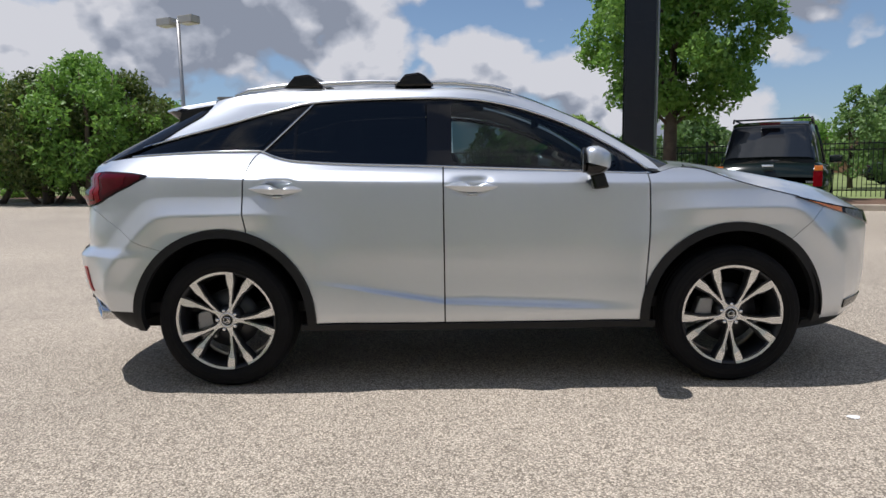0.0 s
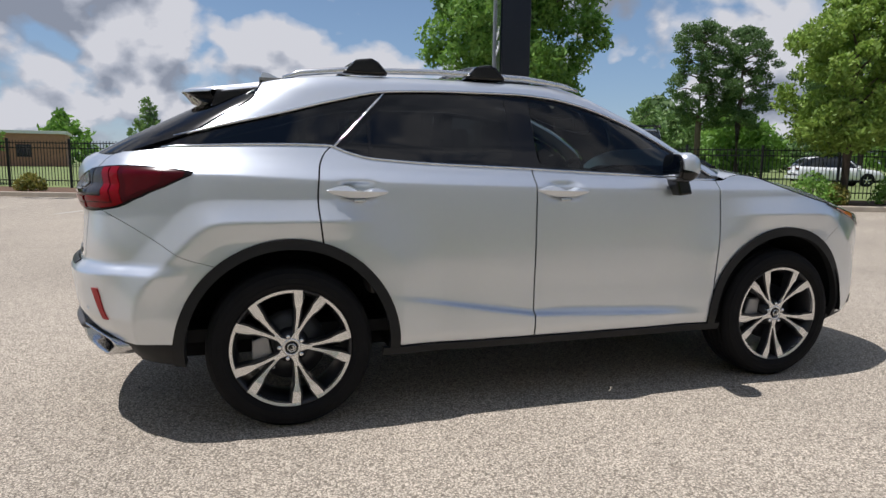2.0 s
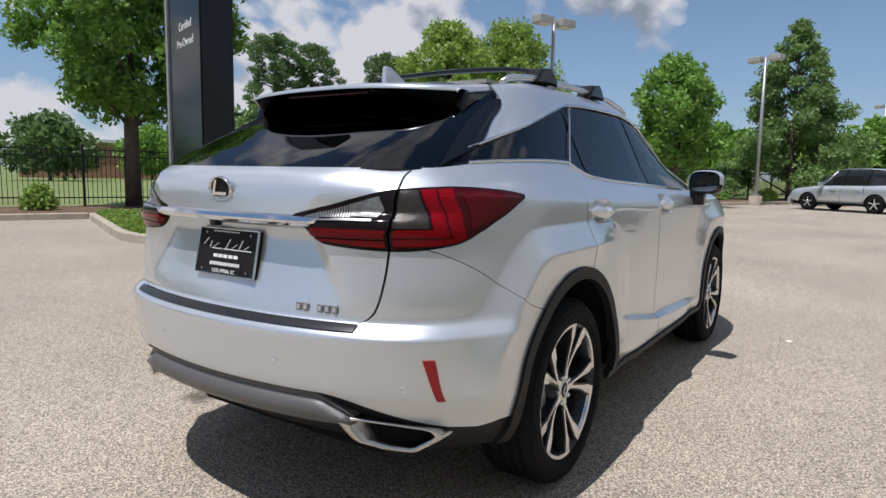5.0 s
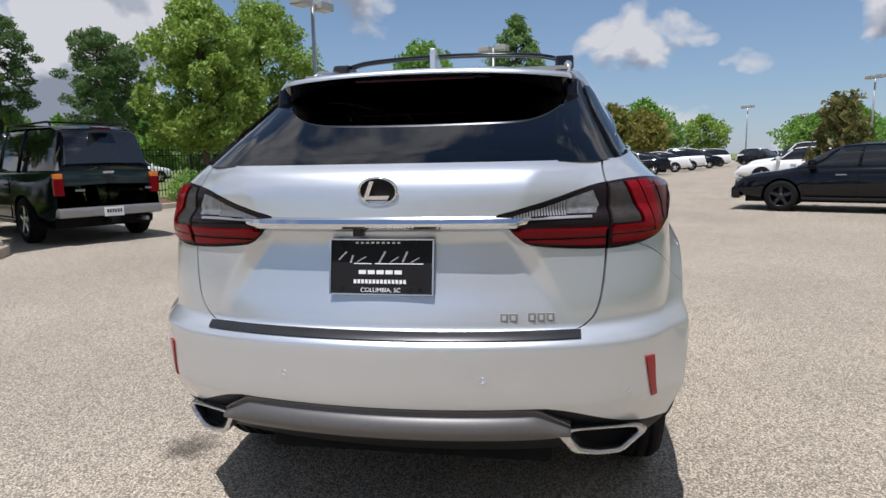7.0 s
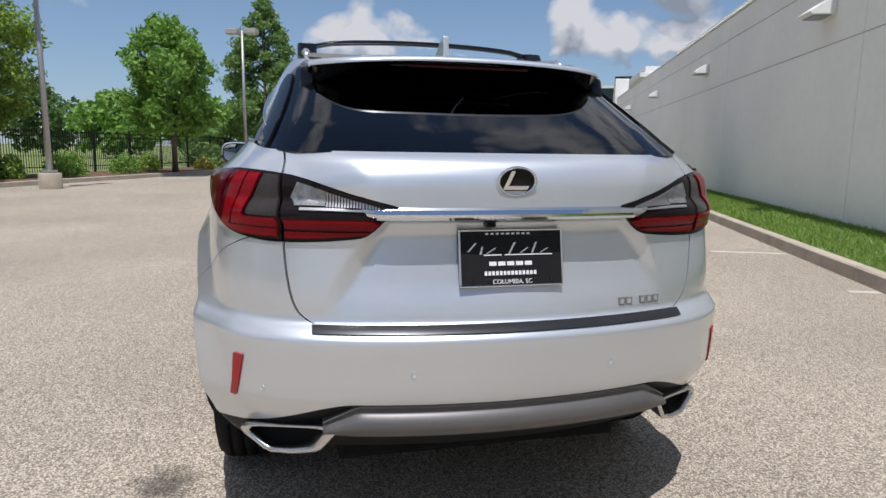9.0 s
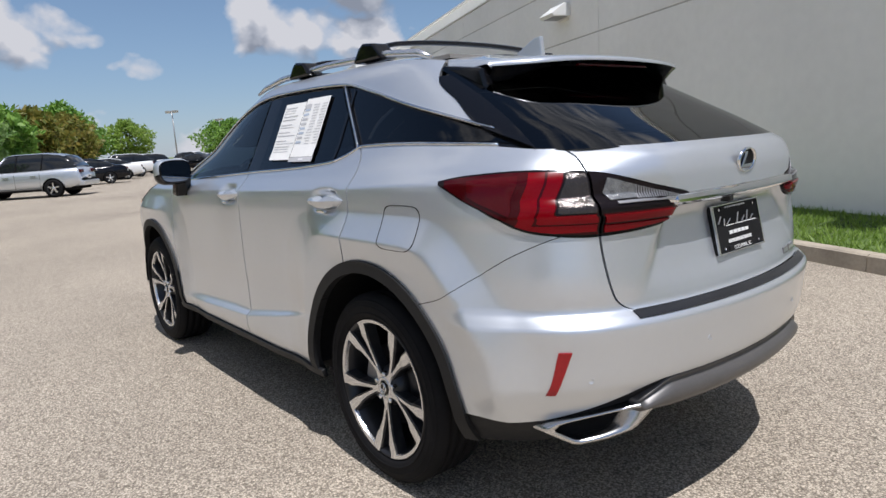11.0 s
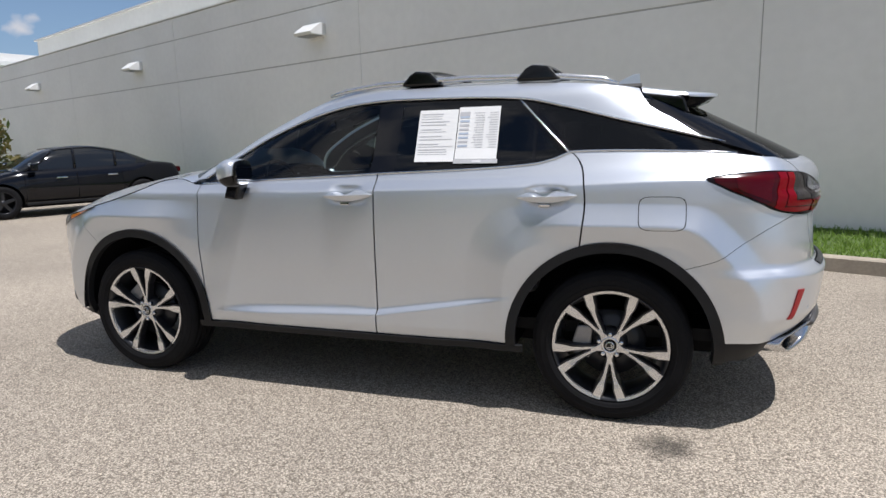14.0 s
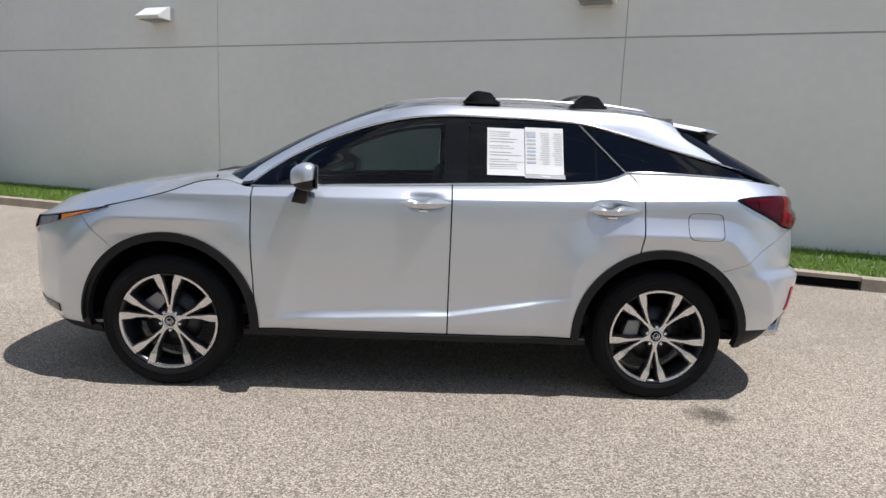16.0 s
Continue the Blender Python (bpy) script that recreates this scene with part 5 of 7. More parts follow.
    for k in range(14):
        plate("print_bar", boxm(-0.0056, -0.004, 0.076 - k * 0.0117, 0.084 - k * 0.0117, -0.050, -0.038), WHITEINK, pl)
    for k in range(9):
        plate("print_bar", boxm(-0.0090, -0.0078, 0.07 - k * 0.016, 0.079 - k * 0.016, 0.069, 0.074), WHITEINK, pl)
    cu = bpy.data.curves.new("plate_print", "FONT")
    cu.body, cu.size, cu.align_x, cu.align_y, cu.extrude = "COLUMBIA, SC", 0.0185, "CENTER", "CENTER", 0.0005
    tmp = new("tmp", cu)
    me = bpy.data.meshes.new_from_object(tmp.evaluated_get(bpy.context.evaluated_depsgraph_get()))
    bpy.data.objects.remove(tmp)
    me.transform(P @ Matrix.Translation((-0.0088, 0, -0.0695)) @ Matrix(((0, 0, -1, 0), (-1, 0, 0, 0), (0, 1, 0, 0), (0, 0, 0, 1))))
    me.materials.clear(); me.materials.append(WHITEINK)
    t = new("plate_print", me); t.parent = pl
    # trapezoid tail pipe trims
    for s in (1, -1):
        out = [(0.510, 0.470), (0.562, 0.390), (0.640, 0.362), (0.720, 0.350), (0.802, 0.405), (0.780, 0.432), (0.560, 0.472)]
        cy, cz = 0.668, 0.413
        slant = lambda y: -2.325 + 0.70 * (y - 0.525)
        bm = bmesh.new()
        rings = []
        for f, dx in ((0.97, 0.16), (1.0, 0.0), (0.98, -0.010), (0.84, -0.012), (0.76, 0.006), (0.72, 0.14)):
            ringv = []
            n = len(out)
            for k in range(n):
                for w in (0.12, 0.5, 0.88):
                    a, b = out[k], out[(k + 1) % n]
                    y, z = a[0] + (b[0] - a[0]) * w, a[1] + (b[1] - a[1]) * w
                    yy, zz = cy + (y - cy) * f, cz + (z - cz) * f
                    ringv.append(bm.verts.new((slant(yy) + dx + 0.10 * (0.43 - zz), s * yy, zz)))
            rings.append(ringv)
        for a, b in zip(rings, rings[1:]):
            for k in range(len(a)):
                f = bm.faces.new((a[k], a[(k + 1) % len(a)], b[(k + 1) % len(a)], b[k]))
                f.smooth = True
        bmesh.ops.recalc_face_normals(bm, faces=bm.faces)
        ex = part("tail_pipe_trim", bm, BRUSHED, CAR, "polished trapezoid tail pipe trim")
        bm = bmesh.new()
        bm.faces.new([bm.verts.new((slant(cy + (y - cy) * 0.78) + 0.05, s * (cy + (y - cy) * 0.78), cz + (z - cz) * 0.78)) for y, z in out])
        part("pipe_mouth", bm, DARK, ex)


tail_details()


# wheels
def wheel():
    w = new("wheel")
    prof = [(0.279, -0.100), (0.2795, -0.112), (0.290, -0.121), (0.315, -0.128), (0.345, -0.124), (0.362, -0.112), (0.373, -0.100), (0.378, -0.085)]
    tread = []
    for a in (-0.075, -0.03, 0.015, 0.06):
        tread += [(0.379, a), (0.372, a + 0.002), (0.372, a + 0.010), (0.379, a + 0.012)]
    prof += tread + [(0.378, 0.085), (0.373, 0.10), (0.362, 0.112), (0.345, 0.122), (0.315, 0.126), (0.285, 0.122), (0.268, 0.115)]
    ty = part("tyre", lathe(prof, 72), TYRE, w)
    part("sidewall_ridge", lathe([(0.300, -0.1268), (0.302, -0.1295), (0.306, -0.1295), (0.308, -0.1272)], 72), TYRE, ty)
    for r_ in (0.330, 0.352):
        part("sidewall_ridge", lathe([(r_ - 0.003, -0.125 + 0.2 * max(0, r_ - 0.340)), (r_ - 0.001, -0.1285 + 0.45 * max(0, r_ - 0.340)), (r_ + 0.002, -0.1275 + 0.45 * max(0, r_ - 0.340)), (r_ + 0.004, -0.121 + 0.45 * max(0, r_ - 0.340))], 72), TYRE, ty)
    rim = part("rim", lathe([(0.266, 0.11), (0.255, 0.10), (0.240, 0.02), (0.246, -0.06), (0.256, -0.085), (0.262, -0.098)], 72), ALLOYDARK, w, "dark inner barrel of the rim")
    part("rim_lip", lathe([(0.256, -0.090), (0.262, -0.102), (0.272, -0.1145), (0.277, -0.1155), (0.278, -0.105)], 72), ALLOYDARK, rim, "dark outer lip")
    # machined arcs that close each pair of spokes at the rim
    for k in range(5):
        bm = bmesh.new()
        rows = [[bm.verts.new((r * math.sin(a + 2 * math.pi * k / 5), y, r * math.cos(a + 2 * math.pi * k / 5))) for r, y in ((0.2585, -0.100), (0.2625, -0.1135), (0.2755, -0.1165), (0.2765, -0.110))] for a in np.linspace(-radians(27.5), radians(27.5), 15)]
        for p, q in zip(rows, rows[1:]):
            for j in range(3):
                bm.faces.new((p[j], p[j + 1], q[j + 1], q[j]))
        bmesh.ops.recalc_face_normals(bm, faces=bm.faces)
        part("lip_arc", bm, ALLOY, rim, "bright machined lip arc")
        b = prism([(-0.024, 0.030), (0.024, 0.030), (0.013, 0.060), (0.0075, 0.095), (-0.0075, 0.095), (-0.013, 0.060)], "y", -0.0945, -0.080, 0.002)
        b.transform(Matrix.Rotation(2 * math.pi * (k + 0.5) / 5, 4, "Y"))
        part("hub_web", b, ALLOY, rim, "bright machined hub web")
    part("hub_ring", lathe([(0.030, -0.085), (0.030, -0.0975), (0.043, -0.0955), (0.045, -0.085)], 40), ALLOY, rim)
    # ten spokes, in five pairs that meet at the hub
    def arm(sign, face):
        # centre line and half width along the spoke
        rs = [0.045, 0.09, 0.14, 0.185, 0.215, 0.268]
        off = [r * math.sin(radians(a)) for r, a in zip(rs, (33.5, 30.5, 28.3, 26.5, 25.3, 23.2))]
        rs = [r * math.cos(radians(a)) for r, a in zip(rs, (33.5, 30.5, 28.3, 26.5, 25.3, 23.2))]
        hw = [0.0060, 0.0064, 0.0072, 0.0106, 0.0182, 0.0208]
        yy = [-0.088, -0.092, -0.097, -0.104, -0.110, -0.114]
        bm = bmesh.new()
        rows = []
        for r, o, h, y in zip(rs, off, hw, yy):
            e = 0.0 if face else 0.007
            d = 0.0 if face else 0.005
            rows.append([bm.verts.new((sign * o - h - e, y + d, r)), bm.verts.new((sign * o + h + e, y + d, r)), bm.verts.new((sign * o + (h + e) * (0.95 if face else 1.25), y + (0.004 if face else 0.045), r)), bm.verts.new((sign * o - (h + e) * (0.95 if face else 1.25), y + (0.004 if face else 0.045), r))])
        for a, b in zip(rows, rows[1:]):
            for k in range(4):
                bm.faces.new((a[k], a[(k + 1) % 4], b[(k + 1) % 4], b[k]))
        bm.faces.new(rows[0]); bm.faces.new(rows[-1][::-1])
        bmesh.ops.recalc_face_normals(bm, faces=bm.faces)
        return bm
    for k in range(5):
        for sg in (-1, 1):
            R = Matrix.Rotation(2 * math.pi * k / 5, 4, "Y")
            b = arm(sg, False); b.transform(R)
            sp = part("spoke", b, ALLOYDARK, rim, "dark-sided double spoke")
            b = arm(sg, True); b.transform(R)
            part("spoke_face", b, ALLOY, rim, "bright machined spoke face")
    part("hub_boss", lathe([(0.0, -0.094), (0.036, -0.094), (0.052, -0.088), (0.078, -0.070), (0.085, -0.02)], 40), ALLOYDARK, rim)
    part("hub_cap", lathe([(0.0, -0.101), (0.024, -0.101), (0.029, -0.097), (0.030, -0.088)], 32), GLOSSBLACK, w, "black hub cap")
    part("cap_ring", lathe([(0.0165, -0.1012), (0.0175, -0.1035), (0.0195, -0.1035), (0.0205, -0.1012)], 32), CHROME, w)
    part("cap_mark", prism([(0.008, 0.009), (0.003, 0.009), (0.009, -0.005), (-0.012, -0.005), (-0.010, -0.009), (0.014, -0.009)], "y", -0.1035, -0.1005), CHROME, w)
    for k in range(5):
        a = 2 * math.pi * k / 5
        bm = lathe([(0.0, -0.100), (0.008, -0.100), (0.0105, -0.096), (0.0105, -0.06)], 12)
        bm.transform(Matrix.Translation((0.055 * math.sin(a), 0, 0.055 * math.cos(a))))
        part("wheel_nut", bm, CHROME, rim)
    part("brake_disc", lathe([(0.06, -0.030), (0.165, -0.030), (0.165, -0.005), (0.06, -0.005)], 48), ALLOYDARK, w, "grey brake disc")
    part("brake_caliper", prism([(-0.17, -0.07), (-0.10, -0.085), (-0.085, 0.085), (-0.16, 0.08), (-0.185, 0.0)], "y", -0.058, 0.01, 0.01), SATIN, w)
    return w


W = wheel()
W.parent = CAR
W.matrix_basis = pose(-HUBX, -HUBY + 0.105, HUBZ, 0, -16, 0)
for x, s, spin in ((HUBX, -1, 2), (-HUBX, 1, 0), (HUBX, 1, 36)):
    w = copy_thing(W, pose(x, s * (HUBY - 0.105), HUBZ, 0, spin, 0) if s < 0 else pose(x, s * (HUBY - 0.105), HUBZ, 0, 0, 180) @ pose(0, 0, 0, 0, spin, 0))
    w.parent = CAR


# door handles, mirrors, rails and bars
def side_details():
    def skin_y(x, z):
        k = LOWER[0][:, 2]
        row = LOWER[0][np.abs(k - k[np.argmin(np.abs(k - z))]) < 1e-6]
        return float(np.interp(x, row[:, 0], row[:, 1]))
    for doors, x in ((door_f, -0.03), (door_r, -1.085)):
        for d, s in zip(doors, (1, -1)):
            y = skin_y(x + 0.16, 1.10)
            # a pointed pull bar with a ridge, over a dished grip hollow
            ts = np.linspace(-1, 1, 25)
            vs, n = [], 5
            for t in ts:
                g = max(0.0, 1 - abs(t) ** 1.9)
                hh, yo = 0.003 + 0.034 * g, 0.004 + 0.036 * g
                zc, ye = 1.100 - 0.004 * t, skin_y(x + 0.145 * t, 1.10)
                dip = 0.030 * math.exp(-((t - 0.12) / 0.30) ** 2)
                ye = max(ye, skin_y(x + 0.15 * (1 if t > 0 else -1), 1.10) - 0.006)
                vs += [(x + 0.145 * t, s * (ye - 0.012), zc + hh * 0.9 - dip), (x + 0.145 * t, s * (ye + yo * 0.75), zc + hh * 0.72 - dip), (x + 0.145 * t, s * (ye + yo), zc + 0.002), (x + 0.145 * t, s * (ye + yo * 0.55), zc - hh * 0.8), (x + 0.145 * t, s * (ye - 0.006), zc - hh)]
            fs = [(i * n + k, i * n + k + 1, (i + 1) * n + k + 1, (i + 1) * n + k) for i in range(24) for k in range(4)]
            h = mesh_part("handle", vs, fs, PAINT, d, "silver pointed pull handle")
            part("handle_tab", boxm(x - 0.02, x + 0.035, min(s * (y + 0.004), s * (y + 0.022)), max(s * (y + 0.004), s * (y + 0.022)), 1.053, 1.065, 0.003), CHROME, h)
    def oval(a, b):
        # a rounded oblong, blunter than an ellipse
        turns = np.linspace(0, 2 * math.pi, 32, endpoint=False)
        return [(math.copysign(a * abs(math.cos(w)) ** 0.62, math.cos(w)), math.copysign(b * abs(math.sin(w)) ** 0.62, math.sin(w))) for w in turns]
    for s in (1, -1):
        m = new("door_mirror"); m.parent = CAR
        bm = bmesh.new()
        bmesh.ops.create_uvsphere(bm, u_segments=32, v_segments=20, radius=1)
        for v in bm.verts:
            x, y, z = v.co
            e = 0.62
            v.co = Vector((math.copysign(abs(x) ** e, x), math.copysign(abs(y) ** e, y), math.copysign(abs(z) ** e, z)))
        S3 = Matrix.Translation((0.625, s * 0.985, 1.226)) @ Matrix.Rotation(radians(s * 8), 4, "Z") @ Matrix.Diagonal((0.072, 0.108, 0.078, 1))
        for v in bm.verts:
            if v.co.x > 0:
                v.co.z *= 1 - 0.35 * v.co.x
                v.co.y *= 1 - 0.34 * v.co.x
        bm.transform(S3)
        for f in bm.faces:
            f.smooth = True
        low = bm.copy()
        bmesh.ops.bisect_plane(bm, geom=bm.verts[:] + bm.edges[:] + bm.faces[:], plane_co=(0.64, 0, 1.197), plane_no=(0.25, 0, 1), clear_inner=True)
        bmesh.ops.bisect_plane(low, geom=low.verts[:] + low.edges[:] + low.faces[:], plane_co=(0.64, 0, 1.196), plane_no=(0.25, 0, 1), clear_outer=True)
        part("mirror_cap", bm, PAINT, m, "silver upper shell")
        part("mirror_base", low, GLOSSBLACK, m, "black lower shell")
        part("mirror_stalk", prism([(0.585, 1.185), (0.665, 1.185), (0.70, 1.085), (0.62, 1.075)], "y", s * 0.885, s * 0.975, 0.012), GLOSSBLACK, m)
        g = prism(oval(0.088, 0.060), "x", -0.004, 0.0)
        g.transform(Matrix.Translation((0.5515, s * 0.982, 1.229)) @ Matrix.Rotation(radians(s * 8), 4, "Z"))
        part("mirror_glass", g, MIRROR, m, "mirror glass")
        g = prism(oval(0.095, 0.067), "x", -0.002, 0.010, 0.002)
        g.transform(Matrix.Translation((0.553, s * 0.982, 1.229)) @ Matrix.Rotation(radians(s * 8), 4, "Z"))
        part("mirror_rim", g, GLOSSBLACK, m)
        # roof rail
        pts = [(-1.39, 1.636), (-1.31, 1.664), (-1.1, 1.688), (-0.6, 1.702), (-0.1, 1.690), (0.12, 1.664), (0.22, 1.640)]
        part("roof_rail", tube([(x, s * (0.555 + 0.0 * x), z) for x, z in pts], [0.010, 0.016, 0.016, 0.016, 0.016, 0.014, 0.008], 10), ALLOY, CAR, "slim bright roof rail")
    # fuel flap, only in the left wing
    def flap(x, y, z, q):
        return (np.abs((x + 1.612) / 0.104) ** 5 + np.abs((z - 1.027) / 0.076) ** 5) ** 0.2 - 1
    S = keep(LOWER, flap, lambda *a: -flap(*a) - 0.035, lambda x, y, z, q: x + 1.3)
    panel("fuel_flap_gap", S, DARK, CAR, "thin dark outline of the fuel flap", side=1, proud=0.0006, depth=0.002)


side_details()


def roof_bars():
    for x in (-0.985, -0.345):
        rack = thing("roof_crossbar", Matrix(), "black aerodynamic crossbar clamped on the roof rails", "roof rack", "crossbars on the roof")
        n = 16
        pts = [(x, -0.50 + 1.0 * k / n, 1.735 + 0.032 * (1 - (2 * k / n - 1) ** 2) ** 0.6) for k in range(n + 1)]
        bm = bmesh.new()
        rows = [[bm.verts.new((p[0] + dx, p[1], p[2] + dz)) for dx, dz in ((-0.04, 0), (-0.02, 0.011), (0.01, 0.013), (0.035, 0.006), (0.04, -0.004), (0.0, -0.010), (-0.03, -0.008))] for p in pts]
        for a, b in zip(rows, rows[1:]):
            for k in range(7):
                bm.faces.new((a[k], a[(k + 1) % 7], b[(k + 1) % 7], b[k])).smooth = True
        part("bar", bm, GLOSSBLACK, rack)
        for s in (1, -1):
            out = [(x - 0.115, 1.672), (x - 0.05, 1.742), (x + 0.03, 1.752), (x + 0.065, 1.735), (x + 0.11, 1.685), (x + 0.11, 1.672)]
            bm = prism(out, "y", s * 0.50, s * 0.585, 0.012)
            part("foot", bm, GLOSSBLACK, rack, "gloss black clamp foot")
    fin = prism([(-1.30, 1.660), (-1.44, 1.728), (-1.475, 1.731), (-1.485, 1.635)], "y", -0.012, 0.012, 0.006)
    part("shark_fin_aerial", fin, PAINT, CAR, "silver fin aerial")


roof_bars()


def cabin():
    for y in (0.38, -0.38):
        for x, w in ((0.25, 0.26), (-0.72, 0.28)):
            st = new("seat"); st.parent = CAR
            part("cushion", boxm(x - 0.27, x + 0.25, y - w, y + w, 0.55, 0.72, 0.05), LEATHER, st)
            bm = boxm(-0.07, 0.07, -w * 0.92, w * 0.92, 0, 0.62, 0.05)
            bm.transform(Matrix.Translation((x - 0.27, y, 0.68)) @ Matrix.Rotation(radians(-14), 4, "Y"))
            part("backrest", bm, LEATHER, st)
            part("head_rest", boxm(x - 0.50, x - 0.39, y - 0.13, y + 0.13, 1.30, 1.46, 0.035), LEATHER, st)
    part("dashboard", boxm(0.75, 1.12, -0.68, 0.68, 0.85, 1.12, 0.06), DASH, CAR)
    bm = lathe([(0.185 + 0.014 * math.cos(a), 0.014 * math.sin(a)) for a in np.linspace(0, 2 * math.pi, 9)], 32, "z")
    bm.transform(Matrix.Translation((0.66, 0.38, 1.10)) @ Matrix.Rotation(radians(-65), 4, "Y"))
    sw = part("steering_wheel", bm, DASH, CAR)
    bm = lathe([(0.0, 0.02), (0.06, 0.02), (0.075, -0.01)], 20, "z")
    bm.transform(Matrix.Translation((0.66, 0.38, 1.10)) @ Matrix.Rotation(radians(-65), 4, "Y"))
    part("wheel_boss", bm, DASH, sw)
    part("cabin_floor", boxm(-2.0, 1.2, -0.78, 0.78, 0.40, 0.46), DASH, CAR)
    part("headliner", boxm(-1.5, 0.1, -0.55, 0.55, 1.62, 1.635), LEATHER, CAR)
    part("rear_view_mirror", boxm(0.42, 0.44, -0.12, 0.12, 1.46, 1.53, 0.01), DASH, CAR)


cabin()


def window_sheets():
    """Two printed sheets stuck on the left rear window."""
    def pane(x, z, out=0.004):
        k = UPPER[0][:, 2]
        zz = sorted(set(np.round(k, 6)))
        j = int(np.clip(np.searchsorted(zz, z), 1, len(zz) - 1))
        ys = []
        for h in (zz[j - 1], zz[j]):
            row = UPPER[0][np.abs(k - h) < 1e-5]
            ys.append(float(np.interp(x, row[:, 0], row[:, 1])))
        t = (z - zz[j - 1]) / (zz[j] - zz[j - 1])
        return ys[0] + (ys[1] - ys[0]) * t + out
    def patch(name, x0, x1, z0, z1, m, out, parent=None, label="", nx=6, nz=6):
        vs = [(x, pane(x, z, out), z) for z in np.linspace(z0, z1, nz) for x in np.linspace(x0, x1, nx)]
        fs = [(i * nx + k + 1, i * nx + k, (i + 1) * nx + k, (i + 1) * nx + k + 1) for i in range(nz - 1) for k in range(nx - 1)]
        return mesh_part(name, vs, fs, m, parent, label)
    rng = random.Random(8)
    t = thing("window_sticker", Matrix(), "printed white sales sheets stuck on the rear window", "sticker")
    patch("sheet", -0.590, -0.375, 1.268, 1.535, PAPER, 0.004, t)
    patch("sheet", -0.815, -0.594, 1.280, 1.545, PAPER, 0.004, t)
    patch("sheet_border", -0.822, -0.590, 1.258, 1.279, GREYINK, 0.0035, t, "dark lower edge of the sheet", nz=2)
    patch("print_block", -0.655, -0.600, 1.497, 1.520, GREYINK, 0.0056, t, nz=2)
    z = 1.512
    while z > 1.285:
        w = rng.uniform(0.10, 0.19)
        patch("print_bar", -0.388 - w, -0.388, z, z + rng.choice((0.0025, 0.0035)), GREYINK, 0.0056, t, nx=3, nz=2)
        z -= rng.choice((0.012, 0.016, 0.024))
    z = 1.488
    while z > 1.325:
        patch("print_block", -0.655, -0.604, z, z + 0.010, BLUEINK if rng.random() < 0.6 else GREYINK, 0.0056, t, nx=2, nz=2)
        z -= 0.021
    z = 1.512
    while z > 1.335:
        for a in (-0.735, -0.808):
            patch("print_bar", a, a + rng.uniform(0.035, 0.062), z, z + 0.0028, GREYINK, 0.0056, t, nx=2, nz=2)
        z -= 0.0125
    patch("print_block", -0.735, -0.69, 1.2655, 1.2725, WHITEINK, 0.0052, t, nx=2, nz=2)


window_sheets()


setting()


def wall_lamps():
    first = None
    for u in (0.45, 8.35, 16.3, 24.3, 32.3):
        if first is None:
            first = thing("wall_lamp", site(u, 0.0, 3.48), "white wedge-shaped wall lamp on the stucco wall", "wall lamp", "lamps along the wall")
            bm = prism([(0.0, 0.0), (0.36, 0.0), (0.40, 0.05), (0.14, 0.235), (0.0, 0.235)], "x", -0.27, 0.27, 0.012)
            part("housing", bm, LAMPWHITE, first)
            part("lens", boxm(-0.22, 0.22, 0.05, 0.33, -0.012, 0.0, 0.004), SATIN, first)
            part("back_plate", boxm(-0.2, 0.2, 0.0, 0.02, -0.05, 0.26, 0.005), LAMPWHITE, first)
        else:
            copy_thing(first, site(u, 0.0, 3.48))


def light_post(x, y, h, turn, heads=2, seed=0):
    t = thing("light_post", pose(x, y, 0, 0, 0, turn), "tall galvanised parking lot light with two box heads", "light post", "lights of the parking lot")
    part("pedestal", lathe([(0.0, 0.45), (0.28, 0.45), (0.30, 0.43), (0.30, 0.0)], 20, "z"), CONCRETE, t, "round concrete pedestal")
    part("pole", tube([(0, 0, 0.45), (0, 0, h * 0.5), (0, 0, h)], [0.085, 0.075, 0.06], 12), POLE, t)
    part("base_cover", boxm(-0.15, 0.15, -0.15, 0.15, 0.45, 0.53, 0.02), POLE, t)
    part("cross_arm", boxm(-0.40, 0.40, -0.035, 0.035, h - 0.12, h - 0.03, 0.01), POLE, t)
    for s in (-1, 1):
        hd = part("lamp_head", boxm(min(s * 0.18, s * 0.80), max(s * 0.18, s * 0.80), -0.22, 0.22, h - 0.18, h + 0.08, 0.03), LAMPBRONZE, t, "boxy lamp head")
        part("lens", boxm(min(s * 0.24, s * 0.75), max(s * 0.24, s * 0.75), -0.18, 0.18, h - 0.195, h - 0.18), LAMPWHITE, hd)


def iron_fence():
    t = thing("iron_fence", SITE.copy(), "black iron picket fence along the planting strip", "fence")
    v, z0 = 23.2, 0.12
    us = np.arange(-46, 62, 2.4)
    for u in us:
        part("post", boxm(u - 0.035, u + 0.035, v - 0.035, v + 0.035, z0 - 0.05, z0 + 1.78, 0.006), IRON, t)
    for z in (0.25, 1.42, 1.60):
        part("rail", boxm(us[0], us[-1], v - 0.018, v + 0.018, z0 + z, z0 + z + 0.035), IRON, t)
    vs, fs = [], []
    for u in np.arange(us[0] + 0.1, us[-1], 0.12):
        b = len(vs)
        vs += [(u + a, v + c, z) for z in (z0 + 0.08, z0 + 1.70) for a, c in ((-0.009, -0.009), (0.009, -0.009), (0.009, 0.009), (-0.009, 0.009))]
        fs += [(b + k, b + (k + 1) % 4, b + 4 + (k + 1) % 4, b + 4 + k) for k in range(4)] + [(b + 4, b + 5, b + 6, b + 7)]
    tagged(mesh_part("picket_infill", vs, fs, IRON, t, "thin black pickets"), kind="stuff")


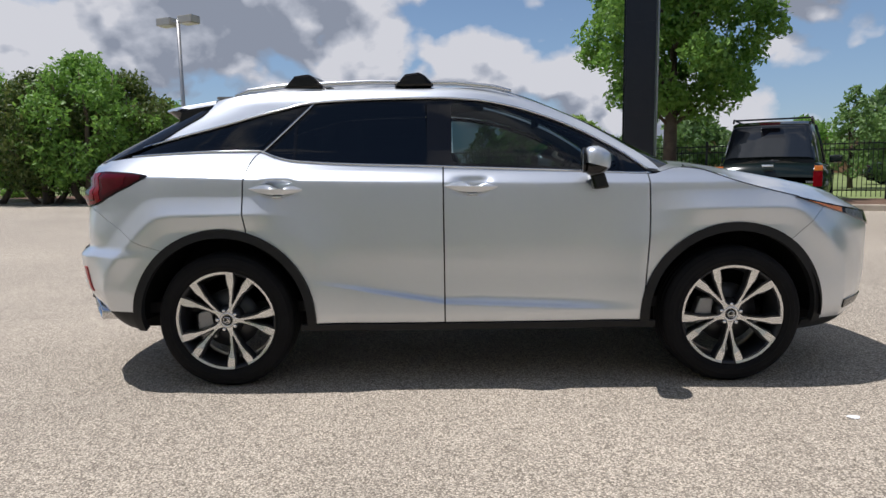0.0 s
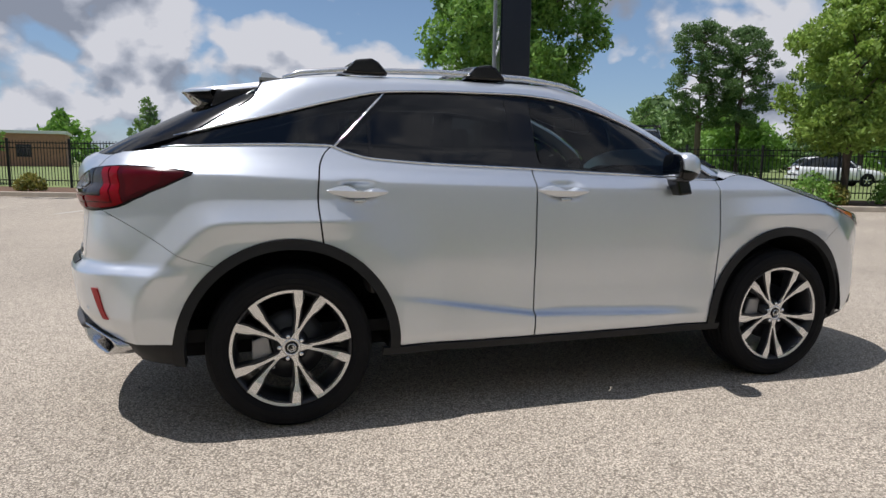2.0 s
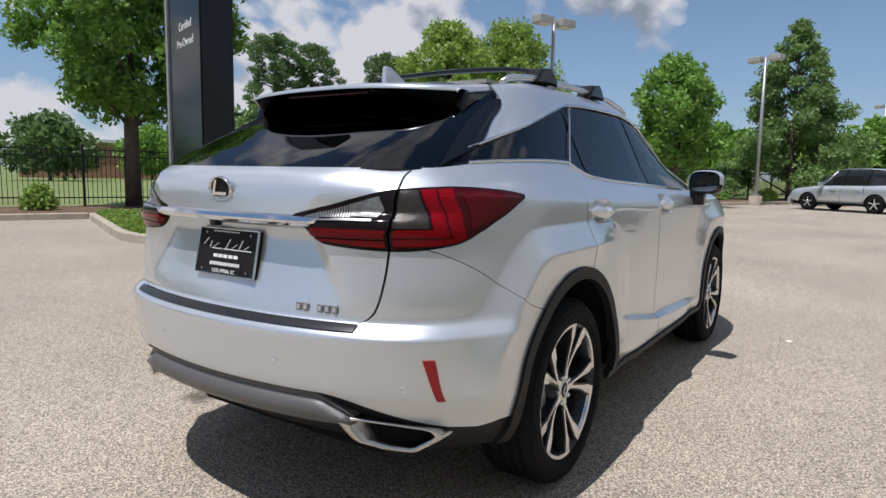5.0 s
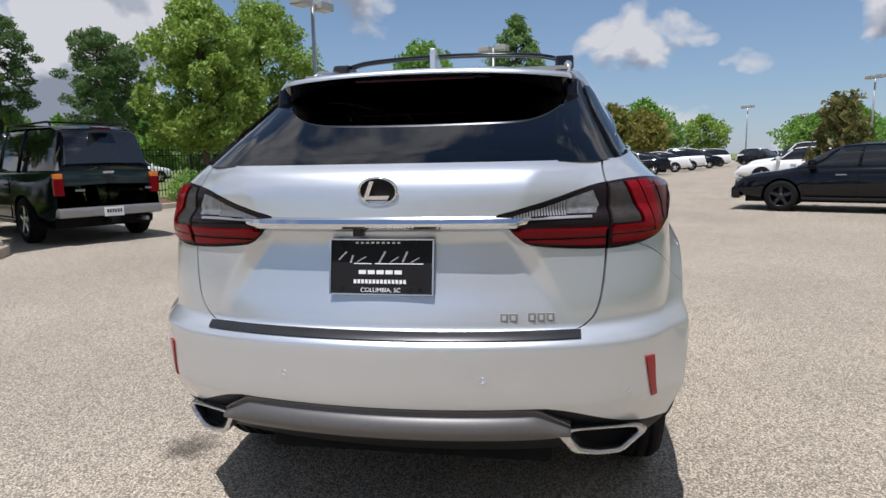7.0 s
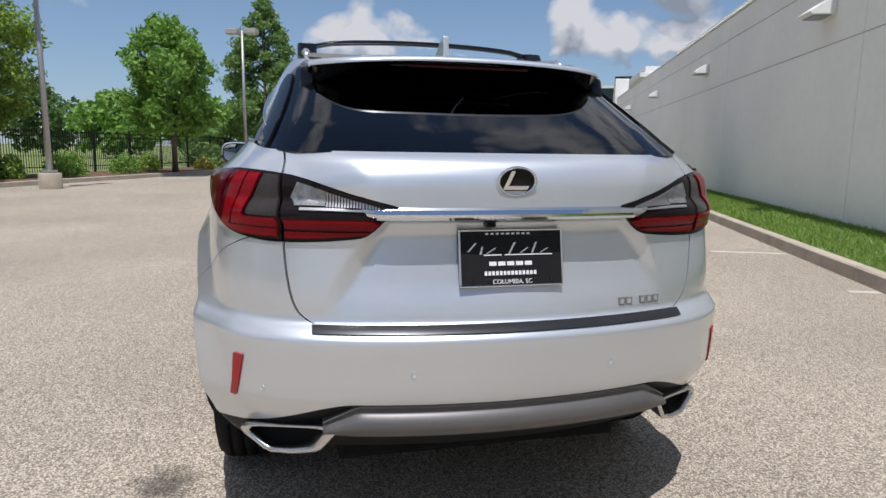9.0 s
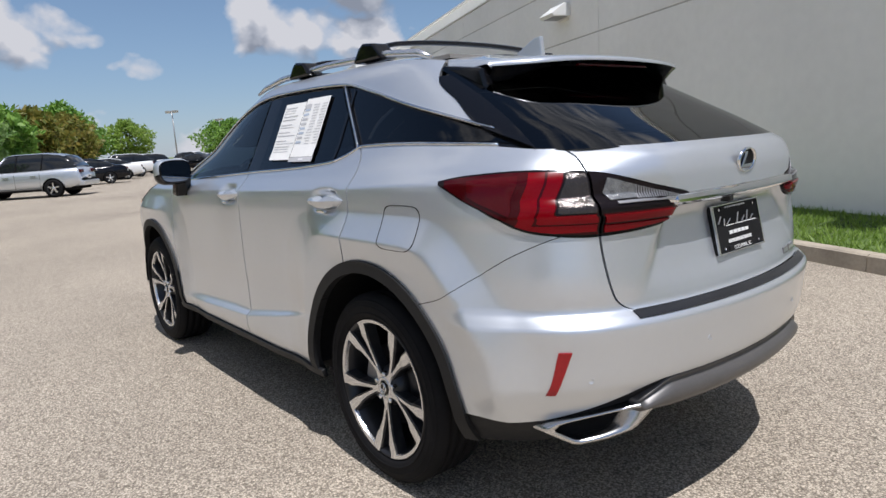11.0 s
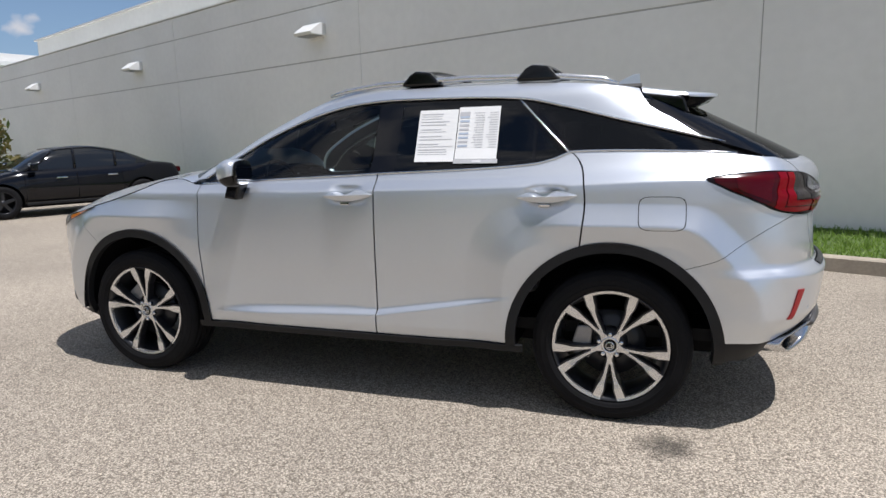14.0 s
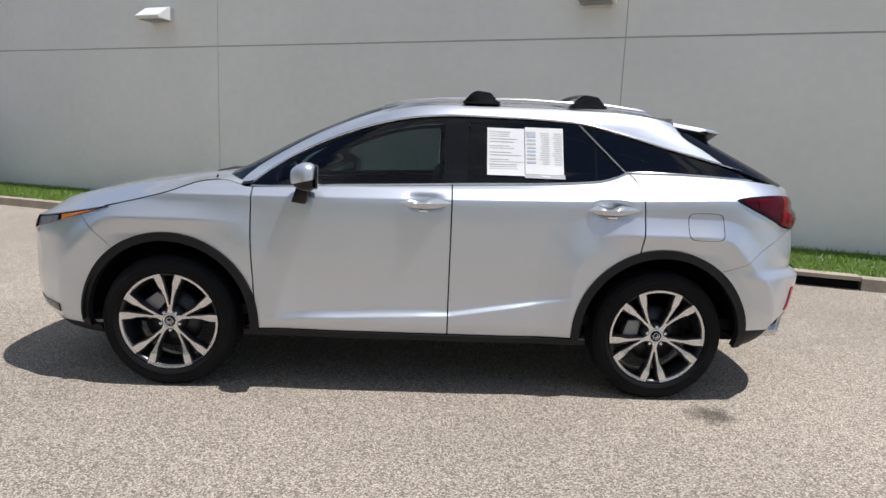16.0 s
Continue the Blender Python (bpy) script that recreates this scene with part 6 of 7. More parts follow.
def words(body, size, m, material, parent, name="lettering"):
    cu = bpy.data.curves.new(name, "FONT")
    cu.body, cu.size, cu.extrude, cu.align_x = body, size, 0.003, "LEFT"
    tmp = new("tmp", cu)
    me = bpy.data.meshes.new_from_object(tmp.evaluated_get(bpy.context.evaluated_depsgraph_get()))
    bpy.data.objects.remove(tmp)
    me.transform(m)
    me.materials.clear(); me.materials.append(material)
    ob = new(name, me)
    ob.parent = parent
    return ob


def dealer_sign():
    m = site(0.665, 13.7, 0.13, 4.0)
    t = thing("dealer_sign", m, "tall black slab sign with a glass face and silver edge", "sign")
    part("plinth", boxm(-0.10, 0.70, -0.12, 2.05, -0.05, 0.10, 0.02), CONCRETE, t, "pale concrete plinth")
    part("slab", boxm(0.02, 0.55, 0.0, 1.86, 0.10, 8.6, 0.015), SIGNBLACK, t, "black painted slab")
    for k in range(5):
        part("glass_panel", boxm(-0.012, 0.016, 0.02, 1.82, 0.13 + k * 1.69, 0.13 + (k + 1) * 1.69 - 0.003, 0.002), SIGNGLASS, t, "black glass panel")
    for k in range(1, 4):
        part("panel_seam", boxm(0.03, 0.54, -0.002, 0.004, 0.33 + k * 1.65, 0.336 + k * 1.65), IRON, t)
    part("silver_edge", boxm(-0.05, 0.58, 1.85, 1.97, 0.10, 8.6, 0.01), POLE, t, "silver metal edge")
    R = Matrix(((0, 0, -1, -0.014), (-1, 0, 0, 0), (0, 1, 0, 0), (0, 0, 0, 1)))
    words("Certified", 0.205, Matrix.Translation((0, 1.19, 3.58)) @ R, WHITEINK, t)
    words("Pre-Owned", 0.205, Matrix.Translation((0, 1.33, 3.29)) @ R, WHITEINK, t)
    part("ground_tag", boxm(0.36, 0.44, -0.006, 0.001, 0.15, 0.19), WHITEINK, t)


def cone(x, y):
    t = thing("traffic_cone", pose(x, y, 0.13), "orange plastic traffic cone beside the sign", "traffic cone")
    part("base", boxm(-0.18, 0.18, -0.18, 0.18, 0, 0.04, 0.01), CONE, t)
    part("body", lathe([(0.135, 0.04), (0.125, 0.06), (0.035, 0.70), (0.02, 0.71), (0.0, 0.71)], 24, "z"), CONE, t)
    for z in (0.36, 0.50):
        r = 0.125 - (z - 0.06) * 0.1406
        part("pale_band", lathe([(r + 0.0015, z), (r - 0.0085, z + 0.08)], 24, "z"), WHITEINK, t)


def simple_wheel(r, w, parent, m, rimmat, spokes=5):
    wl = new("wheel"); wl.parent = parent; wl.matrix_basis = m
    part("tyre", lathe([(r * 0.66, -w / 2), (r * 0.80, -w / 2 - 0.008), (r * 0.95, -w / 2 + 0.01), (r, -w / 2 + 0.04), (r, w / 2 - 0.04), (r * 0.95, w / 2 - 0.01), (r * 0.66, w / 2)], 36), TYRE, wl)
    rim = part("rim", lathe([(r * 0.68, -w / 2 + 0.005), (r * 0.64, -w / 2 - 0.004), (r * 0.60, -w / 2 + 0.03), (r * 0.58, w / 4), (0.0, w / 4)], 36), ALLOYDARK, wl)
    for k in range(spokes):
        b = prism([(-0.035, r * 0.1), (0.035, r * 0.1), (0.028, r * 0.63), (-0.028, r * 0.63)], "y", -w / 2 + 0.012, -w / 2 + 0.05, 0.006)
        b.transform(Matrix.Rotation(2 * math.pi * k / spokes, 4, "Y"))
        part("spoke", b, rimmat, rim)
    part("hub", lathe([(0.0, -w / 2 + 0.002), (r * 0.15, -w / 2 + 0.004), (r * 0.2, -w / 2 + 0.04)], 20), rimmat, rim)
    return wl


def parked_car(name, m, label, paint, kind="sedan", L=4.85, Wd=1.85, H=1.45, rimmat=None, group="parked cars"):
    """A parked car: lofted body, glass house, roof, wheels, lamps, bumpers, mirrors."""
    t = thing(name, m, label, "car", group)
    rimmat = rimmat or ALLOY
    h = L / 2
    if kind == "sedan":
        deck = curve([-h, -h + 0.12, -h + 0.75, -0.95, 0.95, h - 0.9, h - 0.2, h], [0.62, 0.98, 1.04, 1.0, 0.95, 0.86, 0.74, 0.56])
        roof = curve([-h + 0.62, -1.05, -0.35, 0.2, 1.12], [1.05, H - 0.11, H, H - 0.03, 0.96])
        g0, g1, wb, R = -h + 0.66, 1.12, L * 0.583, 0.335
    elif kind == "boxy":
        deck = curve([-h, -h + 0.05, 0.9, 1.3, h - 0.25, h], [0.95, 1.20, 1.20, 1.17, 1.08, 0.70])
        roof = curve([-h + 0.06, -h + 0.22, -h + 0.5, 0.3, 0.55, 1.25], [1.22, H - 0.12, H - 0.02, H, H - 0.06, 1.19])
        g0, g1, wb, R = -h + 0.08, 1.22, L * 0.585, 0.385
    else:
        deck = curve([-h, -h + 0.10, -0.95, 1.0, h - 0.9, h - 0.2, h], [0.70, 1.12, 1.08, 1.04, 0.98, 0.86, 0.62])
        roof = curve([-h + 0.12, -h + 0.55, -0.8, 0.1, 0.4, 1.2], [1.13, H - 0.14, H, H - 0.01, H - 0.08, 1.05])
        g0, g1, wb, R = -h + 0.16, 1.16, L * 0.575, 0.36
    sill = 0.26 if kind == "sedan" else 0.32
    def half(x):
        return Wd / 2 * (1 - 0.16 * abs(x / h) ** 5 - (0.05 if kind != "boxy" else 0.02) * abs(x / h) ** 2)
    xs = np.linspace(-h, h, 61)
    vs, n = [], 15
    for x in xs:
        w, zd = half(x), float(deck(x))
        e = abs(x / h) ** 8 * 0.15
        sec = [(0.80, sill + e), (0.93, sill + 0.03 + e), (0.985, sill + 0.16), (1.0, 0.62 * zd), (0.985, 0.82 * zd), (0.93, 0.955 * zd), (0.84, zd), (0.0, zd + 0.025)]
        row = [(x, s * w, z) for s, z in sec]
        row = row + [(x, -y, z) for x, y, z in row[-2::-1]]
        vs += row
    n = 15
    V = np.array([(*v, 0) for v in vs])
    F = [(i * n + k, i * n + k + 1, (i + 1) * n + k + 1, (i + 1) * n + k) for i in range(len(xs) - 1) for k in range(n - 1)]
    for hx in (-wb / 2, wb / 2):
        V, F = keep((V, F), lambda x, y, z, q: R * 1.14 - np.hypot(x - hx, z - R))
    body = mesh_part("body", V[:, :3], F, paint, t, "", True)
    bm = bmesh.new(); bm.from_mesh(body.data); bmesh.ops.holes_fill(bm, edges=[e for e in bm.edges if e.is_boundary and all(abs(abs(v.co.x) - h) < 0.01 for v in e.verts)]); bmesh.ops.recalc_face_normals(bm, faces=bm.faces); bm.to_mesh(body.data); bm.free()
    part("underbody", boxm(-h + 0.25, h - 0.25, -Wd / 2 + 0.22, Wd / 2 - 0.22, sill - 0.06, sill + 0.2, 0.02), DARK, t)
    for hx in (-wb / 2, wb / 2):
        for s in (1, -1):
            bm = bmesh.new()
            rg = [[bm.verts.new((hx + r * math.cos(a), s * yy, R + r * math.sin(a))) for a in np.linspace(-0.3, math.pi + 0.3, 19)] for r, yy in ((R * 1.13, Wd / 2 * 0.975), (R * 1.1, Wd / 2 - 0.32), (0.05, Wd / 2 - 0.32))]
            for a, b in zip(rg, rg[1:]):
                for k in range(18):
                    bm.faces.new((a[k], a[k + 1], b[k + 1], b[k]))
            part("wheel_well", bm, DARK, t)
            simple_wheel(R, 0.23, t, pose(hx, s * (Wd / 2 - 0.135), R, 0, 0, 0 if s < 0 else 180), rimmat)
    # glass house and roof
    gx = np.linspace(g0, g1, 29)
    lean = 0.24 if kind != "boxy" else 0.15
    vs = []
    for x in gx:
        w = half(x) * 0.84
        zd, zr = float(deck(x)) - 0.01, max(float(roof(x)), float(deck(x)) + 0.005)
        wt = w - lean * (zr - zd) / 0.45 * 0.9 * (1 if kind != "boxy" else 0.8)
        wt = max(wt, w * 0.72)
        row = [(x, w, zd), (x, (w + wt) / 2 + 0.012, (zd + zr) / 2), (x, wt, zr - 0.03), (x, wt * 0.88, zr), (x, 0, zr + 0.015)]
        vs += row + [(x, -y, z) for x, y, z in row[-2::-1]]
    n = 9
    mesh_part("glass_house", vs, [(i * n + k, i * n + k + 1, (i + 1) * n + k + 1, (i + 1) * n + k) for i in range(28) for k in range(8)] + [tuple(range(9)), tuple(range(28 * 9, 29 * 9))[::-1]], DARKGLASS, t, "dark windows", True)
    r0, r1 = (g0 + (0.55 if kind == "sedan" else 0.22 if kind == "boxy" else 0.42)), (0.42 if kind != "sedan" else 0.30)
    rx = np.linspace(r0, r1, 15)
    vs2 = []
    for x in rx:
        i = np.interp(x, gx, np.arange(29))
        a, f = int(i), i - int(i)
        for k in range(2, 7):
            p, q = np.array(vs[a * 9 + k]), np.array(vs[min(a + 1, 28) * 9 + k])
            o = p + (q - p) * f
            vs2.append((o[0], o[1] * 1.012, o[2] + 0.012))
    mesh_part("roof", vs2, [(i * 5 + k, i * 5 + k + 1, (i + 1) * 5 + k + 1, (i + 1) * 5 + k) for i in range(14) for k in range(4)], paint, t, "", True)
    # pillars
    posts = [g0 + 0.02, (-0.98 if kind != "sedan" else -0.85), -0.02, 0.92]
    for px in posts[1:]:
        for s in (1, -1):
            pts = []
            for f in (0.0, 0.5, 1.0):
                x = px + (f * -0.55 if px > 0.5 else f * -0.05)
                x = min(max(x, g0), g1)
                i = np.interp(x, gx, np.arange(29))
                a, fr = int(i), i - int(i)
                p = [np.array(vs[a * 9 + k]) * (1 - fr) + np.array(vs[min(a + 1, 28) * 9 + k]) * fr for k in (0, 1, 2)]
                o = p[0] if f == 0 else p[1] if f == 0.5 else p[2]
                pts.append((o[0], s * (o[1] + 0.004), o[2]))
            part("pillar", tube(pts, 0.028, 6), paint if px > 0.5 or kind == "boxy" else GLOSSBLACK, t)
    for s in (1, -1):
        part("sill_trim", boxm(-wb / 2 + R * 1.2, wb / 2 - R * 1.2, s * half(0) * 0.97 - 0.02, s * half(0) * 0.97 + 0.02, sill + 0.0, sill + 0.05, 0.01), CLAD if kind != "boxy" else paint, t)
        for dx in (-0.95, -0.02, 0.95):
            part("door_gap", boxm(dx - 0.004, dx + 0.004, s * half(dx) * 0.985 - 0.006, s * half(dx) * 0.985 + 0.012, sill + 0.08, float(deck(dx)) * 0.9), DARK, t)
        for dx in (-0.72, 0.28):
            part("door_handle", boxm(dx - 0.1, dx + 0.1, s * half(dx) - 0.015, s * half(dx) + 0.025, 0.80 * float(deck(dx)), 0.80 * float(deck(dx)) + 0.03, 0.008), CHROME if kind != "boxy" else paint, t)
        mx = 0.80
        part("door_mirror", boxm(mx - 0.07, mx + 0.07, min(s * half(mx) * 0.93, s * (half(mx) + 0.17)), max(s * half(mx) * 0.93, s * (half(mx) + 0.17)), float(deck(mx)) + 0.0, float(deck(mx)) + 0.15, 0.035), paint, t)
        ry = half(-h + 0.06) * 0.80
        if kind == "boxy":
            l = part("tail_lamp", boxm(-h - 0.02, -h + 0.10, min(s * (ry + 0.02), s * (ry + 0.16)), max(s * (ry + 0.02), s * (ry + 0.16)), 0.80, 1.06, 0.015), REDBRIGHT, t, "upright red tail lamp")
            part("turn_lens", boxm(-h - 0.024, -h + 0.08, min(s * (ry + 0.03), s * (ry + 0.155)), max(s * (ry + 0.03), s * (ry + 0.155)), 1.065, 1.15, 0.012), AMBER, l)
        else:
            part("tail_lamp", boxm(-h - 0.005, -h + 0.22, min(s * (ry - 0.22), s * (ry + 0.10)), max(s * (ry - 0.22), s * (ry + 0.10)), float(deck(-h + 0.12)) - 0.20, float(deck(-h + 0.12)) - 0.07, 0.03), RED, t, "red tail lamp")
        part("head_lamp", boxm(h - 0.30, h - 0.05, min(s * (ry - 0.18), s * (ry + 0.07)), max(s * (ry - 0.18), s * (ry + 0.07)), float(deck(h - 0.2)) - 0.13, float(deck(h - 0.2)) - 0.03, 0.03), REFLECTOR, t)
    part("rear_bumper", boxm(-h - 0.10, -h + 0.14, -half(-h + 0.1) * 0.97, half(-h + 0.1) * 0.97, 0.45 if kind == "boxy" else 0.40, 0.60, 0.035), SATIN if kind == "boxy" else paint, t)
    part("front_bumper", boxm(h - 0.14, h + 0.05, -half(h - 0.1) * 0.97, half(h - 0.1) * 0.97, 0.26, 0.52, 0.05), paint, t)
    part("grille", boxm(h - 0.06, h + 0.03, -0.42, 0.42, 0.34, 0.66, 0.03), GLOSSBLACK, t)
    pl = part("number_plate", boxm(-h - (0.115 if kind == "boxy" else 0.03), -h - (0.10 if kind == "boxy" else 0.0), -0.155, 0.155, 0.44 if kind == "boxy" else 0.66, 0.59 if kind == "boxy" else 0.81, 0.004), WHITEINK, t)
    for k in range(6):
        zc = 0.50 if kind == "boxy" else 0.72
        part("print_bar", boxm(-h - (0.118 if kind == "boxy" else 0.033), -h - 0.1 if kind == "boxy" else -h - 0.02, -0.12 + 0.042 * k, -0.092 + 0.042 * k, zc, zc + 0.055), BLACKINK, pl)
    if kind == "boxy":
        for s in (1, -1):
            part("roof_rail", tube([(-h + 0.5, s * 0.62, H + 0.0), (-h + 0.6, s * 0.62, H + 0.06), (0.0, s * 0.62, H + 0.065), (0.12, s * 0.62, H - 0.0)], 0.018, 8), IRON, t)
        for x in (-h + 0.75, -0.4):
            part("roof_crossbar", tube([(x, -0.62, H + 0.06), (x, 0.62, H + 0.06)], 0.016, 8), IRON, t)
        part("tailgate_handle", boxm(-h - 0.02, -h + 0.03, -0.09, 0.09, 1.14, 1.18, 0.01), CHROME, t)
        part("tow_hitch", boxm(-h - 0.16, -h + 0.2, -0.06, 0.06, 0.33, 0.42, 0.01), DARK, t)
        part("exhaust", tube([(-h + 0.3, -0.55, 0.36), (-h - 0.08, -0.55, 0.36)], 0.035, 10), SATIN, t)
        for y in (0.52, -0.60):
            for k in range(5):
                part("badge_bar", boxm(-h - 0.012, -h + 0.01, y - 0.03 * k - 0.01, y - 0.03 * k + 0.01, 0.86, 0.895), CHROME, t)
        part("brake_lamp", boxm(-h + 0.14, -h + 0.2, -0.16, 0.16, H - 0.075, H - 0.035, 0.01), RED, t)
    return t


def office_block():
    t = thing("office_building", pose(70, -35.4, 0, 0, 0, -30), "distant dark glass office block with white floor bands", "building")
    part("wall", boxm(0, 16, -14, 0, 0, 9.2), STUCCO2, t, "white floor bands and frame")
    for k in range(4):
        for j in range(4):
            w = new("window"); w.parent = t
            part("pane", boxm(0.25 + j * 3.95, 4.05 + j * 3.95, -0.1, 0.06, 0.55 + 2.15 * k, 2.45 + 2.15 * k, 0.01), DARKGLASS, w)
            part("pane", boxm(-0.06, 0.1, -3.6 - j * 3.5, -0.25 - j * 3.5, 0.55 + 2.15 * k, 2.45 + 2.15 * k, 0.01), DARKGLASS, w)
    part("plant_room", boxm(2.0, 6.5, -9, -3, 9.2, 10.5, 0.05), SIGNBLACK, t, "dark rooftop plant room")


def brick_hall(x, y, turn, w):
    t = thing("brick_building", pose(x, y, 0, 0, 0, turn), "low far-off brick building with a pale roof edge", "building")
    part("wall", boxm(-w / 2, w / 2, -5, 5, 0, 4.2), BRICKBLUR, t)
    part("roof", boxm(-w / 2 - 0.3, w / 2 + 0.3, -5.3, 5.3, 4.2, 4.6, 0.03), STUCCO2, t)
    for k in range(4):
        part("window", boxm(-w / 2 + 1 + k * w / 4, -w / 2 + 2.6 + k * w / 4, -5.06, -4.9, 1.2, 2.8), DARKGLASS, t)


wall_lamps()
iron_fence()
dealer_sign()
P = SITE @ Vector((0.22, 15.9, 0))
cone(P.x, P.y)
for x, y, h, a in ((-9.6, 18.6, 6.5, -22), (16.3, 7.3, 6.35, -22), (30.5, 2.8, 7.0, 68), (62, -2.3, 7.6, 68), (80, -8.9, 7.4, 68), (52, -25, 7.0, 20), (75, -22, 6.5, 30), (95, -35, 6.5, 10)):
    light_post(x, y, h, a)
parked_car("green_utility_wagon", pose(6.59, 8.98, 0, 0, 0, 60), "old dark green utility wagon with chrome rear bumper", GREENPAINT, "boxy", 5.05, 2.0, 1.93)
parked_car("black_sedan", pose(10.9, -6.9, 0, 0, 0, 65), "shiny black saloon with black wheels parked by the kerb", BLACKPAINT, "sedan", 4.7, 1.84, 1.42, ALLOYDARK)
parked_car("silver_wagon", pose(27.6, -1.3, 0, 0, 0, 58), "silver family wagon with dark windows", PAINT, "suv", 4.85, 1.95, 1.75)
ws = parked_car("white_sedan", pose(23.3, -10.2, 0, 0, 0, 62), "white saloon parked beside the lawn", WHITEPAINT, "sedan", 4.8, 1.84, 1.45)
copy_thing(ws, pose(43.6, -7.4, 0, 0, 0, 80))
copy_thing(ws, pose(72, -24.5, 0, 0, 0, 215))
wv = parked_car("white_wagon", pose(27.2, -11.6, 0, 0, 0, 62), "white family wagon in the row of parked cars", WHITEPAINT, "suv", 4.7, 1.88, 1.7)
for x, y, a in ((48.0, -9.4, 80), (61, -14.5, 80), (66, -21.0, 215)):
    copy_thing(wv, pose(x, y, 0, 0, 0, a))
dk = parked_car("dark_sedan", pose(38.0, -5.2, 0, 0, 0, 80), "dark grey saloon in the row of parked cars", BLACKPAINT, "sedan", 4.7, 1.84, 1.46)
copy_thing(dk, pose(54, -12.0, 0, 0, 0, 80))
copy_thing(dk, pose(60, -19.5, 0, 0, 0, 215))
rc = parked_car("red_sedan", pose(84, -20.5, 0, 0, 0, 38), "small red saloon far off in the lot", REDPAINT, "sedan", 4.4, 1.8, 1.45)
far1 = copy_thing(dk, pose(22, 26, 0.1, 0, 0, -22))
copy_thing(wv, pose(31, 25, 0.1, 0, 0, -22))
office_block()
brick_hall(-38, 95, 10, 26)
brick_hall(42, 78, -30, 22)

tree("maple_tree", 6.9, 16.4, 10.5, 6.0, LEAF_A, "leafy green maple in the planting strip", 60000, 0.095, "round", 0.24, 11)
tree("maple_tree", 15.6, 11.0, 6.3, 3.8, LEAF_B, "bright green young maple by the fence", 26000, 0.085, "round", 0.24, 12)
tree("maple_tree", 19.3, 10.6, 7.0, 4.5, LEAF_B, "bright green young maple by the fence", 28000, 0.085, "round", 0.22, 13)
tree("maple_tree", 25.3, 5.4, 6.2, 4.2, LEAF_A, "rounded green maple by the fence", 14000, 0.12, "round", 0.25, 14)
tree("cypress_tree", 36.0, 1.9, 9.6, 7.4, LEAF_D, "tall feathery cypress with a pointed crown", 32000, 0.12, "cone", 0.04, 15)
for k, (az, d) in enumerate(((126, 33), (122.5, 31), (119.5, 30), (116.5, 32), (113.8, 33.5))):
    tree("crape_myrtle", -0.14 + d * math.cos(radians(az)), -4.35 + d * math.sin(radians(az)), (5.4, 5.0, 5.7, 5.3, 4.3)[k], 5.0, LEAF_G if k % 2 else LEAF_A, "dense low crape myrtle with many stems", 13000, 0.10, "round", 0.07, 20 + k, 4)
for k, (x, y, h) in enumerate(((33.3, 39.9, 12.2), (36.2, 38.8, 11.8), (38.4, 32.3, 10.8), (43.0, 33.5, 10.4), (41, 23, 8.6))):
    tree("pine_tree", x, y, h, 4.9, LEAF_C, "tall dark pine with a bare lower trunk", 22000, 0.10, "pine", 0.36, 40 + k)
for k, (x, y, h) in enumerate(((-1.2, 26.5, 4.4), (1.6, 27.5, 3.6), (16.5, 22.5, 4.2), (-6, 30, 4.0))):
    tree("young_tree", x, y, h, 2.6, LEAF_D, "small young tree behind the fence", 2600, 0.11, "cone", 0.12, 60 + k)
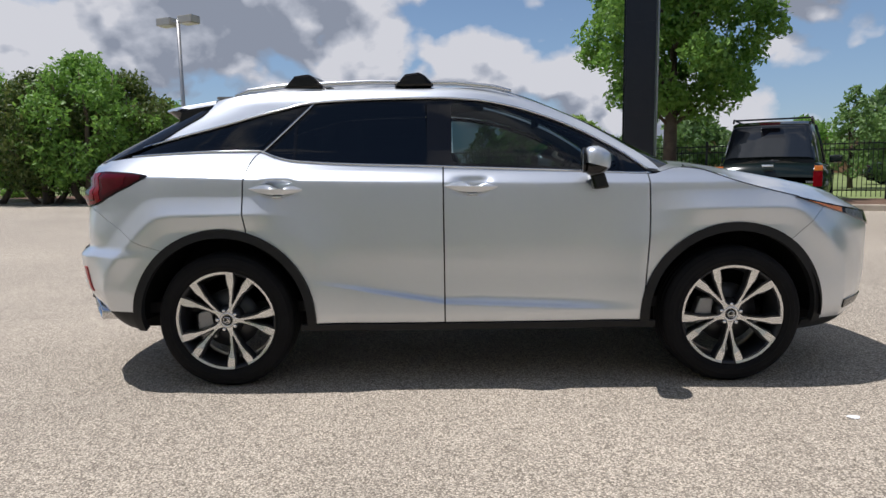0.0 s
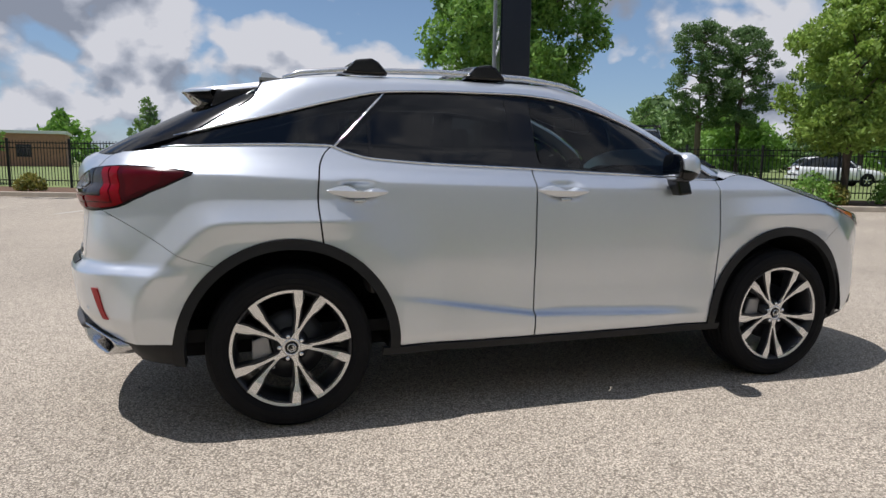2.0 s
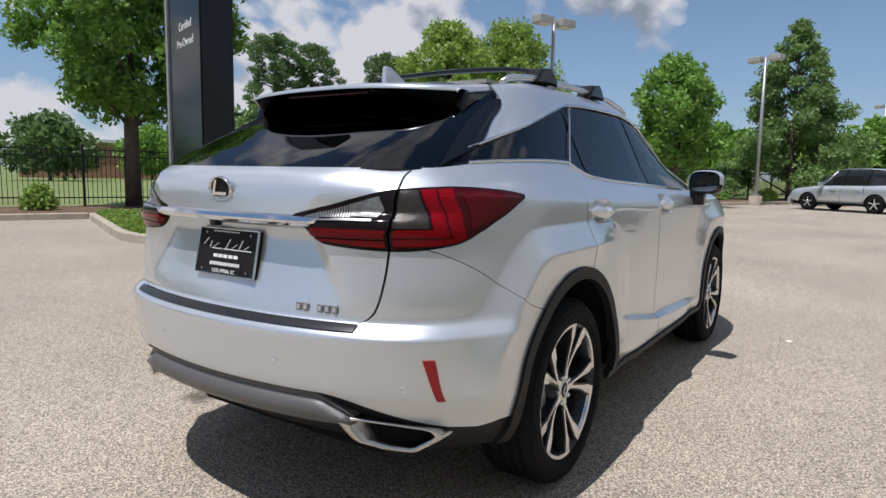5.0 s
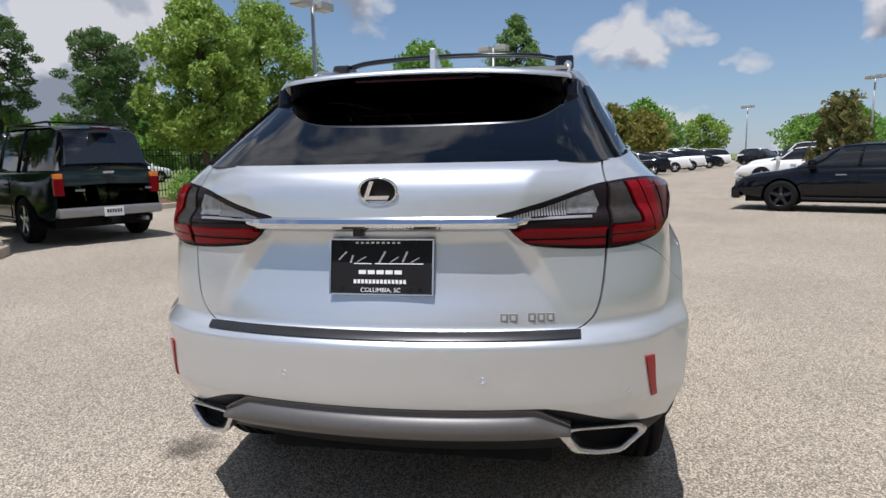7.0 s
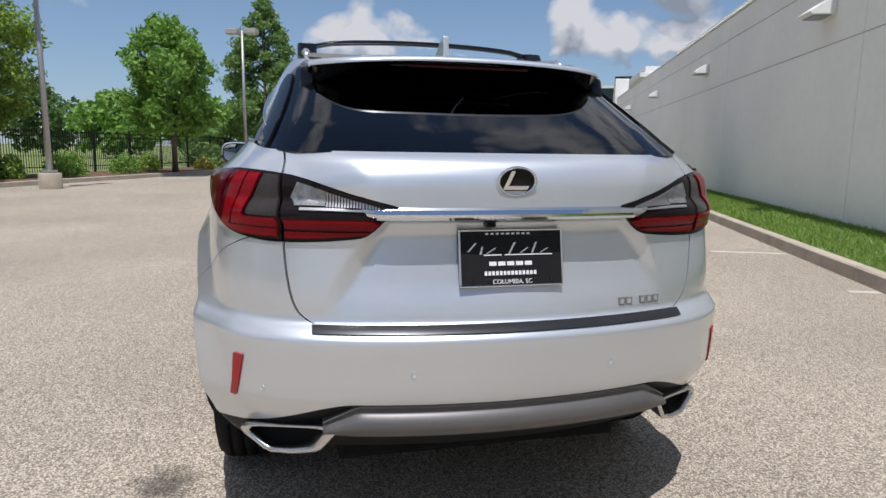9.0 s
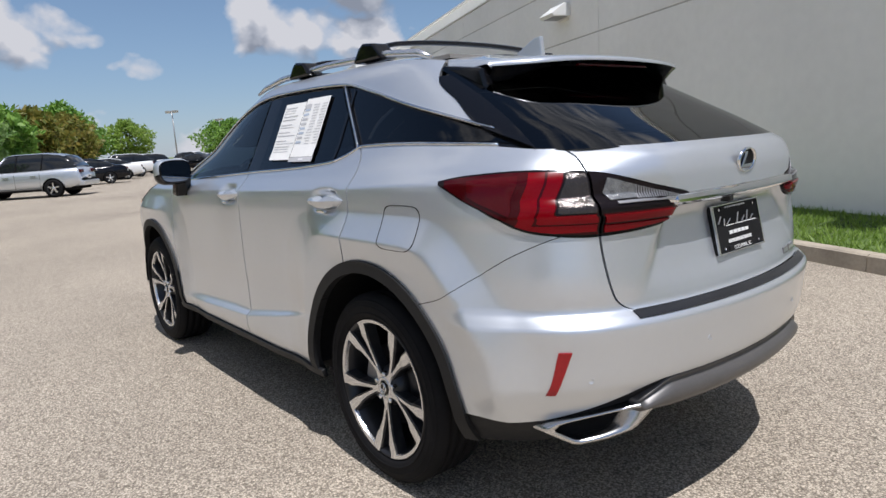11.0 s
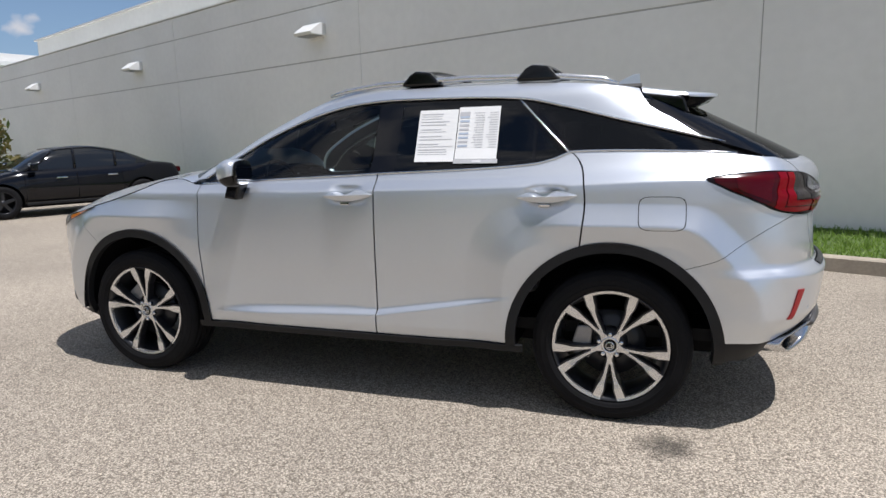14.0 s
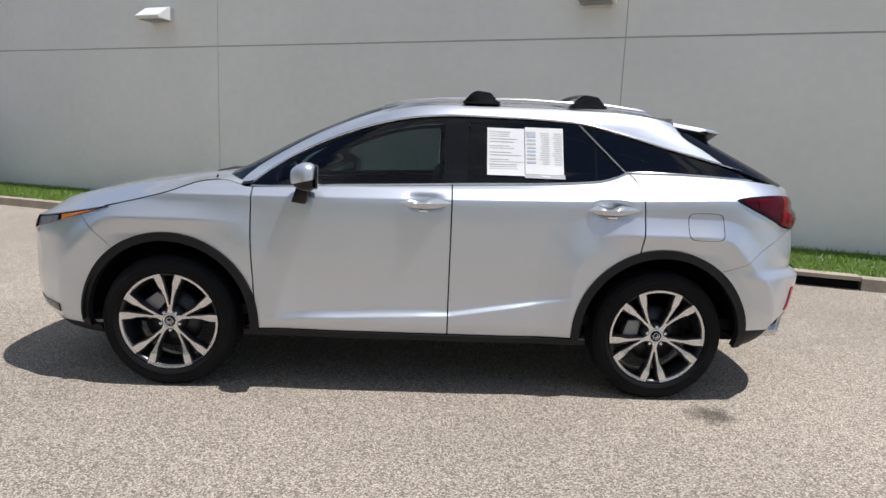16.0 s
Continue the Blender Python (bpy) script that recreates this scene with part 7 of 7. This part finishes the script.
for k, (x, y, h, s, m) in enumerate(((46, -2.0, 5.0, 5, LEAF_A), (53, -5.0, 5.2, 5.5, LEAF_E), (60, -3, 6.0, 6, LEAF_A), (67, -9.5, 5.6, 6, LEAF_E), (75, -10.5, 7.4, 6.5, LEAF_A), (86, -14, 6.8, 6.5, LEAF_A), (96, -22, 6.5, 7, LEAF_B), (52, 3, 5.0, 5, LEAF_B), (43, 7, 4.6, 4.5, LEAF_A), (98, -36, 6.0, 8, LEAF_A), (84, -33, 5.6, 6, LEAF_A), (62, -27.5, 5.5, 4.5, LEAF_A), (110, -50, 6.5, 9, LEAF_A))):
    tree("lot_tree", x, y, h, s, m, "green tree at the far side of the lot" if m != LEAF_E else "tree with yellowing leaves at the far side of the lot", 3600, 0.26, "round", 0.22, 80 + k)
for k, az in enumerate((15, 20, 25.5, 31, 36, 41, 47, 53, 60, 68)):
    d = 58 + 9 * ((k * 7) % 3)
    tree("field_tree", d * math.cos(radians(az)), d * math.sin(radians(az)), 5.2 + 0.5 * ((k * 5) % 3), 7.5, (LEAF_A, LEAF_C, LEAF_A, LEAF_D)[k % 4], "broad green tree beyond the fence", 3200, 0.3, "round", 0.1, 150 + k)
tree("magnolia_tree", 15.0, -8.1, 2.6, 2.1, LEAF_F, "sparse young magnolia with bronze-backed leaves", 1500, 0.12, "open", 0.15, 99)
rng2 = random.Random(21)
for k in range(26):
    az = radians(rng2.uniform(28, 140))
    d = rng2.uniform(85, 150)
    tree("far_tree", d * math.cos(az), d * math.sin(az), rng2.uniform(6, 9.5), rng2.uniform(8, 13), (LEAF_A, LEAF_C, LEAF_B)[k % 3], "far tree on the skyline", 1500, 0.6, "round" if k % 3 else "cone", 0.12, 200 + k)
rng2 = random.Random(4)
for k in range(30):
    u = -34 + k * 2.75 + rng2.uniform(-0.6, 0.6)
    p = SITE @ Vector((u, 21.2 + rng2.uniform(-0.4, 1.2), 0))
    shrub(p.x, p.y, rng2.uniform(0.35, 0.62), rng2.uniform(0.5, 0.85), (LEAF_B, LEAF_E, LEAF_A)[k % 3], "rounded low shrub in the mulch", 300 + k)
for u, v in ((9.8, 20.9), (12.4, 21.3), (17, 21.2)):
    p = SITE @ Vector((u, v, 0))
    shrub(p.x, p.y, 0.7, 0.9, LEAF_A, "rounded low shrub in the mulch", int(u * 10))
